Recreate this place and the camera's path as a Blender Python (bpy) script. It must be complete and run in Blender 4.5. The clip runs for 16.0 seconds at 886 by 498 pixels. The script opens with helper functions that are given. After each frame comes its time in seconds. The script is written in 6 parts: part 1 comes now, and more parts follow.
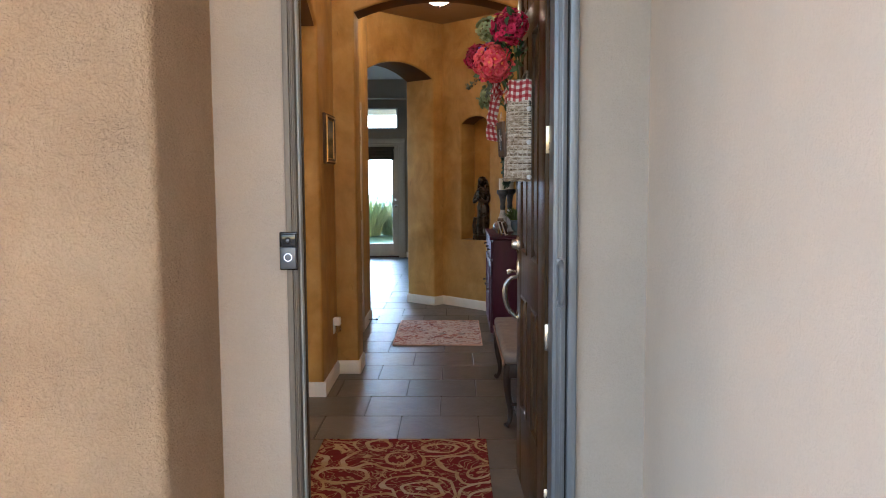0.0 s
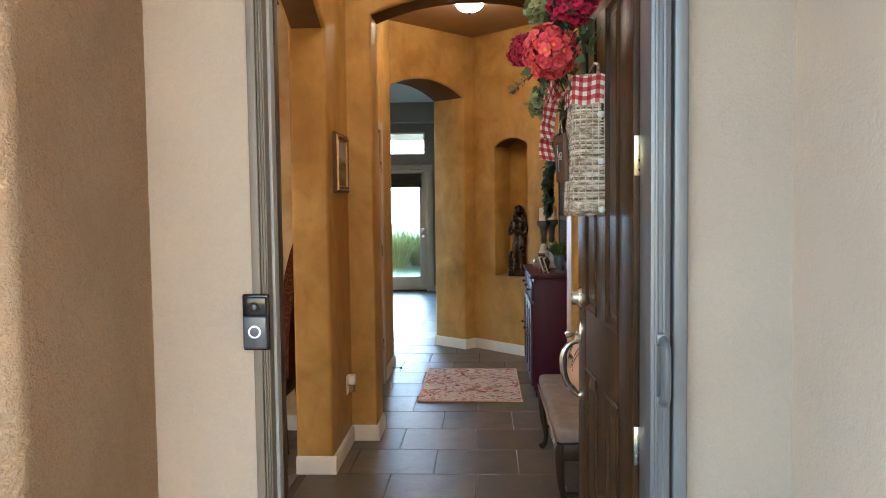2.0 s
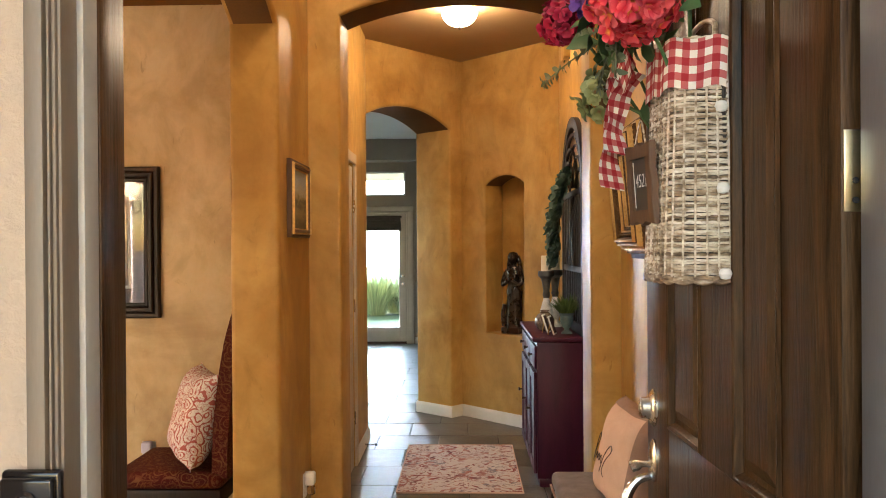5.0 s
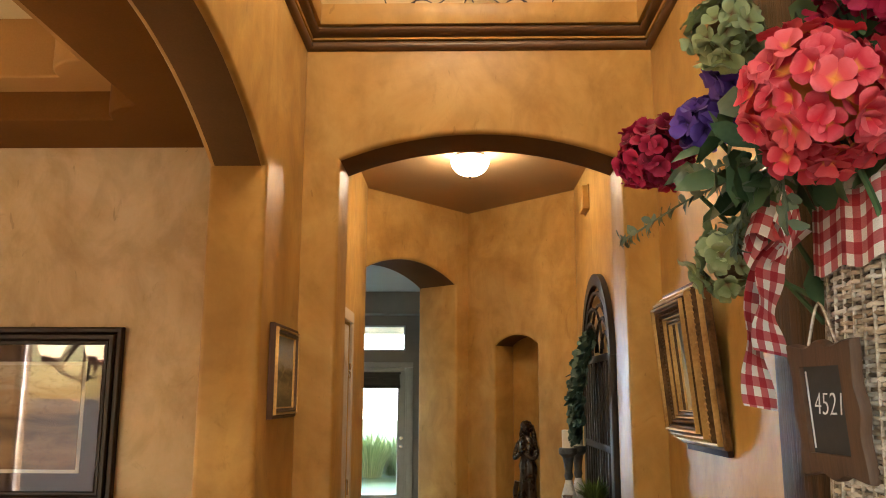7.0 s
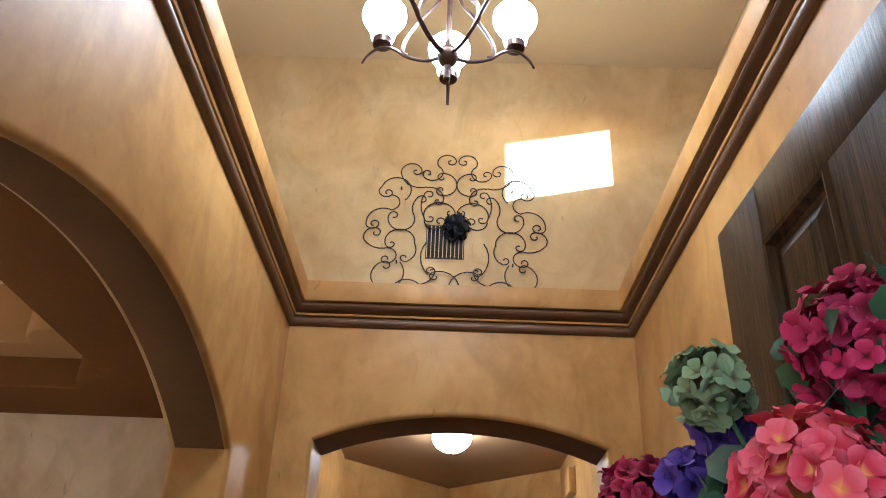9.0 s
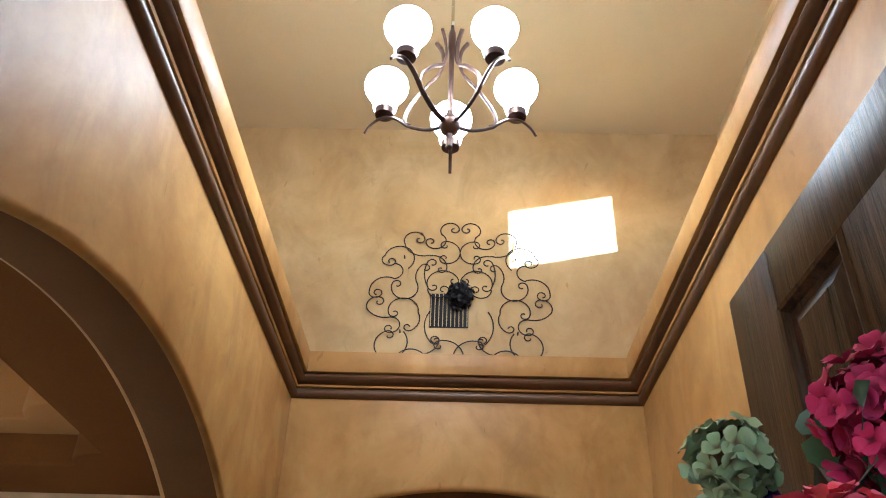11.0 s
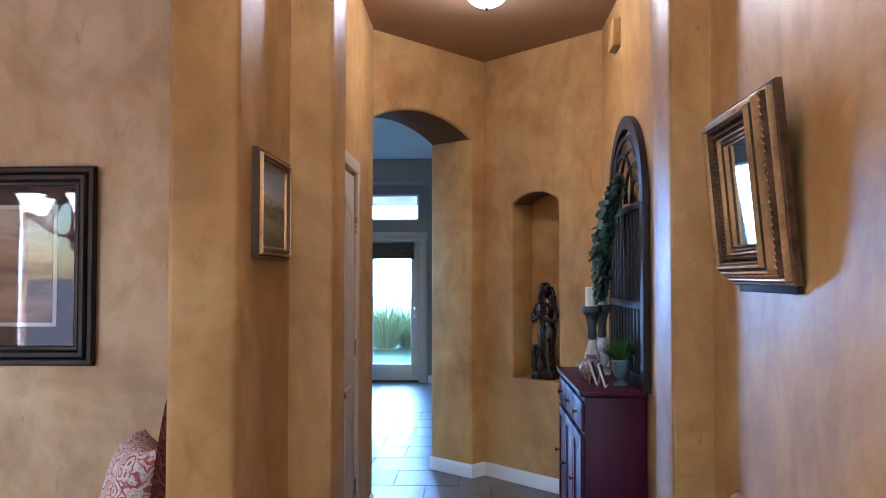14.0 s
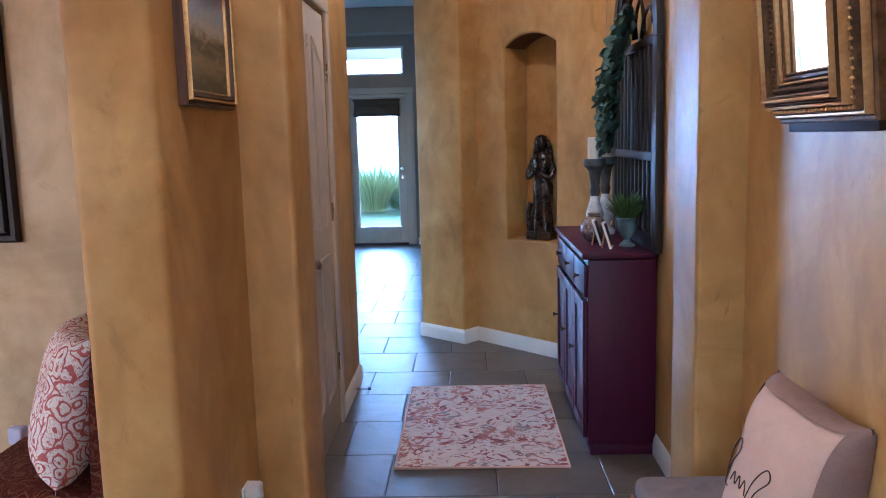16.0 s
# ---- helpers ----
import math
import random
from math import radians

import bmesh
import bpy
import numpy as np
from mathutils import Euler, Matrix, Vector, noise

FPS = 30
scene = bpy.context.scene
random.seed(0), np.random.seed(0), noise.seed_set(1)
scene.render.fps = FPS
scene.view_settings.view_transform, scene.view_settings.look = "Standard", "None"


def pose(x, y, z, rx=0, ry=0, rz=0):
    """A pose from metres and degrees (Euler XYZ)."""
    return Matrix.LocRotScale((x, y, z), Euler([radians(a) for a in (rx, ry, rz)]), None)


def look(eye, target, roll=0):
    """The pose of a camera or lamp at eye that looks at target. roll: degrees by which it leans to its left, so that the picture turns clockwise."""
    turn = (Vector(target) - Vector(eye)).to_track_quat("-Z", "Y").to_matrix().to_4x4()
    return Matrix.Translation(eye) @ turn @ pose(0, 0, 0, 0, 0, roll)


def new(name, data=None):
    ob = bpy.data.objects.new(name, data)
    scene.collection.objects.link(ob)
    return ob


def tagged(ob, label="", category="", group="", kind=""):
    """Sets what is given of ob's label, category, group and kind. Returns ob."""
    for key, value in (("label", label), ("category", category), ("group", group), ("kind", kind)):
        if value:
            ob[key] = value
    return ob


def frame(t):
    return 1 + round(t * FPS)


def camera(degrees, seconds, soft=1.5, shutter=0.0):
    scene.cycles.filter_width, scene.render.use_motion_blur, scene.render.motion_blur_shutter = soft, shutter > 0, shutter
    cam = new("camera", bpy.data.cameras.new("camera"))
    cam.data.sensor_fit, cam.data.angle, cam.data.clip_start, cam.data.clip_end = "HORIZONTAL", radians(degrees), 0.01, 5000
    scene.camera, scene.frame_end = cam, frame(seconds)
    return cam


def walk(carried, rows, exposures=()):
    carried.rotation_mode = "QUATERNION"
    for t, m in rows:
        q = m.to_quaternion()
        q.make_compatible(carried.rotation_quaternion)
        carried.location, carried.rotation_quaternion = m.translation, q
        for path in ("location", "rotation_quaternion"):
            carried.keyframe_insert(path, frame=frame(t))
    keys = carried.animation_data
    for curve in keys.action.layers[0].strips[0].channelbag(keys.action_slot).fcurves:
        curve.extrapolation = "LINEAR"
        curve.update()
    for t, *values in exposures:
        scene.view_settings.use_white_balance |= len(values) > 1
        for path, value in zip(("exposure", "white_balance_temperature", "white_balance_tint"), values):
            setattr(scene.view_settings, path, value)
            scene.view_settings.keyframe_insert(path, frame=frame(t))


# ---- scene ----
cam = camera(57.7, 16.0, soft=1.0)
SKY = 0.15
PATH = [
    (0, (0.095, -2.875, 1.494), (0.064, -0.884, 1.311), -0.3),
    (0.5, (0.046, -2.601, 1.501), (0.035, -0.608, 1.342), -1.0),
    (1, (0.063, -2.38, 1.491), (0.03, -0.386, 1.343), -0.5),
    (1.5, (0.09, -2.132, 1.505), (-0.014, -0.139, 1.374), 0.1),
    (2, (0.053, -1.93, 1.51), (-0.05, 0.064, 1.395), -0.7),
    (2.5, (-0.01, -1.721, 1.522), (-0.066, 0.276, 1.433), -1.2),
    (3, (0.002, -1.562, 1.512), (-0.043, 0.436, 1.424), -0.7),
    (5.5, (-0.038, -0.703, 1.545), (-0.095, 1.296, 1.6), -0.2),
    (6, (-0.001, -0.543, 1.564), (-0.099, 1.451, 1.695), 0.4),
    (6.5, (-0.038, -0.402, 1.61), (-0.127, 1.586, 1.814), 0.5),
    (7, (-0.108, -0.294, 1.657), (-0.153, 1.673, 2.018), 0.2),
    (7.5, (-0.115, -0.244, 1.674), (-0.136, 1.692, 2.177), 0.3),
    (8, (-0.08, -0.244, 1.701), (-0.111, 1.645, 2.356), 1.0),
    (8.5, (-0.072, -0.247, 1.744), (-0.089, 1.582, 2.554), 1.7),
    (9, (-0.075, -0.232, 1.798), (-0.102, 1.527, 2.75), 2.3),
    (9.5, (-0.086, -0.222, 1.826), (-0.116, 1.445, 2.93), 2.2),
    (11.8, (-0.055, -0.173, 1.789), (-0.114, 1.512, 2.864), 1.2),
    (12, (-0.045, -0.149, 1.764), (-0.117, 1.587, 2.756), 1.0),
    (12.5, (-0.039, -0.081, 1.692), (-0.132, 1.79, 2.391), 0.9),
    (13, (-0.063, 0.028, 1.612), (-0.182, 1.985, 2.007), -0.1),
    (13.5, (-0.091, 0.114, 1.56), (-0.221, 2.1, 1.76), -0.2),
    (14, (-0.113, 0.167, 1.52), (-0.195, 2.164, 1.588), -0.0),
    (14.5, (-0.123, 0.221, 1.493), (-0.162, 2.221, 1.472), 0.4),
    (15, (-0.118, 0.34, 1.46), (-0.157, 2.337, 1.375), 0.5),
    (15.5, (-0.104, 0.532, 1.443), (-0.142, 2.524, 1.268), -0.8),
    (16, (-0.106, 0.642, 1.485), (-0.17, 2.622, 1.207), -1.5),
]
EXPOSURES = [(0, 3.1, 5450, 17), (1.5, 3.4, 5500, 11), (3, 3.62, 5850, 13), (5.5, 3.85, 6500, 15), (6.5, 3.7, 6300, 14), (7.2, 3.5, 6250, 11), (8, 3.55, 4350, 10), (8.5, 3.42, 4250, 9), (9.5, 3.2, 4450, 9), (11.8, 3.2, 4150, 6), (12.5, 3.32, 3930, 9), (13, 3.62, 4200, 16), (14, 3.63, 4180, 18), (15, 3.65, 4120, 19), (16, 3.72, 4250, 19)]
walk(cam, [(t, look(eye, target, roll)) for t, eye, target, roll in PATH], EXPOSURES)

# ---------------------------------------------------------------- light
SUN_WAY = Vector((-0.70, 1.0, -0.147)).normalized()
world = bpy.data.worlds.new("world")
scene.world = world
world.use_nodes = True
wnt = world.node_tree
sky = wnt.nodes.new("ShaderNodeTexSky")
sky.sky_type = 'NISHITA'
sky.sun_disc = False
sky.sun_elevation = math.asin(-SUN_WAY.z)
sky.sun_rotation = math.atan2(-SUN_WAY.x, -SUN_WAY.y)
wnt.links.new(sky.outputs[0], wnt.nodes["Background"].inputs[0])
wnt.nodes["Background"].inputs[1].default_value = SKY

sun_data = bpy.data.lights.new("sun", 'SUN')
sun_data.energy, sun_data.angle, sun_data.color = 4.2, radians(0.5), (1.0, 0.91, 0.78)
sun = new("sun", sun_data)
sun.matrix_world = look((6, -9, 5), Vector((6, -9, 5)) + SUN_WAY)


# ---------------------------------------------------------------- materials
def nodes_of(name):
    m = bpy.data.materials.new(name)
    m.use_nodes = True
    nt = m.node_tree
    return m, nt, nt.nodes["Principled BSDF"]


def coords(nt, scale=(1, 1, 1), turn=(0, 0, 0), which="Object"):
    tc = nt.nodes.new("ShaderNodeTexCoord")
    mp = nt.nodes.new("ShaderNodeMapping")
    mp.inputs["Scale"].default_value = scale
    mp.inputs["Rotation"].default_value = turn
    nt.links.new(tc.outputs[which], mp.inputs[0])
    return mp.outputs[0]


def noise_of(nt, vec, scale, detail=4, rough=0.6, warp=0.0):
    n = nt.nodes.new("ShaderNodeTexNoise")
    n.inputs["Scale"].default_value = scale
    n.inputs["Detail"].default_value = detail
    n.inputs["Roughness"].default_value = rough
    n.inputs["Distortion"].default_value = warp
    nt.links.new(vec, n.inputs["Vector"])
    return n.outputs[0]


def ramp(nt, fac, stops):
    r = nt.nodes.new("ShaderNodeValToRGB")
    e = r.color_ramp.elements
    while len(e) < len(stops):
        e.new(0.5)
    for el, (p, c) in zip(e, stops):
        el.position = p
        el.color = (*c, 1) if len(c) == 3 else c
    nt.links.new(fac, r.inputs[0])
    return r.outputs[0]


def mix(nt, fac, a, b, blend='MIX'):
    n = nt.nodes.new("ShaderNodeMix")
    n.data_type, n.blend_type = 'RGBA', blend
    for sock, v in ((n.inputs[0], fac), (n.inputs[6], a), (n.inputs[7], b)):
        if isinstance(v, (int, float)):
            sock.default_value = v
        elif isinstance(v, tuple):
            sock.default_value = (*v, 1)
        else:
            nt.links.new(v, sock)
    return n.outputs[2]


def math_of(nt, op, a, b=0.0):
    n = nt.nodes.new("ShaderNodeMath")
    n.operation = op
    for sock, v in ((n.inputs[0], a), (n.inputs[1], b)):
        if isinstance(v, (int, float)):
            sock.default_value = v
        else:
            nt.links.new(v, sock)
    return n.outputs[0]


def bump(nt, bsdf, height, strength=0.2, dist=0.005):
    b = nt.nodes.new("ShaderNodeBump")
    b.inputs["Strength"].default_value = strength
    b.inputs["Distance"].default_value = dist
    nt.links.new(height, b.inputs["Height"])
    nt.links.new(b.outputs[0], bsdf.inputs["Normal"])


def mottled(name, dark, light, rough=0.5, metal=0.0, big=3.0, fine=60.0, relief=0.1, stretch=(1, 1, 1), spec=0.5, rough_var=0.1, dist=0.003, piece=0.0):
    """A surface with two scales of variation, grain and fine relief."""
    m, nt, p = nodes_of(name)
    v = coords(nt, stretch)
    a = noise_of(nt, v, big, 5, 0.6, 0.4)
    b = noise_of(nt, v, fine, 3, 0.6)
    f = math_of(nt, 'ADD', math_of(nt, 'MULTIPLY', a, 0.7), math_of(nt, 'MULTIPLY', b, 0.3))
    c = ramp(nt, f, [(0.33, dark), (0.67, light)])
    if piece:
        oi = nt.nodes.new("ShaderNodeObjectInfo")
        val = math_of(nt, 'ADD', math_of(nt, 'MULTIPLY', oi.outputs["Random"], 2 * piece), 1 - piece)
        h = nt.nodes.new("ShaderNodeHueSaturation")
        nt.links.new(val, h.inputs["Value"])
        nt.links.new(c, h.inputs["Color"])
        c = h.outputs[0]
    nt.links.new(c, p.inputs["Base Color"])
    r = math_of(nt, 'ADD', math_of(nt, 'MULTIPLY', a, 2 * rough_var), rough - rough_var)
    nt.links.new(r, p.inputs["Roughness"])
    p.inputs["Metallic"].default_value = metal
    p.inputs["Specular IOR Level"].default_value = spec
    if relief:
        bump(nt, p, b, relief, dist)
    return m


def faux_plaster(name, dark, mid, light, rough=0.42):
    """Rag-rolled wall glaze: soft clouds, brushed streaks and a few darker scuffs."""
    m, nt, p = nodes_of(name)
    v = coords(nt)
    vs = coords(nt, (4, 4, 1.4))
    clouds = noise_of(nt, v, 1.7, 6, 0.62, 0.6)
    streaks = noise_of(nt, vs, 1.6, 5, 0.65, 0.3)
    scuff = noise_of(nt, coords(nt, (1, 1, 0.7)), 7.0, 8, 0.72, 1.1)
    f = math_of(nt, 'ADD', math_of(nt, 'MULTIPLY', clouds, 0.86), math_of(nt, 'MULTIPLY', streaks, 0.14))
    c = ramp(nt, f, [(0.30, dark), (0.48, mid), (0.68, light)])
    s = ramp(nt, scuff, [(0.60, (0, 0, 0)), (0.72, (1, 1, 1))])
    c = mix(nt, math_of(nt, 'MULTIPLY', s, 0.38), c, tuple(x * 0.55 for x in dark))
    mott = noise_of(nt, coords(nt, (1, 1, 0.6)), 5.0, 5, 0.62, 0.9)
    c = mix(nt, ramp(nt, mott, [(0.34, (0.34, 0.34, 0.34)), (0.56, (0, 0, 0))]), c, tuple(x * 0.70 for x in dark))
    nicks = noise_of(nt, coords(nt, (26, 26, 9)), 1.0, 3, 0.5, 0.6)
    c = mix(nt, ramp(nt, nicks, [(0.715, (0, 0, 0)), (0.74, (0.28, 0.28, 0.28))]), c, tuple(x * 0.35 for x in dark))
    nt.links.new(c, p.inputs["Base Color"])
    nt.links.new(math_of(nt, 'ADD', math_of(nt, 'MULTIPLY', streaks, 0.25), rough - 0.12), p.inputs["Roughness"])
    p.inputs["Specular IOR Level"].default_value = 0.26
    fine = noise_of(nt, v, 45, 4, 0.6)
    bump(nt, p, math_of(nt, 'ADD', math_of(nt, 'MULTIPLY', clouds, 2.0), math_of(nt, 'MULTIPLY', fine, 0.25)), 0.25, 0.006)
    return m


def glow(name, color, strength):
    m, nt, p = nodes_of(name)
    p.inputs["Base Color"].default_value = (0.85, 0.83, 0.78, 1)
    p.inputs["Emission Color"].default_value = (*color, 1)
    p.inputs["Emission Strength"].default_value = strength
    p.inputs["Roughness"].default_value = 0.35
    return m


def glass(name, tint=(1, 1, 1), rough=0.0):
    m, nt, p = nodes_of(name)
    p.inputs["Base Color"].default_value = (*tint, 1)
    p.inputs["Transmission Weight"].default_value = 1.0
    p.inputs["Roughness"].default_value = rough
    p.inputs["IOR"].default_value = 1.45
    return m


def wood(name, dark, light, rough=0.4, grain=(14, 14, 1.0), relief=0.25, spec=0.5):
    m, nt, p = nodes_of(name)
    v = coords(nt, grain)
    a = noise_of(nt, v, 2.2, 8, 0.65, 1.5)
    b = noise_of(nt, coords(nt, tuple(g * 6 for g in grain)), 2.5, 4, 0.7)
    wear = noise_of(nt, coords(nt), 3.0, 5, 0.6)
    f = math_of(nt, 'ADD', math_of(nt, 'MULTIPLY', a, 0.7), math_of(nt, 'MULTIPLY', b, 0.3))
    c = ramp(nt, f, [(0.36, dark), (0.50, tuple((x + y) / 2 for x, y in zip(dark, light))), (0.66, light)])
    c = mix(nt, math_of(nt, 'MULTIPLY', wear, 0.35), c, tuple(x * 0.7 for x in dark))
    nt.links.new(c, p.inputs["Base Color"])
    nt.links.new(math_of(nt, 'ADD', math_of(nt, 'MULTIPLY', a, 0.25), rough - 0.12), p.inputs["Roughness"])
    p.inputs["Specular IOR Level"].default_value = spec
    bump(nt, p, f, relief, 0.003)
    return m


def stucco(name, dark, light, grit=1.0):
    m, nt, p = nodes_of(name)
    v = coords(nt)
    a = noise_of(nt, v, 2.0, 5, 0.6)
    b = noise_of(nt, v, 95, 5, 0.65, 0.8)
    d = noise_of(nt, v, 26, 4, 0.6, 0.6)
    f = math_of(nt, 'ADD', math_of(nt, 'MULTIPLY', a, 0.6), math_of(nt, 'MULTIPLY', b, 0.4))
    nt.links.new(ramp(nt, f, [(0.3, dark), (0.7, light)]), p.inputs["Base Color"])
    p.inputs["Roughness"].default_value = 0.9
    p.inputs["Specular IOR Level"].default_value = 0.2
    bump(nt, p, math_of(nt, 'ADD', b, math_of(nt, 'MULTIPLY', d, 1.2)), 0.9 * grit, 0.012)
    return m


def slate(name):
    """Slate-look floor tile: cleft relief, warm and grey patches, tile by tile."""
    m, nt, p = nodes_of(name)
    oi = nt.nodes.new("ShaderNodeObjectInfo")
    tc = nt.nodes.new("ShaderNodeTexCoord")
    sh = nt.nodes.new("ShaderNodeVectorMath")
    sh.operation = 'ADD'
    nt.links.new(tc.outputs["Object"], sh.inputs[0])
    nt.links.new(oi.outputs["Location"], sh.inputs[1])
    v = sh.outputs[0]
    a = noise_of(nt, v, 3.5, 7, 0.68, 1.0)
    b = noise_of(nt, v, 14, 8, 0.7, 1.4)
    c = ramp(nt, math_of(nt, 'ADD', math_of(nt, 'MULTIPLY', a, 0.6), math_of(nt, 'MULTIPLY', b, 0.4)),
             [(0.28, (0.062, 0.049, 0.037)), (0.46, (0.112, 0.090, 0.068)), (0.62, (0.145, 0.118, 0.090)), (0.78, (0.190, 0.148, 0.105))])
    h = nt.nodes.new("ShaderNodeHueSaturation")
    nt.links.new(math_of(nt, 'ADD', math_of(nt, 'MULTIPLY', oi.outputs["Random"], 0.5), 0.75), h.inputs["Value"])
    nt.links.new(c, h.inputs["Color"])
    nt.links.new(h.outputs[0], p.inputs["Base Color"])
    p.inputs["Specular IOR Level"].default_value = 0.32
    nt.links.new(math_of(nt, 'ADD', math_of(nt, 'MULTIPLY', b, 0.26), 0.27), p.inputs["Roughness"])
    bump(nt, p, math_of(nt, 'ADD', a, math_of(nt, 'MULTIPLY', b, 0.45)), 0.55, 0.007)
    return m


def floral(name, ground, tones, scale=5.0, rough=0.95, cover=0.5):
    """Woven or printed all-over paisley: nested warped cells with curling lines."""
    m, nt, p = nodes_of(name)
    v = coords(nt)
    w = nt.nodes.new("ShaderNodeTexNoise")
    w.inputs["Scale"].default_value = scale * 0.9
    w.inputs["Detail"].default_value = 1.5
    nt.links.new(v, w.inputs["Vector"])
    vm = nt.nodes.new("ShaderNodeVectorMath")
    vm.operation = 'MULTIPLY_ADD'
    nt.links.new(w.outputs["Color"], vm.inputs[0])
    vm.inputs[1].default_value = (0.9 / scale,) * 3
    nt.links.new(v, vm.inputs[2])
    vo = nt.nodes.new("ShaderNodeTexVoronoi")
    vo.inputs["Scale"].default_value = scale
    nt.links.new(vm.outputs[0], vo.inputs["Vector"])
    rings = math_of(nt, 'SINE', math_of(nt, 'MULTIPLY', vo.outputs["Distance"], 24.0))
    ring = ramp(nt, rings, [(cover - 0.06, (0, 0, 0)), (cover + 0.06, (1, 1, 1))])
    curl = noise_of(nt, vm.outputs[0], scale * 2.4, 1, 0.4, 2.2)
    lines = ramp(nt, curl, [(0.47, (0, 0, 0)), (0.50, (1, 1, 1)), (0.555, (0, 0, 0))])
    hue = ramp(nt, noise_of(nt, v, scale * 0.8, 1), [(0.38 + 0.24 * i / max(1, len(tones) - 1), t) for i, t in enumerate(tones)])
    c = mix(nt, ring, ground, hue)
    c = mix(nt, lines, c, tones[0])
    weave = noise_of(nt, v, 320, 2)
    c = mix(nt, math_of(nt, 'MULTIPLY', weave, 0.35), c, tuple(x * 0.6 for x in ground))
    nt.links.new(c, p.inputs["Base Color"])
    p.inputs["Roughness"].default_value = rough
    p.inputs["Specular IOR Level"].default_value = 0.15
    bump(nt, p, weave, 0.5, 0.003)
    return m


def scattered(name, ground, tones, scale):
    """A pale printed cloth with scattered, broken motifs and loose curling lines."""
    m, nt, p = nodes_of(name)
    v = coords(nt)
    spots = noise_of(nt, v, scale, 3, 0.55, 2.6)
    big = noise_of(nt, v, scale * 0.35, 2, 0.5, 0.8)
    f = math_of(nt, 'ADD', math_of(nt, 'MULTIPLY', spots, 0.72), math_of(nt, 'MULTIPLY', big, 0.28))
    hue = ramp(nt, noise_of(nt, v, scale * 0.55, 2), [(0.36 + 0.26 * i / (len(tones) - 1), t) for i, t in enumerate(tones)])
    c = mix(nt, ramp(nt, f, [(0.512, (0, 0, 0)), (0.530, (1, 1, 1))]), ground, hue)
    wash = noise_of(nt, v, scale * 0.6, 3, 0.6, 1.5)
    c = mix(nt, ramp(nt, wash, [(0.40, (0.28, 0.28, 0.28)), (0.50, (0, 0, 0))]), c, tuple(0.6 * g + 0.4 * t for g, t in zip(ground, tones[1])))
    lines = ramp(nt, noise_of(nt, v, scale * 0.8, 1, 0.4, 3.0), [(0.600, (0, 0, 0)), (0.612, (1, 1, 1)), (0.640, (0, 0, 0))])
    c = mix(nt, lines, c, tones[0])
    weave = noise_of(nt, v, 320, 2)
    c = mix(nt, math_of(nt, 'MULTIPLY', weave, 0.25), c, tuple(x * 0.7 for x in ground))
    nt.links.new(c, p.inputs["Base Color"])
    p.inputs["Roughness"].default_value = 0.95
    p.inputs["Specular IOR Level"].default_value = 0.15
    bump(nt, p, weave, 0.5, 0.003)
    return m


def gingham(name):
    """Red and white checked ribbon, checks of one centimetre on its own unwrapped length."""
    m, nt, p = nodes_of(name)
    v = coords(nt, (1, 1, 1), which="UV")
    sx = nt.nodes.new("ShaderNodeSeparateXYZ")
    nt.links.new(v, sx.inputs[0])
    one = math_of(nt, 'GREATER_THAN', math_of(nt, 'FRACT', math_of(nt, 'MULTIPLY', sx.outputs[0], 38.0)), 0.5)
    two = math_of(nt, 'GREATER_THAN', math_of(nt, 'FRACT', math_of(nt, 'MULTIPLY', sx.outputs[1], 38.0)), 0.5)
    f = math_of(nt, 'MULTIPLY', math_of(nt, 'ADD', one, two), 0.5)
    c = ramp(nt, f, [(0.0, (0.78, 0.72, 0.66)), (0.5, (0.50, 0.12, 0.12)), (1.0, (0.36, 0.015, 0.025))])
    nt.links.new(c, p.inputs["Base Color"])
    p.inputs["Roughness"].default_value = 0.85
    bump(nt, p, noise_of(nt, coords(nt), 500, 2), 0.4, 0.002)
    return m


def florets(name, dark, mid, light, throat, rim):
    """Silk florets: each its own tone, a throat of another colour and paler, veined petal rims."""
    m, nt, p = nodes_of(name)
    sx = nt.nodes.new("ShaderNodeSeparateXYZ")
    nt.links.new(coords(nt, which="UV"), sx.inputs[0])
    vein = noise_of(nt, coords(nt), 170, 3, 0.6)
    c = ramp(nt, sx.outputs[0], [(0.0, dark), (0.5, mid), (1.0, light)])
    edge = math_of(nt, 'MULTIPLY', ramp(nt, sx.outputs[1], [(0.45, (0, 0, 0)), (1.0, (1, 1, 1))]), vein)
    c = mix(nt, edge, c, rim)
    c = mix(nt, ramp(nt, sx.outputs[1], [(0.08, (1, 1, 1)), (0.34, (0, 0, 0))]), c, throat)
    nt.links.new(c, p.inputs["Base Color"])
    p.inputs["Roughness"].default_value = 0.65
    p.inputs["Specular IOR Level"].default_value = 0.25
    bump(nt, p, vein, 0.3, 0.002)
    return m


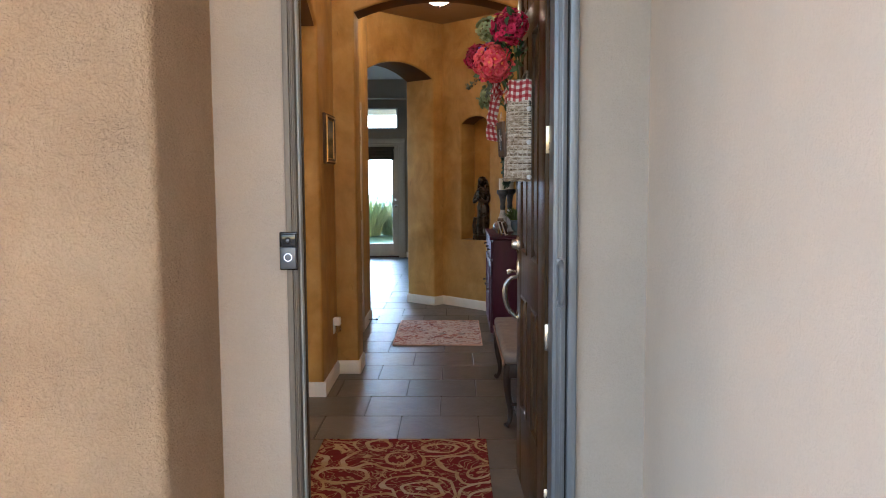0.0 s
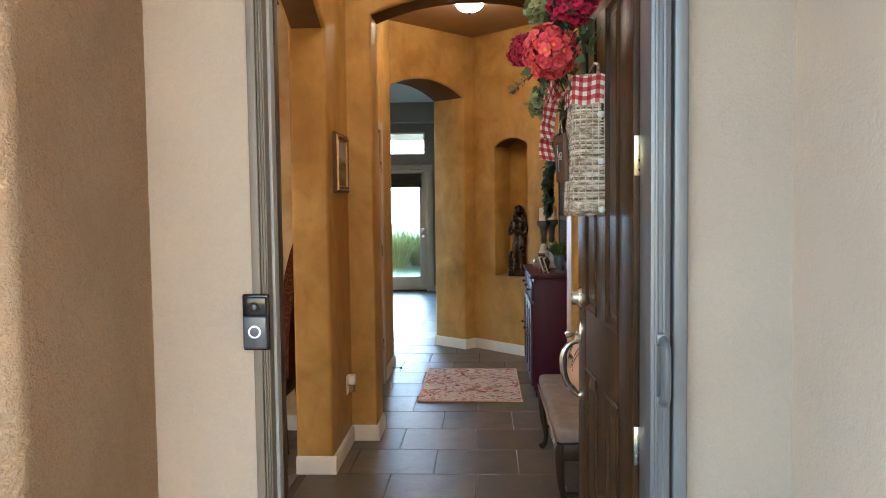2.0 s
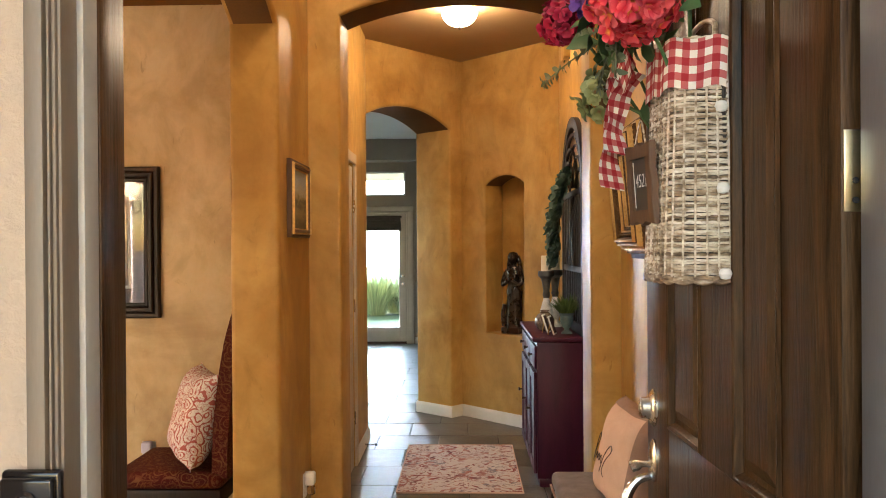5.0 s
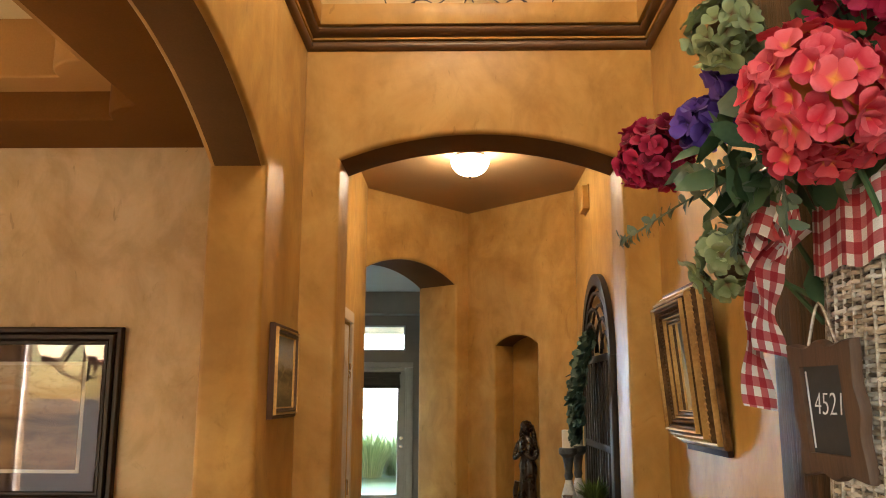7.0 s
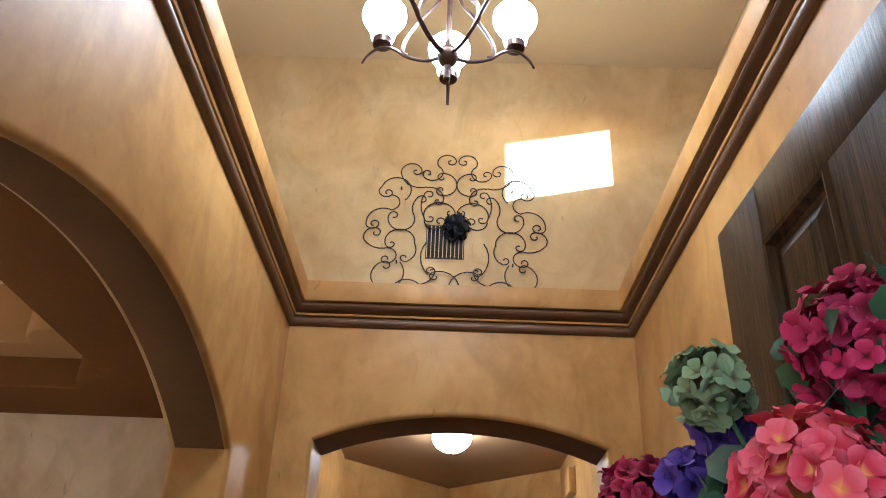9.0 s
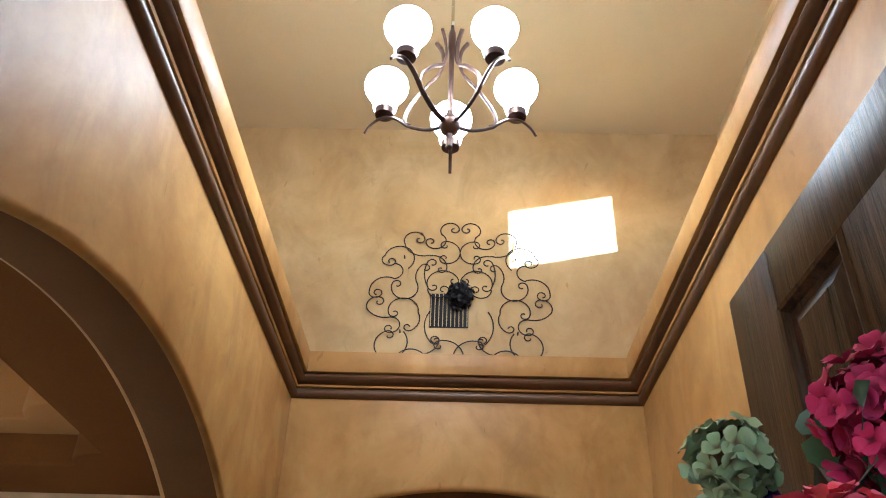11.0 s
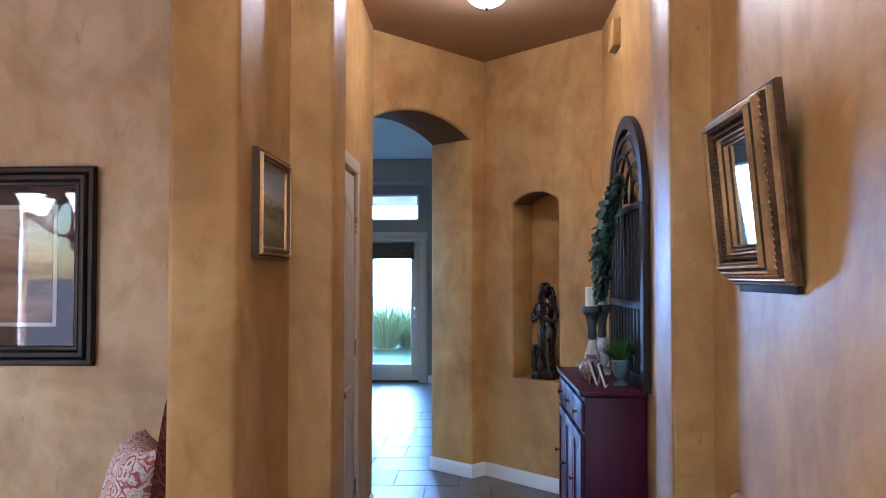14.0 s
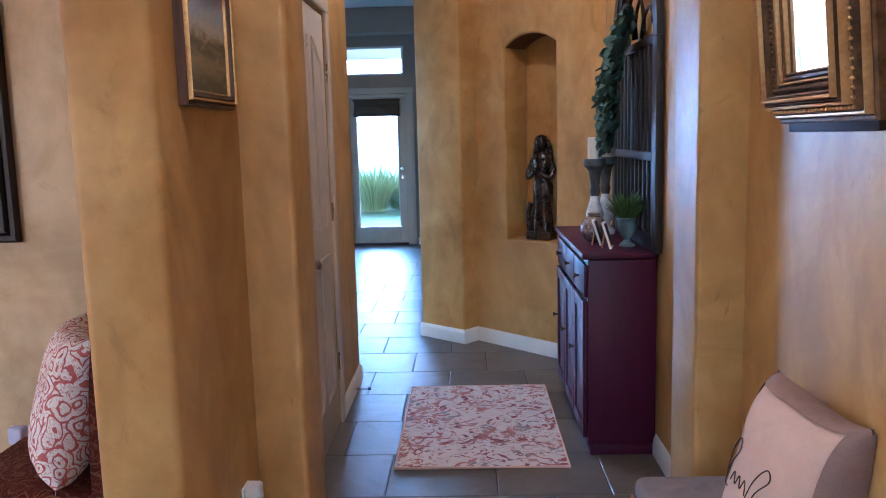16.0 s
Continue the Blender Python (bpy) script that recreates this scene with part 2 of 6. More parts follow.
def willow(name):
    """Peeled willow: bleached and brown lengths, rod by rod and along each rod."""
    m, nt, p = nodes_of(name)
    g = nt.nodes.new("ShaderNodeNewGeometry")
    along = noise_of(nt, coords(nt, (1, 1, 2.5)), 34, 3, 0.6)
    f = math_of(nt, 'ADD', math_of(nt, 'MULTIPLY', g.outputs["Random Per Island"], 0.35), math_of(nt, 'MULTIPLY', along, 0.75))
    nt.links.new(ramp(nt, f, [(0.30, (0.075, 0.045, 0.025)), (0.48, (0.30, 0.215, 0.14)), (0.62, (0.58, 0.49, 0.39)), (0.80, (0.78, 0.72, 0.63))]), p.inputs["Base Color"])
    p.inputs["Roughness"].default_value = 0.55
    bump(nt, p, noise_of(nt, coords(nt), 300, 2), 0.3, 0.001)
    return m


def petals(name, dark, light, eye, mid=None):
    """Silk petals, each a little different, with a paler throat."""
    m, nt, p = nodes_of(name)
    g = nt.nodes.new("ShaderNodeNewGeometry")
    c = ramp(nt, g.outputs["Random Per Island"], [(0.0, dark), (0.5, mid or tuple((x + y) / 2 for x, y in zip(dark, light))), (1.0, light)])
    c2 = mix(nt, ramp(nt, noise_of(nt, coords(nt), 40, 2), [(0.45, (0, 0, 0)), (0.75, (0.4, 0.4, 0.4))]), c, eye)
    nt.links.new(c2, p.inputs["Base Color"])
    p.inputs["Roughness"].default_value = 0.7
    p.inputs["Subsurface Weight"].default_value = 0.0
    return m


def print_landscape(name, sky_c, far, near, dark):
    m, nt, p = nodes_of(name)
    v = coords(nt, which="UV")
    sx = nt.nodes.new("ShaderNodeSeparateXYZ")
    nt.links.new(v, sx.inputs[0])
    n = noise_of(nt, coords(nt, (2.0, 5.0, 1), which="UV"), 1.6, 6, 0.6, 0.8)
    h = math_of(nt, 'ADD', sx.outputs[1], math_of(nt, 'MULTIPLY', math_of(nt, 'SUBTRACT', n, 0.5), 0.45))
    c = ramp(nt, h, [(0.05, dark), (0.28, near), (0.45, dark), (0.52, near), (0.64, far), (0.78, sky_c)])
    d = noise_of(nt, coords(nt, (9, 9, 1), which="UV"), 3, 6, 0.7, 1.0)
    c = mix(nt, ramp(nt, d, [(0.52, (0, 0, 0)), (0.75, (0.7, 0.7, 0.7))]), c, dark)
    nt.links.new(c, p.inputs["Base Color"])
    p.inputs["Roughness"].default_value = 0.6
    return m


WALL = faux_plaster("ochre_glaze", (0.33, 0.165, 0.038), (0.47, 0.264, 0.068), (0.60, 0.374, 0.120))
# Ochre glaze made paler: the light in the high well is in its colour.
WALL_WELL = faux_plaster("lit_ochre_glaze", (0.44, 0.300, 0.125), (0.56, 0.405, 0.190), (0.67, 0.52, 0.28))
WALL_DINING = faux_plaster("buff_glaze", (0.42, 0.275, 0.120), (0.62, 0.455, 0.25), (0.74, 0.59, 0.385))
WALL_GREAT = mottled("taupe_paint", (0.30, 0.24, 0.18), (0.36, 0.29, 0.22), 0.7, big=2, fine=90, relief=0.1)
# Low band of the dining tray, its shade put into the brown.
CEIL_DINING = mottled("shaded_tray_tone", (0.120, 0.050, 0.010), (0.165, 0.072, 0.016), 0.85, spec=0.08, big=1.5, fine=120, relief=0.12)
# Arch undersides: the wall glaze darkened so its colour carries their shade.
SOFFIT_SHADE = mottled("shaded_soffit_tone", (0.130, 0.068, 0.026), (0.175, 0.094, 0.038), 0.85, spec=0.08, big=1.5, fine=120, relief=0.12)
# Tray faces that catch the light, brightened in colour.
CEIL_STEP = mottled("lit_tray_step_tone", (0.30, 0.160, 0.045), (0.37, 0.205, 0.065), 0.8, spec=0.15, big=1.5, fine=120, relief=0.12)
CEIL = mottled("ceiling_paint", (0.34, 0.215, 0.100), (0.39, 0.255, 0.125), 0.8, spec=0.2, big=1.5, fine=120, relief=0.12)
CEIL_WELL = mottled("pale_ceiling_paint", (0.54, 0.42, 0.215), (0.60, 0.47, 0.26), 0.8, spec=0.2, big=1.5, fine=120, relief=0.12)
CEIL_GREAT = mottled("white_ceiling_paint", (0.62, 0.62, 0.56), (0.68, 0.68, 0.62), 0.8, big=1.5, fine=120, relief=0.12)
BROWN_TRIM = mottled("brown_crown_paint", (0.105, 0.052, 0.024), (0.16, 0.084, 0.042), 0.42, big=5, fine=70, relief=0.08)
CREAM_TRIM = mottled("cream_door_paint", (0.46, 0.385, 0.295), (0.54, 0.460, 0.365), 0.45, big=6, fine=90, relief=0.06)
WHITE_TRIM = mottled("white_trim_paint", (0.66, 0.62, 0.56), (0.74, 0.70, 0.64), 0.4, big=6, fine=90, relief=0.06)
STUCCO = stucco("tan_stucco", (0.47, 0.310, 0.185), (0.66, 0.465, 0.295), 1.7)
STUCCO_SMOOTH = stucco("smooth_tan_stucco", (0.72, 0.585, 0.475), (0.81, 0.665, 0.545), 0.35)
# Smooth tan stucco darkened: shade round the front door is in the colour.
STUCCO_SHADED = stucco("shaded_tan_stucco", (0.42, 0.355, 0.295), (0.50, 0.425, 0.355), 0.35)
TAUPE_TRIM = mottled("taupe_frame_paint", (0.155, 0.130, 0.105), (0.20, 0.168, 0.135), 0.5, big=5, fine=80, relief=0.06, stretch=(4, 4, 0.6))
ALU = mottled("grey_aluminium", (0.17, 0.18, 0.20), (0.22, 0.235, 0.26), 0.38, metal=0.35, big=4, fine=80, relief=0.04, stretch=(4, 4, 0.5))
# Near-black: shade in the door frame gaps, also screws and rubber.
ALU_DARK = mottled("gap_shade_and_rubber", (0.012, 0.012, 0.014), (0.022, 0.022, 0.025), 0.7, relief=0.05)
WEATHER = mottled("pale_weatherstrip", (0.33, 0.34, 0.34), (0.42, 0.43, 0.43), 0.6, relief=0.1)
DOOR_WOOD = wood("stained_door_wood", (0.008, 0.0045, 0.0025), (0.115, 0.058, 0.025), 0.32, relief=0.55, spec=0.13)
DARK_WOOD = wood("espresso_wood", (0.012, 0.006, 0.004), (0.036, 0.018, 0.011), 0.45, spec=0.3)
GREY_WOOD = wood("weathered_brown_wood", (0.012, 0.008, 0.0065), (0.038, 0.026, 0.020), 0.55)
SIGN_WOOD = wood("rustic_sign_wood", (0.060, 0.027, 0.013), (0.14, 0.070, 0.036), 0.6)
MAROON = mottled("maroon_cabinet_paint", (0.042, 0.004, 0.019), (0.072, 0.008, 0.032), 0.46, big=3, fine=60, relief=0.06, stretch=(5, 5, 0.8), spec=0.28)
NICKEL = mottled("satin_nickel", (0.58, 0.56, 0.52), (0.70, 0.68, 0.64), 0.26, metal=1.0, big=9, fine=90, relief=0.03)
BRASS = mottled("plated_brass", (0.62, 0.50, 0.30), (0.75, 0.63, 0.42), 0.3, metal=1.0, big=9, fine=90, relief=0.03)
IRON = mottled("wrought_iron", (0.010, 0.010, 0.014), (0.026, 0.026, 0.034), 0.5, metal=0.6, big=12, fine=120, relief=0.2)
BRONZE = mottled("oil_rubbed_bronze", (0.045, 0.026, 0.020), (0.105, 0.060, 0.045), 0.35, metal=0.75, big=9, fine=80, relief=0.08)
STATUE = mottled("dark_carved_bronze", (0.007, 0.004, 0.003), (0.050, 0.026, 0.014), 0.28, metal=0.25, big=16, fine=70, relief=0.3)
GOLD = mottled("antique_gold_leaf", (0.30, 0.150, 0.042), (0.72, 0.45, 0.16), 0.42, metal=0.65, big=5, fine=90, relief=0.15)
GOLD_DARK = mottled("tarnished_gold_leaf", (0.030, 0.015, 0.007), (0.19, 0.095, 0.034), 0.55, metal=0.2, spec=0.25, big=12, fine=110, relief=0.5)
WICKER = willow("grey_willow")
GINGHAM = gingham("red_check_ribbon")
KNOT_CLOTH = mottled("red_ribbon_cloth", (0.36, 0.020, 0.030), (0.52, 0.12, 0.12), 0.85, relief=0.3)
CHALK = mottled("chalkboard_black", (0.012, 0.013, 0.016), (0.030, 0.032, 0.036), 0.5, big=9, fine=60, relief=0.05)
CHALK_WHITE = mottled("white_chalk", (0.70, 0.70, 0.70), (0.85, 0.85, 0.85), 0.9, relief=0.2)
RED_PETAL = florets("crimson_petals", (0.15, 0.003, 0.018), (0.33, 0.006, 0.035), (0.52, 0.018, 0.075), (0.10, 0.002, 0.010), (0.66, 0.05, 0.14))
CORAL_PETAL = florets("coral_petals", (0.48, 0.010, 0.030), (0.70, 0.034, 0.060), (0.83, 0.11, 0.12), (0.84, 0.32, 0.07), (0.88, 0.20, 0.23))
LIME_PETAL = florets("lime_petals", (0.13, 0.155, 0.055), (0.24, 0.28, 0.11), (0.38, 0.42, 0.20), (0.16, 0.10, 0.045), (0.42, 0.46, 0.26))
VIOLET_PETAL = florets("violet_petals", (0.050, 0.015, 0.16), (0.090, 0.034, 0.27), (0.14, 0.065, 0.36), (0.03, 0.01, 0.08), (0.16, 0.09, 0.36))
LEAF = petals("silk_leaves", (0.022, 0.060, 0.018), (0.070, 0.135, 0.050), (0.09, 0.16, 0.07))
SAGE = petals("sage_sprigs", (0.075, 0.105, 0.060), (0.16, 0.20, 0.125), (0.18, 0.21, 0.14))
EUCALYPTUS = petals("eucalyptus_leaves", (0.026, 0.064, 0.048), (0.090, 0.155, 0.120), (0.12, 0.18, 0.14))
GRASS_FAKE = petals("potted_grass_blades", (0.040, 0.085, 0.015), (0.13, 0.21, 0.045), (0.16, 0.23, 0.07))
GRASS_TALL = petals("ornamental_grass", (0.14, 0.20, 0.055), (0.40, 0.45, 0.20), (0.52, 0.54, 0.32))
WAX = mottled("ivory_wax", (0.74, 0.68, 0.56), (0.80, 0.75, 0.64), 0.5, relief=0.05)
PAINTED_GREY = mottled("distressed_grey_paint", (0.035, 0.040, 0.044), (0.105, 0.115, 0.120), 0.6, big=18, fine=90, relief=0.3)
PAINTED_WHITE = mottled("distressed_white_paint", (0.36, 0.36, 0.36), (0.72, 0.72, 0.71), 0.6, big=24, fine=90, relief=0.3)
URN_BLUE = mottled("blue_grey_urn_glaze", (0.085, 0.14, 0.17), (0.16, 0.235, 0.27), 0.5, big=14, fine=90, relief=0.2)
MOSAIC = mottled("brown_mosaic_glass", (0.045, 0.014, 0.010), (0.42, 0.33, 0.28), 0.2, big=55, fine=140, relief=0.4)
WHITE_PLASTIC = mottled("white_plastic", (0.72, 0.71, 0.70), (0.78, 0.77, 0.76), 0.35, relief=0.03)
LILAC_PLASTIC = mottled("lilac_plastic", (0.50, 0.48, 0.66), (0.60, 0.58, 0.74), 0.3, relief=0.03)
CLEAR = glass("clear_glass")
MIRROR = nodes_of("mirror_glass")[0]
MIRROR.node_tree.nodes["Principled BSDF"].inputs["Metallic"].default_value = 1.0
MIRROR.node_tree.nodes["Principled BSDF"].inputs["Roughness"].default_value = 0.02
MIRROR.node_tree.nodes["Principled BSDF"].inputs["Base Color"].default_value = (0.86, 0.87, 0.88, 1)
BLACK_GLOSS = mottled("black_gloss_plastic", (0.006, 0.006, 0.008), (0.012, 0.012, 0.014), 0.15, relief=0.0)
SILVER_FACE = mottled("satin_silver_plastic", (0.085, 0.092, 0.108), (0.12, 0.128, 0.146), 0.36, metal=0.4, relief=0.03)
BELL_RING = glow("blue_white_led", (0.50, 0.66, 1.0), 0.12)
SLATE = slate("slate_tile")
# Glow of an added sheet that whitens the garden view.
BACKDROP_GLOW = glow("backdrop_glow", (0.38, 0.71, 1.0), 2.4)
GROUT = mottled("dark_grout", (0.050, 0.042, 0.036), (0.080, 0.068, 0.058), 0.9, relief=0.3)
CONCRETE = mottled("porch_concrete", (0.15, 0.135, 0.12), (0.21, 0.19, 0.17), 0.85, big=2, fine=70, relief=0.3)
GRAVEL = mottled("brown_gravel", (0.085, 0.070, 0.055), (0.15, 0.125, 0.095), 0.95, big=3, fine=90, relief=0.6)
LAWN = mottled("lawn", (0.085, 0.125, 0.040), (0.155, 0.205, 0.075), 0.9, big=5, fine=120, relief=0.6)
RUG_PALE = scattered("pale_paisley_rug", (0.62, 0.52, 0.45), [(0.12, 0.012, 0.020), (0.28, 0.05, 0.045), (0.42, 0.17, 0.12), (0.20, 0.18, 0.19)], 11.0)
RUG_RED = floral("crimson_paisley_rug", (0.15, 0.010, 0.012), [(0.42, 0.30, 0.14), (0.34, 0.20, 0.08), (0.46, 0.36, 0.22)], 4.0, cover=0.60)
DAMASK = floral("red_white_damask", (0.80, 0.73, 0.68), [(0.40, 0.040, 0.030), (0.48, 0.08, 0.055), (0.34, 0.03, 0.028)], 17.0, cover=0.54)
CHAIR_CLOTH = floral("oxblood_brocade", (0.075, 0.008, 0.007), [(0.17, 0.075, 0.03), (0.12, 0.03, 0.015), (0.15, 0.06, 0.03)], 13.0, 0.8, cover=0.74)
CREAM_CLOTH = mottled("cream_linen", (0.56, 0.365, 0.27), (0.67, 0.455, 0.345), 0.95, big=10, fine=300, relief=0.5, spec=0.1)
TAUPE_CLOTH = mottled("taupe_velvet", (0.27, 0.170, 0.130), (0.36, 0.235, 0.185), 0.9, big=10, fine=200, relief=0.4, spec=0.15)
BENCH_CLOTH = mottled("grey_taupe_upholstery", (0.17, 0.135, 0.12), (0.26, 0.215, 0.19), 0.95, big=14, fine=260, relief=0.5, spec=0.1)
SHADE_CLOTH = mottled("brown_woven_shade", (0.055, 0.038, 0.026), (0.10, 0.072, 0.05), 0.9, big=8, fine=200, relief=0.5, stretch=(1, 1, 6))
MAT_BOARD = mottled("white_mat_board", (0.60, 0.55, 0.50), (0.66, 0.61, 0.56), 0.8, relief=0.05)
MAT_DARK = mottled("plum_mat_board", (0.060, 0.030, 0.028), (0.085, 0.045, 0.042), 0.8, relief=0.05)
ART_DUNES = print_landscape("sepia_landscape_print", (0.50, 0.41, 0.31), (0.38, 0.25, 0.145), (0.30, 0.165, 0.075), (0.11, 0.055, 0.025))
ART_SMALL = print_landscape("small_landscape_print", (0.36, 0.40, 0.46), (0.46, 0.43, 0.36), (0.26, 0.21, 0.10), (0.09, 0.075, 0.04))
VENT_DARK = mottled("duct_shade", (0.010, 0.010, 0.014), (0.016, 0.016, 0.022), 0.8, relief=0.0)
GLOBE = glow("lit_opal_globe", (1.0, 0.85, 0.62), 7.6)
DOME = glow("lit_alabaster_dome", (1.0, 0.80, 0.54), 10.0)
DINING_SHADE = glow("lit_amber_shade", (1.0, 0.70, 0.40), 2.2)


# ---------------------------------------------------------------- mesh helpers
def mesh_ob(name, bm, material, parent=None, label="", smooth=None):
    me = bpy.data.meshes.new(name)
    bmesh.ops.recalc_face_normals(bm, faces=bm.faces[:])
    bm.to_mesh(me)
    bm.free()
    me.materials.append(material)
    if smooth is not None:
        me.shade_smooth()
        me.set_sharp_from_angle(angle=radians(smooth))
    ob = new(name, me)
    if parent is not None:
        ob.parent = parent
    if label:
        ob["label"] = label
    return ob


def part(name, bm, material, parent, label="", smooth=35):
    return mesh_ob(name, bm, material, parent, label, smooth)


def thing(name, m, label, category, group=""):
    """An Empty at the base of a thing, to carry its parts."""
    e = new(name)
    e.empty_display_size = 0.1
    e.matrix_basis = m
    return tagged(e, label, category, group)


def cuboid(bm, x0, x1, y0, y1, z0, z1, bevel=0.0, seg=2):
    r = bmesh.ops.create_cube(bm, size=1, matrix=Matrix.Translation(((x0 + x1) / 2, (y0 + y1) / 2, (z0 + z1) / 2)) @ Matrix.Diagonal((abs(x1 - x0), abs(y1 - y0), abs(z1 - z0), 1)))
    if bevel:
        es = {e for v in r["verts"] for e in v.link_edges}
        bmesh.ops.bevel(bm, geom=list(es), offset=bevel, segments=seg, affect='EDGES', profile=0.5)
    return bm


def block(x0, x1, y0, y1, z0, z1, bevel=0.0, seg=2):
    return cuboid(bmesh.new(), x0, x1, y0, y1, z0, z1, bevel, seg)


def lathe(profile, sides=28, bm=None, at=(0, 0, 0), squash=(1, 1)):
    """A turned shape from (radius, height) pairs."""
    bm = bm or bmesh.new()
    rings = []
    for r, z in profile:
        rings.append([bm.verts.new((at[0] + squash[0] * max(r, 1e-4) * math.cos(2 * math.pi * i / sides), at[1] + squash[1] * max(r, 1e-4) * math.sin(2 * math.pi * i / sides), at[2] + z)) for i in range(sides)])
    for a, b in zip(rings, rings[1:]):
        for i in range(sides):
            bm.faces.new((a[i], a[(i + 1) % sides], b[(i + 1) % sides], b[i]))
    bm.faces.new(rings[0][::-1])
    bm.faces.new(rings[-1])
    return bm


def tube(pts, radius, sides=8, bm=None, closed=False, flat=1.0):
    """A round bar along points; radius may be a list. flat squeezes it in one direction."""
    bm = bm or bmesh.new()
    pts = [Vector(p) for p in pts]
    n = len(pts)
    rings, up = [], None
    for i, p in enumerate(pts):
        a = pts[(i - 1) % n] if (closed or i > 0) else p
        b = pts[(i + 1) % n] if (closed or i < n - 1) else p
        d = (b - a).normalized()
        if up is None:
            up = d.orthogonal().normalized()
        up = (up - d * up.dot(d)).normalized()
        side = d.cross(up)
        r = radius[i] if isinstance(radius, (list, tuple)) else radius
        rings.append([bm.verts.new(p + r * (math.cos(2 * math.pi * k / sides) * up + flat * math.sin(2 * math.pi * k / sides) * side)) for k in range(sides)])
    for i in range(n if closed else n - 1):
        a, b = rings[i], rings[(i + 1) % n]
        for k in range(sides):
            bm.faces.new((a[k], a[(k + 1) % sides], b[(k + 1) % sides], b[k]))
    if not closed:
        bm.faces.new(rings[0][::-1])
        bm.faces.new(rings[-1])
    return bm


def smooth_path(pts, steps=6):
    """Points of a Catmull-Rom curve through the given ones."""
    pts = [Vector(p) for p in pts]
    out = []
    for i in range(len(pts) - 1):
        p0, p1, p2, p3 = pts[max(i - 1, 0)], pts[i], pts[i + 1], pts[min(i + 2, len(pts) - 1)]
        for s in range(steps):
            t = s / steps
            out.append(0.5 * (2 * p1 + (p2 - p0) * t + (2 * p0 - 5 * p1 + 4 * p2 - p3) * t * t + (3 * p1 - p0 - 3 * p2 + p3) * t ** 3))
    return out + [pts[-1]]


def arched(u0, u1, z0, spring, apex, n=20):
    """An opening with a segmental arch: its loop of (along, height)."""
    c, h, rise = (u0 + u1) / 2, (u1 - u0) / 2, apex - spring
    R = (h * h + rise * rise) / (2 * rise)
    a = math.asin(min(1, h / R))
    top = [(c + R * math.sin(a * (1 - 2 * i / n)), apex - R + R * math.cos(a * (1 - 2 * i / n))) for i in range(n + 1)]
    return [(u0, z0), (u1, z0)] + top


def rect(u0, u1, z0, z1):
    return [(u0, z0), (u1, z0), (u1, z1), (u0, z1)]


def offset_loop(loop, d):
    """The loop moved outwards by d (anticlockwise loops)."""
    out, n = [], len(loop)
    for i in range(n):
        a, b, c = Vector(loop[i - 1]), Vector(loop[i]), Vector(loop[(i + 1) % n])
        e, f = (b - a).normalized(), (c - b).normalized()
        n1, n2 = Vector((e.y, -e.x)), Vector((f.y, -f.x))
        m = (n1 + n2)
        m = m / max(0.2, m.length_squared / 2)
        out.append(tuple(b + m * d))
    return out


def wall(name, start, along, into, thick, outline, holes, material, radius=0.022, label="", soffit=None):
    """A wall panel with real openings whose edges are rounded like plaster bullnose.
    start, along and into are plan vectors; the loops are (along, height)."""
    bm = bmesh.new()
    along, into = Vector((*along, 0)).normalized(), Vector((*into, 0)).normalized()
    o = Vector((*start, 0))

    def put(loop, d):
        return [bm.verts.new(o + along * u + Vector((0, 0, z)) + into * d) for u, z in loop]

    def ring(a, b):
        out = []
        for i in range(len(a)):
            j = (i + 1) % len(a)
            out.append(bm.faces.new((a[i], a[j], b[j], b[i])))
        return out

    front, rear = [put(outline, 0)], [put(outline, thick)]
    ring(front[0], rear[0])
    for hole in holes:
        steps = [(radius * (1 - math.sin(k * math.pi / 6)), radius * (1 - math.cos(k * math.pi / 6))) for k in range(4)] if radius else [(0, 0)]
        loops = [put(offset_loop(hole, s), d) for s, d in steps] + [put(offset_loop(hole, s), thick - d) for s, d in reversed(steps)]
        for k, (a, b) in enumerate(zip(loops, loops[1:])):
            faces = ring(a, b)
            # arch underside faces take the tone with the shade in it
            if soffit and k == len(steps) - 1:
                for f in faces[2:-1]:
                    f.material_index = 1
        front.append(loops[0])
        rear.append(loops[-1])
    for side in (front, rear):
        edges = []
        for loop in side:
            for i in range(len(loop)):
                a, b = loop[i], loop[(i + 1) % len(loop)]
                edges.append(bm.edges.get((a, b)) or bm.edges.new((a, b)))
        bmesh.ops.triangle_fill(bm, use_beauty=True, use_dissolve=False, edges=edges)
    ob = mesh_ob(name, bm, material, None, "", 40)
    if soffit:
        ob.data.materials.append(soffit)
    return tagged(ob, label, "wall", "", "structure")


def structure(name, bm, material, label="", category="", smooth=40):
    return tagged(mesh_ob(name, bm, material, None, "", smooth), label, category, "", "structure")


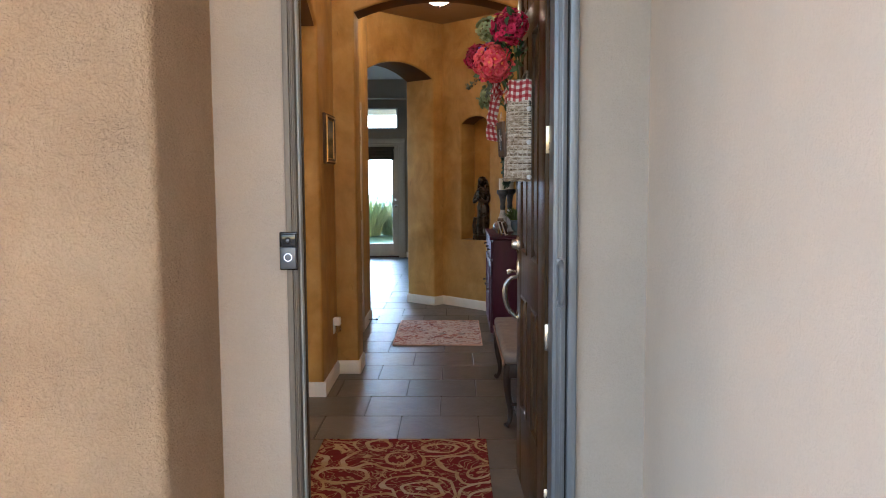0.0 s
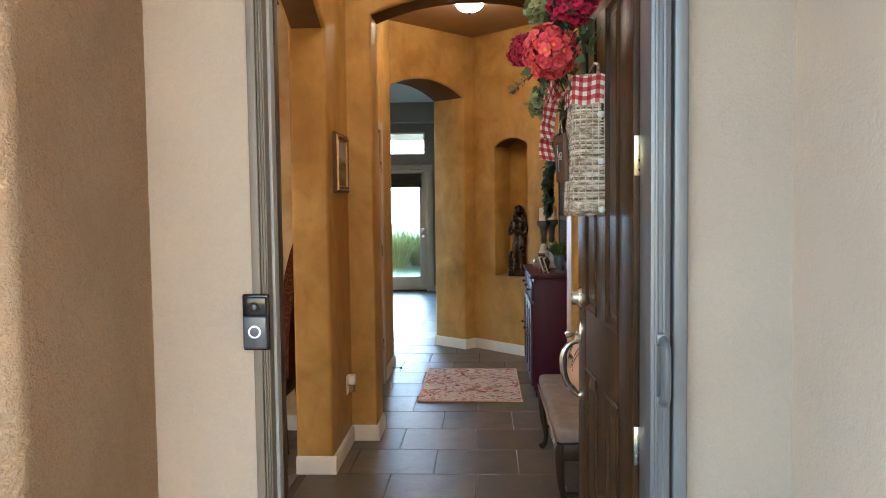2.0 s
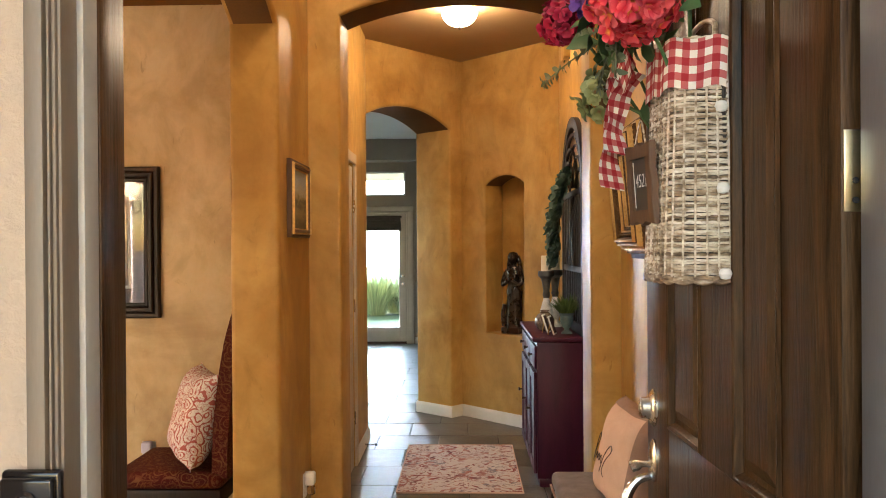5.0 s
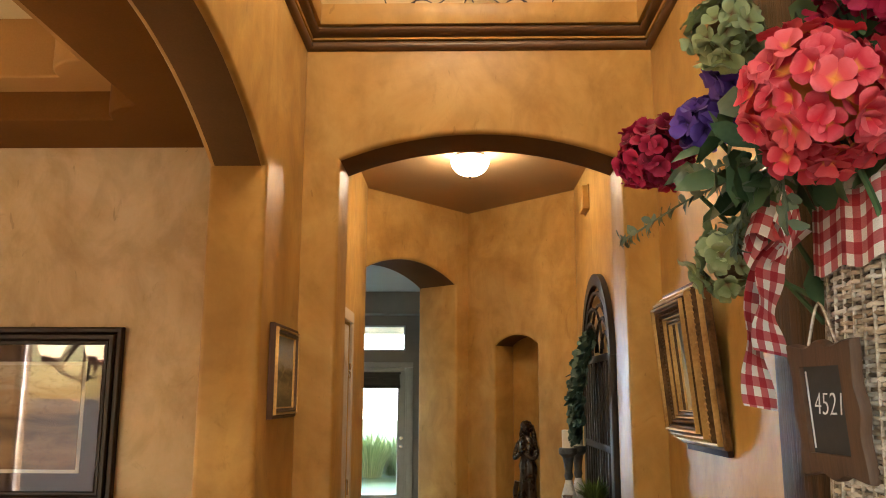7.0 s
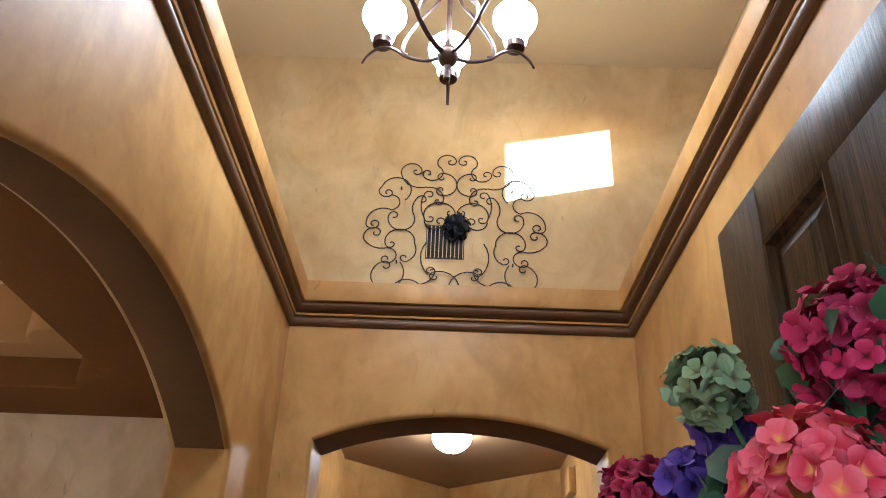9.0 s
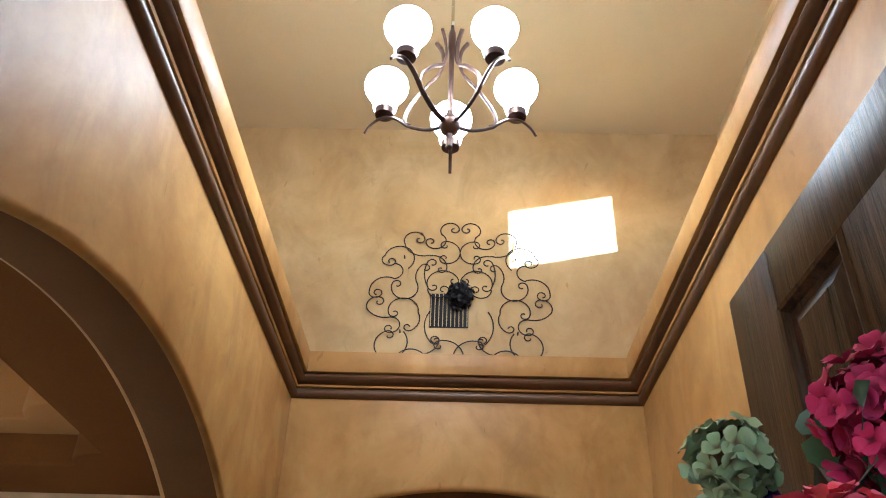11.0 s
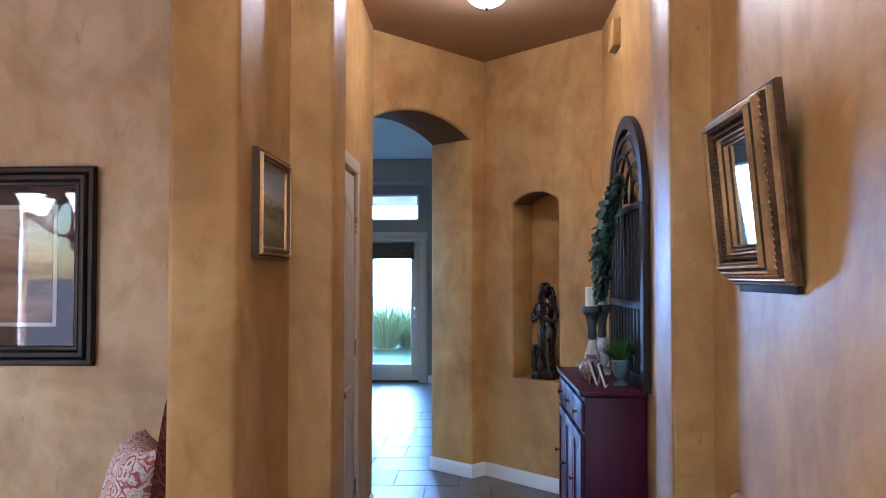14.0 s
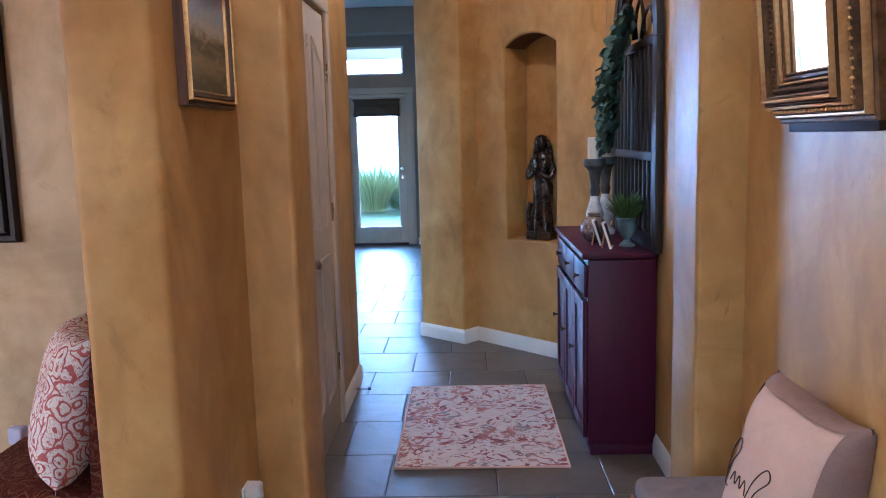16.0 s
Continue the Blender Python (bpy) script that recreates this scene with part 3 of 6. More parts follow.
def leaf_shape(bm, origin, way, normal, length, width, curl=0.25, tip=0.0):
    """One pointed leaf or petal, folded along its rib, of six faces."""
    way, normal = Vector(way).normalized(), Vector(normal)
    side = way.cross(normal).normalized()
    normal = side.cross(way).normalized()
    o = Vector(origin)
    rows = [(0.0, 0.12), (0.35, 1.0), (0.72, 0.82), (1.0, tip)]
    vs = []
    for s, w in rows:
        mid = o + way * (length * s) + normal * (curl * length * (s - s * s * 1.6))
        vs.append((bm.verts.new(mid + side * (width * w / 2) + normal * (0.12 * width * w)), bm.verts.new(mid), bm.verts.new(mid - side * (width * w / 2) + normal * (0.12 * width * w))))
    for a, b in zip(vs, vs[1:]):
        bm.faces.new((a[0], a[1], b[1], b[0]))
        bm.faces.new((a[1], a[2], b[2], b[1]))


# ---------------------------------------------------------------- the large structure
XL, XR, FRONT, FAR, HALL = -0.80, 0.74, 0.20, 3.10, 3.40
LEDGE, WELL_TOP, BACK = 3.38, 4.86, 3.22
CEIL_Z = 3.19


def slab(name, outline, holes, z0, z1, material, label="", category="", soft=0.0):
    """A horizontal plate with openings, from plan loops; soft rounds the lower edges of the openings."""
    bm = bmesh.new()
    for z in (z0, z1):
        edges = []
        for loop in [outline] + holes:
            if soft and loop is not outline and z == z0:
                loop = offset_loop(loop, soft)
            vs = [bm.verts.new((x, y, z)) for x, y in loop]
            edges += [bm.edges.new((vs[i], vs[(i + 1) % len(vs)])) for i in range(len(vs))]
        bmesh.ops.triangle_fill(bm, use_beauty=True, use_dissolve=False, edges=edges)
    bm.verts.ensure_lookup_table()
    k = sum(len(l) for l in [outline] + holes)
    s = 0
    for loop in [outline] + holes:
        n = len(loop)
        for i in range(n):
            a, b = s + i, s + (i + 1) % n
            if not (soft and loop is not outline):
                bm.faces.new((bm.verts[a], bm.verts[b], bm.verts[b + k], bm.verts[a + k]))
        if soft and loop is not outline:
            rings = [bm.verts[s:s + n]]
            for q in (30, 60, 90):
                inset, up = soft * (1 - math.sin(radians(q))), soft * (1 - math.cos(radians(q)))
                rings.append([bm.verts.new((x, y, z0 + up)) for x, y in offset_loop(loop, inset)])
            bm.verts.ensure_lookup_table()
            rings.append(bm.verts[s + k:s + k + n])
            for lo, hi in zip(rings, rings[1:]):
                for i in range(n):
                    bm.faces.new((lo[i], lo[(i + 1) % n], hi[(i + 1) % n], hi[i]))
        s += n
    return structure(name, bm, material, label, category)


def frame_ring(x0, x1, y0, y1, profile):
    """A moulding that runs round the inside of a rectangle; profile of (proud, height)."""
    bm = bmesh.new()
    loops = [[bm.verts.new(v) for v in ((x0 + p, y0 + p, z), (x1 - p, y0 + p, z), (x1 - p, y1 - p, z), (x0 + p, y1 - p, z))] for p, z in profile]
    for a, b in zip(loops, loops[1:]):
        for i in range(4):
            bm.faces.new((a[i], a[(i + 1) % 4], b[(i + 1) % 4], b[i]))
    return bm


# front wall, in an outer stucco leaf and an inner plaster leaf
wall("wall_front_outside", (-0.765, 0.0), (1, 0), (0, 1), 0.10, rect(0, 1.55, -0.3, 3.3), [rect(0.255, 1.295, -0.09, 2.58)], STUCCO_SHADED, 0.012, "smooth tan stucco wall round the front door, shade in its colour")
wall("wall_front_inside", (-1.52, 0.102), (1, 0), (0, 1), 0.098, rect(0, 3.04, -0.3, 4.95), [rect(1.01, 2.05, -0.09, 2.58)], WALL, 0.012, "ochre glazed plaster wall above the front door")
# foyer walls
wall("wall_west_arch", (XL, FRONT), (0, 1), (-1, 0), 0.21, rect(0, HALL - FRONT, -0.3, 3.355), [arched(0.44, 2.26, -0.09, 2.465, 2.70, 32)], WALL, 0.022, "ochre glazed wall with a wide arch to the dining room", SOFFIT_SHADE)
wall("wall_hall_arch", (XL, FAR), (1, 0), (0, 1), HALL - FAR, rect(0, XR - XL, -0.3, 3.355), [arched(0.16, 1.392, -0.09, 2.68, 2.80, 24)], WALL, 0.022, "ochre glazed wall with a segmental arch to the hall", SOFFIT_SHADE)
wall("wall_east", (XR, FRONT), (0, 1), (1, 0), 0.20, rect(0, 5.60, -0.3, 3.355), [], WALL, 0.02, "ochre glazed plaster wall")
# the high well above the ledge
structure("ledge_west", block(-1.37, XL + 0.066, 0.10, BACK, 3.36, LEDGE), WALL, "ochre plant ledge", "ledge")
structure("ledge_east", block(XR - 0.066, 1.35, 0.10, BACK, 3.36, LEDGE), WALL, "ochre plant ledge", "ledge")
structure("ledge_north", block(XL + 0.07, XR - 0.07, FAR - 0.066, BACK, 3.36, LEDGE), WALL, "ochre plant ledge", "ledge")
structure("ledge_south", block(XL + 0.07, XR - 0.07, 0.20, 0.266, 3.36, LEDGE), WALL, "ochre plant ledge", "ledge")
structure("wall_well_north", block(-1.52, 1.50, BACK, BACK + 0.15, 3.36, 4.95), WALL_WELL, "ochre wall above the ledge with its light put into the colour", "wall")
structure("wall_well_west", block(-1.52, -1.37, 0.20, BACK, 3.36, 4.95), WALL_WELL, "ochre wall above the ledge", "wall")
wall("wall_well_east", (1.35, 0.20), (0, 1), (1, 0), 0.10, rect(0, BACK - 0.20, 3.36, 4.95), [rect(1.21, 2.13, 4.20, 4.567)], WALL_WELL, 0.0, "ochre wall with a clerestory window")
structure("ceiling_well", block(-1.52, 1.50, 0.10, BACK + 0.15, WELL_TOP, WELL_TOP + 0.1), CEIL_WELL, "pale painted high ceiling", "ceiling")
structure("crown_fascia", frame_ring(XL, XR, FRONT, FAR, [(0.0, 3.285), (0.068, 3.285), (0.07, 3.288), (0.07, LEDGE + 0.001), (0.05, LEDGE + 0.001)]), WALL, "ochre fascia above the crown moulding", "trim")
structure("crown_bead_lower", frame_ring(XL, XR, FRONT, FAR, [(-0.002, 3.185), (0.012, 3.187), (0.024, 3.197), (0.028, 3.208), (0.024, 3.219), (0.012, 3.228), (-0.002, 3.229)]), BROWN_TRIM, "dark brown crown moulding", "trim")
structure("crown_bead_band", frame_ring(XL, XR, FRONT, FAR, [(-0.002, 3.23), (0.026, 3.23), (0.030, 3.238), (-0.002, 3.244)]), WALL, "ochre band in the crown moulding", "trim")
structure("crown_bead_upper", frame_ring(XL, XR, FRONT, FAR, [(-0.002, 3.244), (0.036, 3.246), (0.052, 3.254), (0.060, 3.266), (0.056, 3.277), (0.044, 3.284), (-0.002, 3.285)]), BROWN_TRIM, "dark brown crown moulding", "trim")

# hall beyond the arch
DIAG, DIAG_IN = Vector((0.653, 0.758)), Vector((-0.758, 0.653))
NICHE, NICHE_IN = Vector((0.703, -0.712)), Vector((0.712, 0.703))
wall("wall_hall_west", (XL, HALL), (0, 1), (-1, 0), 0.15, rect(0, 2.08, -0.1, 3.3), [rect(0.55, 1.30, -0.09, 2.11)], WALL, 0.0, "ochre glazed wall with a closed white door")
wall("wall_great_arch", (-0.86, 5.46), DIAG, DIAG_IN, 0.43, rect(-0.05, 1.34, -0.3, 3.3), [arched(0.055, 1.093, -0.09, 2.568, 2.705, 22)], WALL, 0.022, "ochre diagonal wall with an arch to the great room", SOFFIT_SHADE)
wall("wall_niche", (-0.05, 6.40), NICHE, NICHE_IN, 0.23, rect(0, 1.20, -0.1, 3.3), [arched(0.298, 0.739, 0.772, 2.06, 2.135, 16)], WALL, 0.016, "ochre diagonal wall with an arched niche", SOFFIT_SHADE)
wall("wall_niche_back", (-0.05 + 0.23 * NICHE_IN.x, 6.40 + 0.23 * NICHE_IN.y), NICHE, NICHE_IN, 0.08, rect(-0.2, 1.30, -0.1, 3.3), [], WALL, 0.0, "ochre back of the niche")
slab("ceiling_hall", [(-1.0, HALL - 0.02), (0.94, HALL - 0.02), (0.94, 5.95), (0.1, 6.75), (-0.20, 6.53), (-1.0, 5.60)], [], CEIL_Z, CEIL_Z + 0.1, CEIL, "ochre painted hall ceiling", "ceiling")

# great room
FARY = 11.726
slab("ceiling_great", [(-1.0, 5.60), (-0.20, 6.53), (0.1, 6.75), (0.94, 5.95), (4.0, 5.95), (4.0, 11.9), (-5.0, 11.9), (-5.0, 5.20), (-1.0, 5.20)], [], 3.168, 3.29, CEIL_GREAT, "white painted great room ceiling", "ceiling")
wall("wall_great_north", (-5.0, FARY), (1, 0), (0, 1), 0.15, rect(0, 9.0, -0.1, 3.3), [rect(3.26, 4.10, -0.09, 2.075), rect(3.253, 4.065, 2.322, 2.706), rect(0.5, 2.6, 0.5, 2.6)], WALL_GREAT, 0.0, "taupe wall with a glazed garden door and a transom")
wall("wall_great_west", (-5.0, 5.2), (0, 1), (-1, 0), 0.15, rect(0, 6.6, -0.1, 3.3), [rect(1.2, 4.6, 0.4, 2.6)], WALL_GREAT, 0.0, "taupe wall with an unseen wide window added for daylight")
structure("wall_great_east", block(4.0, 4.15, 5.8, 11.9, -0.1, 3.3), WALL_GREAT, "taupe wall", "wall")
structure("wall_great_south", block(-5.0, -0.95, 5.05, 5.2, -0.1, 3.3), WALL_GREAT, "taupe wall", "wall")
structure("wall_great_southeast", block(0.94, 4.15, 5.80, 5.95, -0.1, 3.3), WALL_GREAT, "taupe wall", "wall")
structure("soffit", block(-3.2, 0.4, FARY - 0.34, FARY - 0.004, 2.845, 3.166), WALL_GREAT, "taupe dropped soffit over the garden door", "soffit")

# dining room
structure("wall_dining_north", block(-4.6, XL - 0.21, 3.33, 3.50, -0.1, 3.3), WALL_DINING, "buff glazed dining room wall", "wall")
wall("wall_dining_west", (-4.6, -0.5), (0, 1), (-1, 0), 0.15, rect(0, 4.0, -0.1, 3.3), [rect(1.35, 2.65, 0.8, 2.15)], WALL_DINING, 0.0, "buff glazed dining room wall with a window")
wall("wall_dining_south", (-4.75, -0.30), (1, 0), (0, -1), 0.12, rect(0, 3.74, -0.1, 3.3), [rect(0.65, 2.20, 0.35, 2.2)], WALL_DINING, 0.0, "buff glazed dining room wall with a window")
structure("wall_dining_east", block(-1.52, -1.012, -0.30, 0.10, -0.1, 3.3), WALL_DINING, "buff glazed dining room wall", "wall")


def coved_loop(x0, x1, y0, y1, r, n=7):
    """A rectangle in plan whose corners are cut by inward quarter rounds, anticlockwise."""
    out = []
    for cx, cy, a0 in ((x1, y0, 180), (x1, y1, 270), (x0, y1, 0), (x0, y0, 90)):
        out += [(cx + r * math.cos(radians(a0 - 90 * i / n)), cy + r * math.sin(radians(a0 - 90 * i / n))) for i in range(n + 1)]
    return out


dining_plan = [(-4.75, -0.42), (-1.012, -0.42), (-1.012, 3.4), (-4.75, 3.4)]
# tones grow paler upwards to carry the light inside the tray
slab("ceiling_dining", dining_plan, [coved_loop(-4.15, -1.43, 0.12, 2.945, 0.165)], 2.81, 2.94, CEIL_DINING, "dining room tray ceiling with its shade put into the brown", "ceiling", 0.012)
slab("ceiling_dining_step", dining_plan, [coved_loop(-3.98, -1.60, 0.29, 2.79, 0.165)], 2.941, 3.20, CEIL_STEP, "ochre step of the tray ceiling, brightened in colour as lit", "ceiling", 0.012)
slab("ceiling_dining_top", dining_plan, [], 3.201, 3.3, CEIL_WELL, "top of the tray ceiling, pale to carry its light", "ceiling")
structure("floor_dining", block(-4.6, XL - 0.2, -0.40, 3.35, -0.06, -0.001), BENCH_CLOTH, "taupe dining room carpet", "floor")

# porch
structure("porch_pilaster", block(-1.9, -0.765, -0.57, 0.10, -0.1, 3.3, 0.035, 4), STUCCO, "rough tan stucco pilaster beside the entry", "wall")
# The unseen far length and height are added to block sun and sky.
structure("wall_porch_east", block(0.78, 1.05, -4.6, 0.10, -0.1, 4.4, 0.03, 3), STUCCO_SMOOTH, "smooth tan stucco side wall of the porch, lengthened unseen to block light", "wall")
wall("wall_house_west", (-6.0, -0.425), (1, 0), (0, -1), 0.125, rect(0, 4.105, -0.1, 3.6), [rect(1.90, 3.45, 0.35, 2.2)], STUCCO, 0.0, "tan stucco house front")
# Out of view; its depth is set to cut sky light on the entry.
structure("ceiling_porch", block(-1.9, 0.78, -2.6, 0.10, 3.3, 3.42), STUCCO_SMOOTH, "unseen tan stucco porch ceiling, depth set for shade", "ceiling")
structure("porch_floor", block(-3.0, 0.79, -5.0, 0.02, -0.05, -0.004), CONCRETE, "pale concrete porch floor", "floor")
bm = bmesh.new()
vs = [bm.verts.new(v) for v in ((-400, -400, -0.06), (400, -400, -0.06), (400, 400, -0.06), (-400, 400, -0.06))]
bm.faces.new(vs)
structure("ground", bm, GRAVEL, "brown gravel ground round the house", "ground")
structure("lawn", block(-30, 30, 14.41, 60, -0.065, -0.03), LAWN, "green lawn behind the house", "ground")
structure("patio_roof", block(-5.0, 4.0, 11.88, 13.9, 2.73, 2.90), STUCCO_SMOOTH, "tan patio roof over the garden door", "roof")
# added glowing sheet; it also throws bluish light into the great room
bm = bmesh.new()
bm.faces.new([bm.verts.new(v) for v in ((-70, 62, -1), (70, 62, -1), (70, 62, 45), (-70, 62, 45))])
structure("backdrop", bm, BACKDROP_GLOW, "added glowing sheet for the bright distance beyond the garden", "backdrop")
structure("patio", block(-5.0, 4.0, 11.8, 14.4, -0.06, -0.02), CONCRETE, "pale concrete patio", "pavement")


# baseboards, each with a rounded top
def baseboard(name, a, b, out):
    a, b, out = Vector((*a, 0)), Vector((*b, 0)), Vector((*out, 0)).normalized()
    bm = bmesh.new()
    prof = [(0.0, 0.001), (0.016, 0.001), (0.016, 0.075), (0.012, 0.088), (0.004, 0.100), (0.0, 0.101)]
    ends = [[bm.verts.new(p + out * d + Vector((0, 0, z))) for d, z in prof] for p in (a, b)]
    for i in range(len(prof)):
        j = (i + 1) % len(prof)
        bm.faces.new((ends[0][i], ends[0][j], ends[1][j], ends[1][i]))
    bm.faces.new(ends[0][::-1])
    bm.faces.new(ends[1])
    return structure(name, bm, WHITE_TRIM, "white painted baseboard", "baseboard", 30)


def plan(o, way, inn, u, d):
    return (o[0] + way.x * u + inn.x * d, o[1] + way.y * u + inn.y * d)


baseboard("baseboard_west", (XL, 2.46), (XL, FAR), (1, 0))
baseboard("baseboard_west_reveal", (XL - 0.21, 2.46), (XL + 0.016, 2.46), (0, -1))
baseboard("baseboard_hall_left", (XL, FAR), (-0.624, FAR), (0, -1))
baseboard("baseboard_hall_right", (0.576, FAR), (XR, FAR), (0, -1))
baseboard("baseboard_reveal_left", (-0.64, FAR - 0.016), (-0.64, HALL), (1, 0))
baseboard("baseboard_reveal_right", (0.592, FAR - 0.016), (0.592, HALL), (-1, 0))
baseboard("baseboard_east", (XR, FRONT), (XR, FAR), (-1, 0))
baseboard("baseboard_hall_east", (XR, HALL), (XR, 5.6), (-1, 0))
baseboard("baseboard_hall_west", (XL, HALL), (XL, 3.88), (1, 0))
baseboard("baseboard_hall_west_end", (XL, 4.77), (XL, 5.48), (1, 0))
GA, GN = (-0.86, 5.46), (-0.05, 6.40)
baseboard("baseboard_great_reveal", plan(GA, DIAG, DIAG_IN, 1.093, -0.016), plan(GA, DIAG, DIAG_IN, 1.093, 0.43), -DIAG)
baseboard("baseboard_great_face", plan(GA, DIAG, DIAG_IN, 1.077, 0), plan(GA, DIAG, DIAG_IN, 1.24, 0), -DIAG_IN)
baseboard("baseboard_niche", GN, plan(GN, NICHE, NICHE_IN, 1.13, 0), -NICHE_IN)
baseboard("baseboard_great_north", (-0.80, FARY), (0.6, FARY), (0, -1))
baseboard("baseboard_dining", (-4.6, 3.33), (XL - 0.21, 3.33), (0, -1))


# ---------------------------------------------------------------- front door frame
def fluted(bm, x0, x1, y0, y1, z0, z1, ribs, out):
    """An upright extrusion with shallow ribs on the side that faces out."""
    cuboid(bm, x0, x1, y0, y1, z0, z1, 0.003, 2)
    w = (x1 - x0) / (2 * ribs + 1)
    for i in range(ribs):
        a = x0 + w * (2 * i + 1)
        cuboid(bm, a, a + w, y0 - out, y0 + 0.002, z0 + 0.002, z1 - 0.002, min(w, out) * 0.45, 2)
    return bm


def door_frame():
    f = tagged(new("door_frame"), "taupe and dark wood front door frame with screen track", "door frame", "", "structure")
    part("trim_board", block(-0.512, -0.4905, -0.012, 0.10, 0, 2.56, 0.003), TAUPE_TRIM, f, "taupe painted trim board")
    part("screen_track", fluted(bmesh.new(), -0.490, -0.4725, -0.006, 0.05, 0, 2.53, 2, 0.006), TAUPE_TRIM, f)
    # near-black strips stand for the shade inside the frame's slots
    part("gap_shade", block(-0.490, -0.4735, 0.052, 0.10, 0, 2.53), ALU_DARK, f)
    part("weatherstrip", block(-0.473, -0.4645, 0.030, 0.066, 0, 2.53, 0.002), WEATHER, f, "pale weatherstrip")
    part("jamb", block(-0.512, -0.4960, 0.104, 0.215, 0, 2.53, 0.003), DOOR_WOOD, f, "dark stained wooden jamb")
    part("jamb_stop", block(-0.4725, -0.4625, 0.067, 0.103, 0, 2.53, 0.002), DOOR_WOOD, f, "dark stained wooden stop")
    part("jamb", block(0.476, 0.515, 0.102, 0.215, 0, 2.53, 0.003), DOOR_WOOD, f, "dark stained wooden jamb")
    part("screen_housing", fluted(bmesh.new(), 0.440, 0.486, -0.035, 0.098, 0, 2.53, 2, 0.005), ALU, f, "blue-grey aluminium retractable screen housing")
    part("gap_shade", block(0.4865, 0.494, -0.02, 0.098, 0, 2.53), ALU_DARK, f)
    part("screen_rail", block(0.4945, 0.529, -0.030, 0.098, 0, 2.56, 0.006, 3), ALU, f, "blue-grey aluminium rail")
    part("head", block(-0.512, 0.529, -0.012, 0.215, 2.56, 2.578, 0.003), TAUPE_TRIM, f)
    part("threshold", block(-0.475, 0.475, -0.03, 0.215, -0.004, 0.016, 0.005), ALU, f, "grey metal threshold")
    # pull handle of the screen
    hb = smooth_path([(0.466, -0.040, 1.035), (0.466, -0.075, 1.048), (0.466, -0.082, 1.08), (0.466, -0.084, 1.11), (0.466, -0.082, 1.14), (0.466, -0.075, 1.172), (0.466, -0.040, 1.185)], 4)
    b = tube(hb, 0.0095, 8, flat=1.4)
    cuboid(b, 0.452, 0.480, -0.048, -0.034, 1.022, 1.050, 0.004)
    cuboid(b, 0.452, 0.480, -0.048, -0.034, 1.170, 1.198, 0.004)
    part("screen_handle", b, ALU, f, "grey screen pull handle")
    return f


door_frame()


def doorbell():
    d = thing("video_doorbell", pose(-0.501, -0.012, 1.160), "black and silver video doorbell with a glowing ring", "doorbell")
    part("back_plate", block(-0.033, 0.033, -0.012, 0, -0.002, 0.135, 0.005, 3), BLACK_GLOSS, d)
    part("face_plate", block(-0.029, 0.029, -0.024, -0.010, 0.003, 0.082, 0.004, 3), SILVER_FACE, d, "satin silver lower plate")
    part("lens_panel", block(-0.029, 0.029, -0.022, -0.010, 0.083, 0.129, 0.004, 3), BLACK_GLOSS, d, "glossy black upper panel")
    turn = Matrix.Rotation(radians(90), 3, 'X')

    def facing(profile, z, y):
        b = lathe(profile, 28)
        bmesh.ops.rotate(b, verts=b.verts[:], matrix=turn)
        bmesh.ops.translate(b, verts=b.verts[:], vec=(0, y, z))
        return b
    part("lens_ring", facing([(0.004, 0.0), (0.0115, 0.0), (0.0115, 0.004), (0.009, 0.006), (0.004, 0.006)], 0.105, -0.020), BLACK_GLOSS, d)
    part("lens", facing([(0.001, 0), (0.0075, 0.0), (0.006, 0.004), (0.001, 0.006)], 0.105, -0.024), SILVER_FACE, d)
    part("button", facing([(0.001, 0), (0.0115, 0.0), (0.0115, 0.003), (0.001, 0.004)], 0.045, -0.0235), SILVER_FACE, d)
    ring = facing([(0.0118, 0.0), (0.0152, 0.0), (0.0152, 0.0028), (0.0118, 0.0028)], 0.045, -0.0235)
    part("light_ring", ring, BELL_RING, d, "glowing blue-white ring")


doorbell()


# ---------------------------------------------------------------- front door
DOOR = pose(0.472, 0.12, 0.022, 0, 0, -88)
DOOR_W, DOOR_H = 0.905, 2.50


def raised_panel(parent, u0, u1, z0, z1):
    """Sticking and raised field of one door panel, on the outer and the inner side."""
    for face, s in ((-0.045, -1), (0.0, 1)):
        bm = bmesh.new()
        steps = [(0.0, 0.0), (0.006, 0.005), (0.013, 0.003), (0.020, -0.009), (0.030, -0.010), (0.052, -0.001), (0.056, -0.001)]
        loops = [[bm.verts.new((-u, face + s * h, z)) for u, z in ((u0 + i, z0 + i), (u1 - i, z0 + i), (u1 - i, z1 - i), (u0 + i, z1 - i))] for i, h in steps]
        for a, b in zip(loops, loops[1:]):
            for k in range(4):
                bm.faces.new((a[k], a[(k + 1) % 4], b[(k + 1) % 4], b[k]))
        bm.faces.new(loops[-1])
        part("panel", bm, DOOR_WOOD, parent, smooth=20)


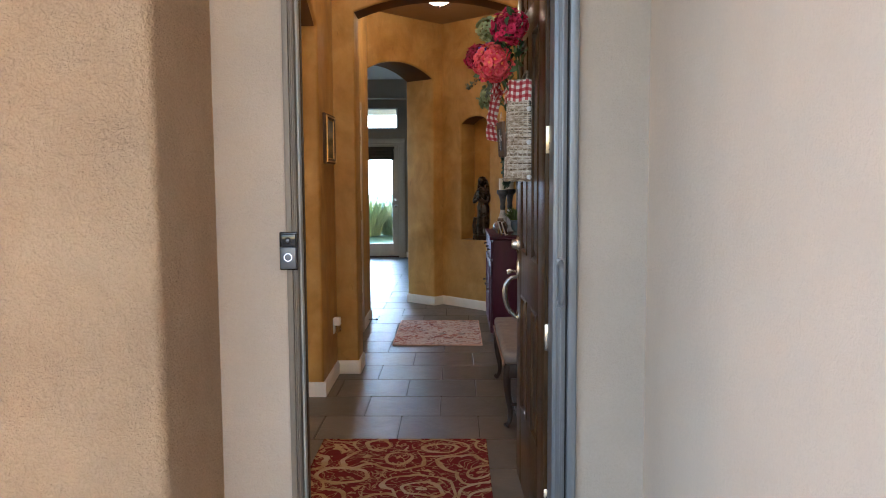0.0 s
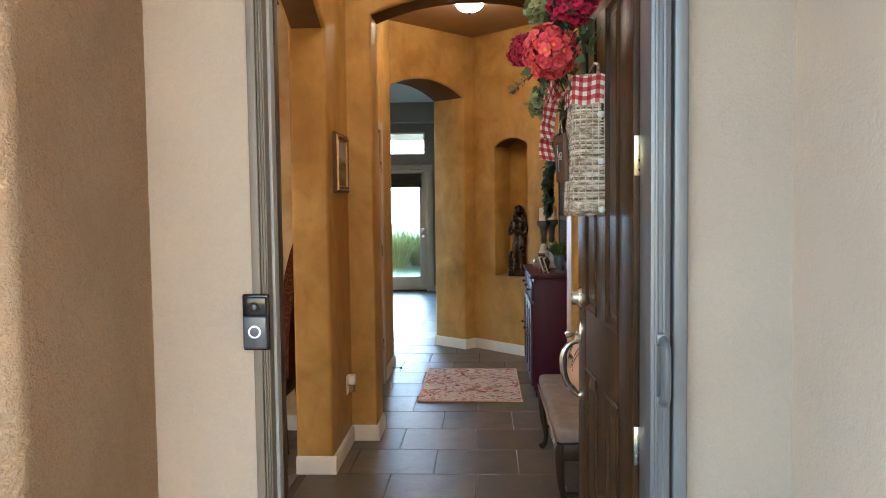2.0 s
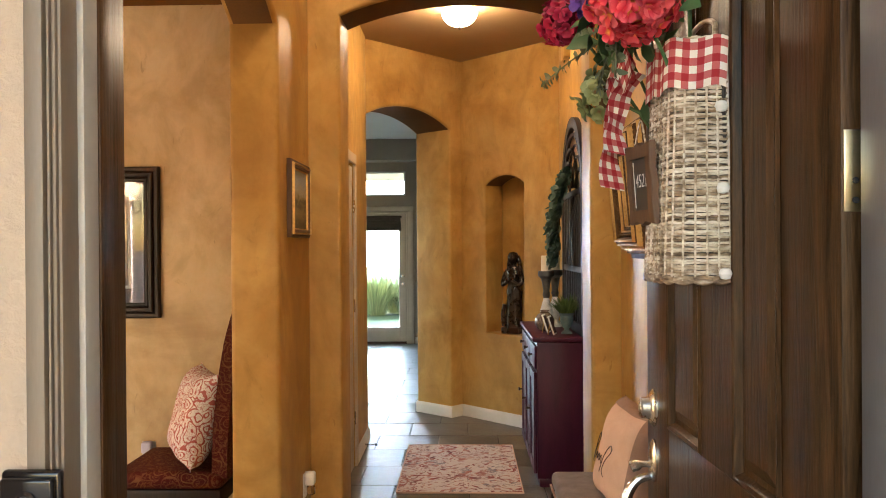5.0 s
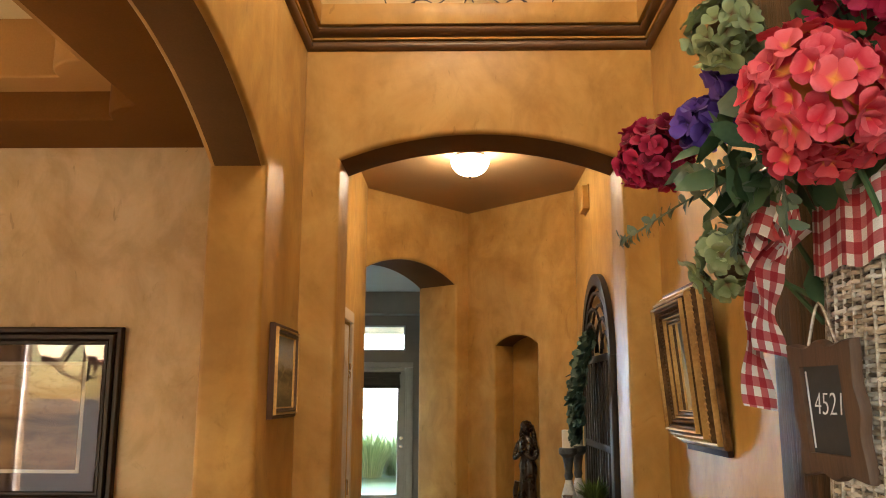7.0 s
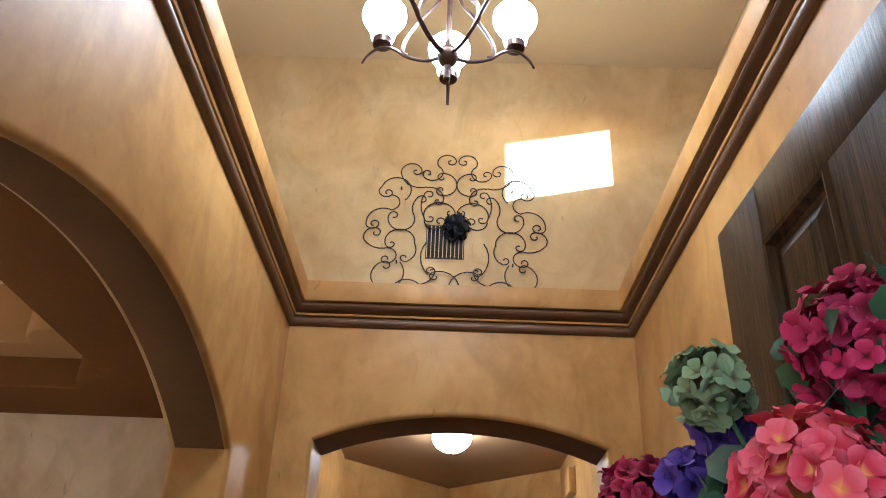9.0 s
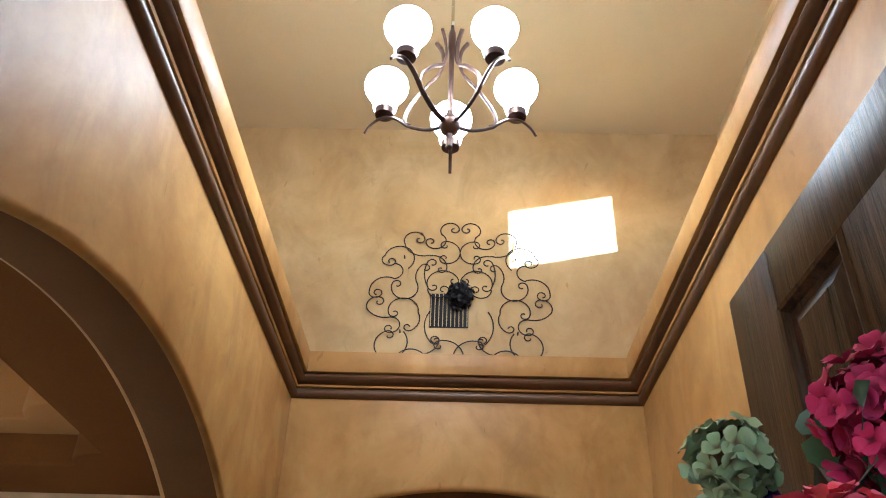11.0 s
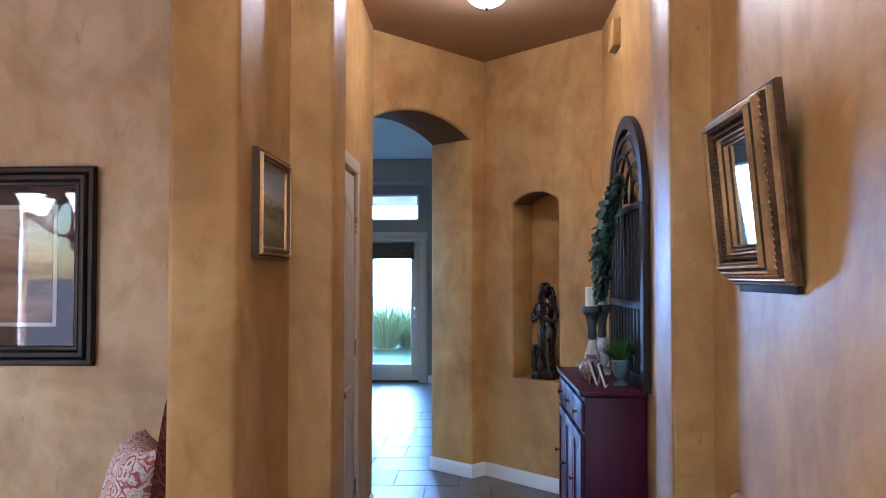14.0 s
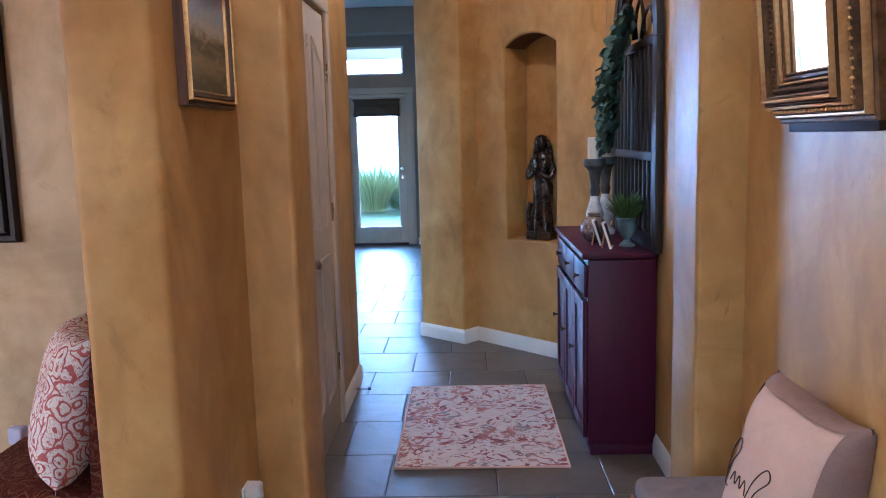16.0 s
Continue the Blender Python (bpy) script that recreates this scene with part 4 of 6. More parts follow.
def front_door():
    d = thing("front_door", DOOR, "dark stained wooden six-panel front door standing open", "door")
    for u0, u1 in ((0.0, 0.172), (0.735, DOOR_W)):
        part("stile", block(-u1, -u0, -0.045, 0, 0, DOOR_H, 0.003), DOOR_WOOD, d)
    for z0, z1 in ((0.0, 0.375), (0.915, 1.115), (2.06, 2.17), (2.395, DOOR_H)):
        part("rail", block(-0.7348, -0.1722, -0.0447, -0.0003, z0, z1, 0.001), DOOR_WOOD, d)
    for z0, z1 in ((0.375, 0.915), (1.115, 2.06), (2.17, 2.395)):
        part("mullion", block(-0.520, -0.360, -0.0445, -0.0005, z0, z1), DOOR_WOOD, d)
        raised_panel(d, 0.172, 0.360, z0, z1)
        raised_panel(d, 0.520, 0.735, z0, z1)
    # lockset
    turn = Matrix.Rotation(radians(90), 3, 'X')

    def rose(z, profile, squash=(1, 1)):
        b = lathe(profile, 28, squash=squash)
        bmesh.ops.rotate(b, verts=b.verts[:], matrix=turn)
        bmesh.ops.translate(b, verts=b.verts[:], vec=(-0.845, -0.045, z))
        return b
    bolt = part("deadbolt", rose(1.140, [(0.034, 0), (0.034, 0.004), (0.028, 0.010), (0.020, 0.012), (0.019, 0.030), (0.016, 0.033)], (0.85, 1.25)), NICKEL, d, "satin nickel deadbolt")
    part("keyway", rose(1.140, [(0.008, 0.030), (0.008, 0.035), (0.002, 0.035)]), BRASS, bolt)
    part("escutcheon", rose(1.020, [(0.034, 0), (0.034, 0.004), (0.028, 0.009), (0.012, 0.012)], (0.8, 1.45)), NICKEL, d, "satin nickel escutcheon")
    part("thumb_latch", tube(smooth_path([(-0.845, -0.05, 1.010), (-0.845, -0.075, 1.012), (-0.845, -0.100, 1.006)], 3), [0.004] * 4 + [0.007] * 3, 8, flat=2.0), NICKEL, d)
    grip = smooth_path([(-0.845, -0.05, 0.985), (-0.845, -0.085, 0.975), (-0.845, -0.108, 0.94), (-0.845, -0.110, 0.89), (-0.845, -0.098, 0.84), (-0.845, -0.070, 0.80), (-0.845, -0.048, 0.785)], 5)
    part("pull_handle", tube(grip, [0.008 + 0.005 * math.sin(math.pi * i / (len(grip) - 1)) for i in range(len(grip))], 10), NICKEL, d, "curved satin nickel pull handle")
    part("handle_foot", rose(0.790, [(0.020, 0), (0.020, 0.004), (0.013, 0.009)], (1, 1.3)), NICKEL, d)
    for z in (0.22, 0.86, 1.60, 2.28):
        h = part("hinge", block(-0.0006, 0.0022, -0.042, -0.003, z - 0.05, z + 0.05, 0.0008), BRASS if z > 1 else NICKEL, d, "plated hinge leaf")
        for k in (-0.036, -0.012, 0.012, 0.036):
            b = lathe([(0.0042, 0), (0.0042, 0.0012), (0.002, 0.0018)], 10)
            bmesh.ops.rotate(b, verts=b.verts[:], matrix=Matrix.Rotation(radians(90), 3, 'Y'))
            bmesh.ops.translate(b, verts=b.verts[:], vec=(0.0022, -0.020 + (0.008 if k * 100 % 2 > 1 else -0.008), z + k))
            part("screw", b, ALU_DARK, h)
    return d


front_door()


# ---------------------------------------------------------------- basket, flowers and sign on the door
def even_steps(pts, n):
    """Points spread evenly along a line."""
    run = [0.0]
    for p, q in zip(pts, pts[1:]):
        run.append(run[-1] + math.hypot(q[0] - p[0], q[1] - p[1]))
    out, j = [], 0
    for i in range(n):
        s = run[-1] * i / (n - 1)
        while j < len(run) - 2 and run[j + 1] < s:
            j += 1
        k = (s - run[j]) / max(1e-9, run[j + 1] - run[j])
        out.append((pts[j][0] + (pts[j + 1][0] - pts[j][0]) * k, pts[j][1] + (pts[j + 1][1] - pts[j][1]) * k))
    return out


ROUND = even_steps([(math.copysign(abs(math.cos(math.pi * i / 400)) ** 0.42, math.cos(math.pi * i / 400)), math.sin(math.pi * i / 400) ** 0.42) for i in range(401)], 121)


def half_round(u, r_w, r_d):
    """Outline of the basket: u from 0 to 1 along the rounded front."""
    s = u * len(ROUND)
    i = min(int(s), len(ROUND) - 1)
    a, b = ROUND[i], ROUND[i + 1] if i + 1 < len(ROUND) else ROUND[-1]
    k = s - i
    return (r_w * (a[0] + (b[0] - a[0]) * k), -r_d * (a[1] + (b[1] - a[1]) * k))


def basket():
    b = thing("wicker_basket", DOOR @ pose(-0.47, -0.047, 1.447), "grey woven willow wall basket hung on the front door", "basket")
    H, WW, DD = 0.400, 0.100, 0.090
    n = 36
    weave = bmesh.new()
    rows = 84
    for r in range(rows):
        z = 0.004 + H * r / (rows - 1)
        k = 1.08 - 0.16 * (r / rows)
        pts = []
        for i in range(n + 1):
            u = i / n
            x, y = half_round(u, WW * k, DD * k)
            w = 0.0024 * (1 if (i // 2 + r) % 2 else -1) * (0.6 if i % 2 else 1.0)
            nx, ny = math.cos(math.pi * u), -math.sin(math.pi * u)
            pts.append((x + nx * w, y + ny * w, z + 0.0005 * math.sin(7 * r + i * 1.7) + 0.0008 * math.sin(r * 3.1 + i * 0.31)))
        tube(pts, 0.0026 + 0.0005 * math.sin(r * 2.3), 6, weave)
    part("weave", weave, WICKER, b, "woven grey willow", 60)
    for i in range(0, n + 1, 2):
        lo, hi = half_round(i / n, WW * 1.08, DD * 1.08), half_round(i / n, WW * 0.92, DD * 0.92)
        part("stake", tube([(lo[0] * 1.03, lo[1] * 1.03, 0), (hi[0] * 1.03, hi[1] * 1.03, H + 0.004)], 0.0022, 6), WICKER, b, "", 60)
    rim = bmesh.new()
    for s in range(3):
        pts = []
        for i in range(61):
            x, y = half_round(i / 60, WW * 0.93, DD * 0.93)
            ph = i * 0.55 + s * 2.09
            pts.append((x * (1 + 0.03 * math.cos(ph)), y * (1 + 0.03 * math.cos(ph)), H + 0.008 + 0.005 * math.sin(ph)))
        tube(pts, 0.0042, 6, rim)
    part("rim", rim, WICKER, b, "braided willow rim", 60)
    base = bmesh.new()
    for s in range(2):
        pts = [(half_round(i / 60, WW * 1.10, DD * 1.10)[0], half_round(i / 60, WW * 1.10, DD * 1.10)[1], 0.004 + 0.004 * math.sin(i * 0.6 + 3.1 * s)) for i in range(61)]
        tube(pts, 0.005, 6, base)
    part("foot", base, WICKER, b, "", 60)
    part("back", block(-WW, WW, -0.010, -0.003, 0.0, H, 0.002), GREY_WOOD, b)
    handle = smooth_path([(0.088, -0.02, H), (0.082, -0.016, H + 0.04), (0.0, -0.012, H + 0.06), (-0.082, -0.016, H + 0.04), (-0.088, -0.02, H)], 8)
    part("handle", tube(handle, 0.005, 7), WICKER, b, "bent willow handle")
    for x, z in ((0.117, 0.015), (0.109, 0.158), (0.101, 0.296)):
        part("clip", lathe([(0.001, -0.010), (0.008, -0.008), (0.011, 0.0), (0.008, 0.008), (0.001, 0.010)], 14, at=(x, -0.012, z)), WHITE_PLASTIC, b, "white plastic clip")


def ribbon(bm, pts, width, across, uv0=0.0):
    """A cloth strip along points, unwrapped by its length."""
    uv = bm.loops.layers.uv.verify()
    pts = [Vector(p) for p in pts]
    rows, s = [], 0.0
    for i, p in enumerate(pts):
        if i:
            s += (p - pts[i - 1]).length
        w = width[i] if isinstance(width, list) else width
        a = Vector(across[i] if isinstance(across, list) else across).normalized()
        rows.append(([bm.verts.new(p + a * (w * k / 4)) for k in range(-2, 3)], s, w))
    for (a, sa, wa), (b, sb, wb) in zip(rows, rows[1:]):
        for k in range(4):
            f = bm.faces.new((a[k], a[k + 1], b[k + 1], b[k]))
            for lp, (q, t) in zip(f.loops, ((k, sa), (k + 1, sa), (k + 1, sb), (k, sb))):
                lp[uv].uv = (uv0 + q * 0.25 * max(wa, wb), t)


def bow():
    b = thing("gingham_bow", DOOR @ pose(-0.47, -0.047, 1.447), "red and white gingham ribbon tied round the basket", "ribbon")
    bm = bmesh.new()
    pts = []
    for i in range(41):
        x, y = half_round(i / 40, 0.103, 0.095)
        k = 1 + 0.02 * math.sin(i * 1.1)
        pts.append((x * k, y * k - 0.002, 0.370 + 0.004 * math.sin(i * 0.7)))
    ribbon(bm, pts, 0.085, (0, 0.05, 1))
    part("band", bm, GINGHAM, b, "", 60)
    for side, drop, out in ((0.0, 0.15, 0.0), (0.022, 0.215, 0.020)):
        bm = bmesh.new()
        tail = smooth_path([(-0.075 - side, -0.105, 0.39), (-0.100 - side, -0.130, 0.355), (-0.098 - side - out, -0.140, 0.39 - drop * 0.45), (-0.088 - side - out, -0.150, 0.39 - drop * 0.75), (-0.106 - side - out, -0.140, 0.39 - drop)], 6)
        across = [Vector((0.55, -0.75 + 0.30 * math.sin(i * 0.5), 0.12)) for i in range(len(tail))]
        ribbon(bm, tail, [0.045 + 0.020 * i / len(tail) for i in range(len(tail))], across)
        part("tail", bm, GINGHAM, b, "", 60)
    for q in (-1, 1):
        bm = bmesh.new()
        lp = smooth_path([(-0.075, -0.118, 0.385), (-0.075 + q * 0.03, -0.145, 0.41), (-0.075 + q * 0.06, -0.148, 0.395), (-0.075 + q * 0.05, -0.138, 0.365), (-0.075, -0.122, 0.378)], 6)
        ribbon(bm, lp, 0.045, (0.1, 0.35, 1))
        part("loop", bm, GINGHAM, b, "", 60)
    part("knot", lathe([(0.001, -0.014), (0.012, -0.010), (0.015, 0), (0.012, 0.010), (0.001, 0.014)], 16, at=(-0.075, -0.126, 0.383)), KNOT_CLOTH, b)


def chalk_sign():
    m = DOOR @ pose(-0.500, -0.150, 1.548, 4, 0, 7) @ Matrix.Scale(0.85, 4)
    s = thing("chalkboard_sign", m, "small brown wooden sign with the chalked number 4521", "sign")
    bm = bmesh.new()
    w, h = 0.072, 0.088
    n = 72
    loops = []
    outline = []
    for i in range(n):
        a = 2 * math.pi * i / n
        c, q = math.cos(a), math.sin(a)
        k = 1 / max(abs(c), abs(q)) ** 0.92
        wob = 1 + 0.045 * math.cos(8 * a)
        outline.append((w * c * k * wob * 0.98, h * q * k * wob * 0.98 + h))
    inner = []
    for i in range(n):
        a = 2 * math.pi * i / n
        c, q = math.cos(a), math.sin(a)
        k = 1 / max(abs(c), abs(q))
        inner.append((0.043 * c * k, 0.056 * q * k + h))
    rings = [[bm.verts.new((x, y, z)) for x, z in lp] for lp, y in ((inner, 0.002), (outline, 0.002), (outline, -0.008), ([(x * 0.965, (z - h) * 0.97 + h) for x, z in outline], -0.012), (inner, -0.013), (inner, -0.006))]
    for a, b in zip(rings, rings[1:]):
        for i in range(n):
            bm.faces.new((a[i], a[(i + 1) % n], b[(i + 1) % n], b[i]))
    part("sign_frame", bm, SIGN_WOOD, s, "scalloped brown wooden frame")
    part("slate", block(-0.0435, 0.0435, -0.0065, -0.001, h - 0.0565, h + 0.0565), CHALK, s, "black chalkboard")
    cu = bpy.data.curves.new("number", 'FONT')
    cu.body, cu.size, cu.extrude, cu.shear, cu.offset = "4521", 0.042, 0.0004, 0.22, -0.0008
    cu.align_x, cu.align_y = 'CENTER', 'CENTER'
    tmp = new("number", cu)
    me = bpy.data.meshes.new_from_object(tmp.evaluated_get(bpy.context.evaluated_depsgraph_get()))
    bpy.data.objects.remove(tmp)
    me.transform(Matrix.Translation((0.002, -0.0072, h + 0.006)) @ Matrix.Rotation(radians(90), 4, 'X') @ Matrix.Diagonal((0.78, 1.0, 1, 1)))
    me.materials.append(CHALK_WHITE)
    ob = new("number", me)
    ob.parent = s
    ob["label"] = "white chalk number 4521"
    part("chalk_line", block(-0.0405, -0.0375, -0.0072, -0.0060, h - 0.05, h + 0.05), CHALK_WHITE, s)
    part("cord", tube(smooth_path([(-0.03, -0.003, 2 * h - 0.004), (-0.005, 0.004, 2 * h + 0.05), (0.03, -0.003, 2 * h - 0.004)], 5), 0.0022, 6), WICKER, s, "twine cord")


def petal_shape(bm, uv, tone, origin, way, normal, length, width, cup):
    """One broad, rounded petal, cupped across and bent back at its rim."""
    side = way.cross(normal).normalized()
    normal = side.cross(way).normalized()
    rows = []
    for s, w, lift in ((0.0, 0.16, 0.0), (0.30, 0.66, 0.06), (0.62, 1.0, 0.17), (0.86, 0.86, 0.20), (1.0, 0.42, 0.14)):
        mid = origin + way * (length * s) + normal * (lift * length * (0.6 + cup))
        rows.append((s, [bm.verts.new(mid + side * (width * w * q / 2) + normal * (abs(q) * 0.16 * cup * width * w)) for q in (-1, 0, 1)]))
    for (sa, a), (sb, b) in zip(rows, rows[1:]):
        for k in (0, 1):
            f = bm.faces.new((a[k], a[k + 1], b[k + 1], b[k]))
            for lp, v in zip(f.loops, (sa, sa, sb, sb)):
                lp[uv].uv = (tone, v)


def flower_head(name, parent, center, size, material, count, petal, seed, label="", squash=1.0):
    """A mop-head bloom: many four-petalled florets spread unevenly over a ball."""
    rnd = random.Random(seed)
    bm = bmesh.new()
    uv = bm.loops.layers.uv.verify()
    c = Vector(center)
    for i in range(count):
        z = 1 - 2 * (i + 0.5) / count
        a = i * 2.39996
        d = Vector((math.sqrt(1 - z * z) * math.cos(a), math.sqrt(1 - z * z) * math.sin(a), z))
        d = (d + Vector((rnd.uniform(-.22, .22), rnd.uniform(-.22, .22), rnd.uniform(-.22, .22)))).normalized()
        o = c + Vector((d.x, d.y, d.z * squash)) * size * rnd.uniform(0.74, 1.14)
        k = petal * rnd.uniform(0.78, 1.2)
        d = (d + Vector((rnd.uniform(-.45, .45), rnd.uniform(-.45, .45), rnd.uniform(-.45, .45)))).normalized()
        e = d.orthogonal().normalized()
        f = d.cross(e)
        a0, tone = rnd.uniform(0, 6.28), rnd.random()
        for q in range(4):
            aa = a0 + q * math.pi / 2 + rnd.uniform(-.12, .12)
            way = (math.cos(aa) * e + math.sin(aa) * f + d * rnd.uniform(-0.05, 0.45)).normalized()
            petal_shape(bm, uv, min(0.99, max(0.01, tone + rnd.uniform(-.12, .12))), o, way, d, k, k * rnd.uniform(0.95, 1.15), rnd.uniform(0.2, 1.0))
    bmesh.ops.create_icosphere(bm, subdivisions=2, radius=size * 0.66, matrix=Matrix.Translation(c) @ Matrix.Diagonal((1, 1, squash, 1)))
    return part(name, bm, material, parent, label, 50)


def bouquet():
    b = thing("silk_flower_bouquet", DOOR @ pose(-0.47, -0.047, 1.447), "silk bouquet of red, coral, lime and violet blooms", "flowers")
    blooms = [("bloom", (-0.380, -0.190, 0.575), 0.052, RED_PETAL, 95, 0.0185, "crimson hydrangea head"),
              ("bloom", (0.104, -0.160, 0.478), 0.065, CORAL_PETAL, 120, 0.0215, "coral hydrangea head"),
              ("bloom", (0.108, -0.092, 0.624), 0.061, RED_PETAL, 125, 0.0180, "crimson hydrangea head"),
              ("bloom", (-0.115, -0.166, 0.656), 0.040, LIME_PETAL, 42, 0.0205, "lime green hydrangea head"),
              ("bloom", (-0.232, -0.160, 0.575), 0.026, VIOLET_PETAL, 16, 0.0260, "violet bloom"),
              ("bloom", (-0.165, -0.142, 0.622), 0.024, VIOLET_PETAL, 14, 0.0250, "violet bloom"),
              ("bloom", (-0.205, -0.145, 0.370), 0.042, LIME_PETAL, 46, 0.0200, "lime green hydrangea head")]
    for i, (n, c, s, m, k, pt, lb) in enumerate(blooms):
        head = flower_head(n, b, c, s, m, k, pt, 40 + i, lb)
        st = smooth_path([(0.35 * c[0], -0.06, 0.28), (0.7 * c[0], 0.6 * c[1], 0.5 * (c[2] + 0.28)), c], 5)
        part("stem", tube(st, 0.0035, 6), LEAF, b)
    rnd = random.Random(7)
    for k, (c, n, spread, size, m, lb) in enumerate([((-0.16, -0.12, 0.49), 34, 0.12, 0.062, LEAF, "green silk leaves"), ((0.08, -0.08, 0.58), 30, 0.12, 0.062, LEAF, "green silk leaves"), ((-0.04, -0.09, 0.47), 26, 0.10, 0.058, LEAF, "green silk leaves"), ((0.12, -0.07, 0.53), 20, 0.09, 0.058, LEAF, "green silk leaves")]):
        bm = bmesh.new()
        for i in range(n):
            o = Vector(c) + Vector((rnd.gauss(0, spread * 0.45), rnd.uniform(-0.06, 0.05), rnd.gauss(0, spread * 0.45)))
            way = Vector((rnd.gauss(0, 1) + (o.x - c[0]) * 8, rnd.uniform(-0.9, 0.2), rnd.gauss(0, 1) + (o.z - c[2]) * 6))
            leaf_shape(bm, o, way, (rnd.gauss(0, .4), -1, rnd.gauss(0.3, .4)), size * rnd.uniform(0.7, 1.2), size * 0.62 * rnd.uniform(0.7, 1.1), 0.2)
        part("foliage", bm, m, b, lb, 50)
    bm = bmesh.new()
    for o, way, size in (((-0.17, -0.12, 0.46), (-0.8, -0.55, -0.25), 0.085), ((-0.10, -0.13, 0.55), (-0.6, -0.5, 0.35), 0.075), ((-0.19, -0.12, 0.61), (-0.8, -0.2, 0.45), 0.070), ((0.02, -0.11, 0.55), (0.5, -0.7, 0.5), 0.085), ((0.06, -0.11, 0.57), (0.9, -0.5, 0.1), 0.090), ((-0.28, -0.15, 0.52), (-0.5, -0.6, -0.1), 0.065), ((-0.14, -0.10, 0.44), (-0.3, -0.7, -0.6), 0.080)):
        leaf_shape(bm, o, way, (0.1, -1, 0.5), size, size * 0.66, 0.22)
    part("foliage", bm, SAGE, b, "large sage green silk leaves", 60)
    for pts in ([(-0.10, -0.14, 0.47), (-0.22, -0.19, 0.46), (-0.33, -0.23, 0.44), (-0.42, -0.24, 0.44)], [(0.0, -0.14, 0.47), (0.03, -0.17, 0.43), (0.04, -0.175, 0.37)], [(-0.08, -0.13, 0.47), (-0.11, -0.16, 0.42), (-0.12, -0.17, 0.37)], [(-0.06, -0.13, 0.47), (-0.16, -0.17, 0.49), (-0.24, -0.18, 0.50)]):
        line = smooth_path(pts, 7)
        bm = tube(line, 0.0016, 5)
        for p, q in zip(line[1:], line[2:]):
            along = (q - p).normalized()
            for s in (-1, 1, -1):
                way = along * rnd.uniform(0.4, 1.0) + Vector((rnd.uniform(-.3, .3), rnd.uniform(-0.7, 0.5), s * rnd.uniform(0.2, 0.9)))
                leaf_shape(bm, p + (q - p) * rnd.random(), way, (rnd.uniform(-.4, .4), -1, rnd.uniform(-.3, .5)), rnd.uniform(0.013, 0.024), rnd.uniform(0.009, 0.014), 0.2, 0.3)
        part("sprig", bm, SAGE, b, "pale sage sprig", 50)


basket()
bow()
chalk_sign()
bouquet()


# ---------------------------------------------------------------- foyer: chandelier, scrollwork, pictures, bench
def chandelier(name, at, label, top, arm_r, shade_mat, globe, scale=1.0, turn=90):
    c = thing(name, pose(*at), label, "chandelier")
    part("hub", lathe([(0.008, -0.098), (0.011, -0.094), (0.010, -0.07), (0.012, -0.045), (0.026, -0.03), (0.034, -0.005), (0.028, 0.018), (0.014, 0.03), (0.010, 0.05)], 20), BRONZE, c, "turned bronze hub and finial")
    part("column", lathe([(0.008, 0.04), (0.009, 0.30), (0.013, 0.33), (0.013, 0.40), (0.007, 0.42), (0.006, 0.44)], 14), BRONZE, c)
    part("rod", lathe([(0.0055, 0.43), (0.0055, top)], 10), NICKEL, c, "slim metal rod")
    part("canopy", lathe([(0.010, top - 0.03), (0.055, top - 0.02), (0.062, top)], 24), BRONZE, c)
    for i in range(5):
        a = radians(turn + 72 * i)
        way = Vector((math.cos(a), math.sin(a), 0))

        def at_r(r, z):
            return way * (r * arm_r / 0.225) + Vector((0, 0, z))
        line = smooth_path([at_r(0.02, -0.005), at_r(0.07, -0.006), at_r(0.13, 0.022), at_r(0.18, 0.068), at_r(0.226, 0.086), at_r(0.265, 0.066), at_r(0.285, 0.036)], 5)
        arm = part("arm", tube(line, [0.009 - 0.003 * i2 / len(line) for i2 in range(len(line))], 8, flat=0.7), BRONZE, c, "curved bronze arm")
        strap = smooth_path([at_r(0.13, 0.026), at_r(0.150, 0.045), at_r(0.140, 0.10), at_r(0.085, 0.18), at_r(0.045, 0.22), at_r(0.028, 0.27), at_r(0.034, 0.33), at_r(0.055, 0.375)], 5)
        part("strap", tube(strap, 0.0055, 7, flat=1.5), BRONZE, c, "scrolled bronze strap")
        p = at_r(0.222, 0.088)
        part("cup", lathe([(0.012, 0.0), (0.030, 0.006), (0.032, 0.03), (0.028, 0.034)], 18, at=p), BRONZE, arm)
        part("shade", lathe([(x, z + 0.032) for x, z in globe], 28, at=p), shade_mat, arm, "lit opal glass shade")
    return c


BELL = [(x * 0.92, z * 0.84) for x, z in [(0.022, 0.0), (0.040, 0.004), (0.043, 0.026), (0.048, 0.050), (0.062, 0.072), (0.075, 0.098), (0.079, 0.122), (0.075, 0.146), (0.062, 0.166), (0.048, 0.176), (0.044, 0.174), (0.040, 0.150), (0.018, 0.140)]]
chandelier("foyer_chandelier", (-0.113, 1.65, 3.492), "bronze five-arm chandelier with lit opal glass globes", WELL_TOP - 3.492 - 0.002, 0.227, GLOBE, BELL)
FLARE = [(0.022, 0.0), (0.034, 0.004), (0.044, 0.03), (0.060, 0.07), (0.085, 0.11), (0.081, 0.11), (0.040, 0.03), (0.012, 0.02)]
chandelier("dining_chandelier", (-2.62, 1.55, 1.78), "bronze five-arm dining chandelier with lit amber shades", 3.20 - 1.78 - 0.002, 0.26, DINING_SHADE, FLARE, turn=54)


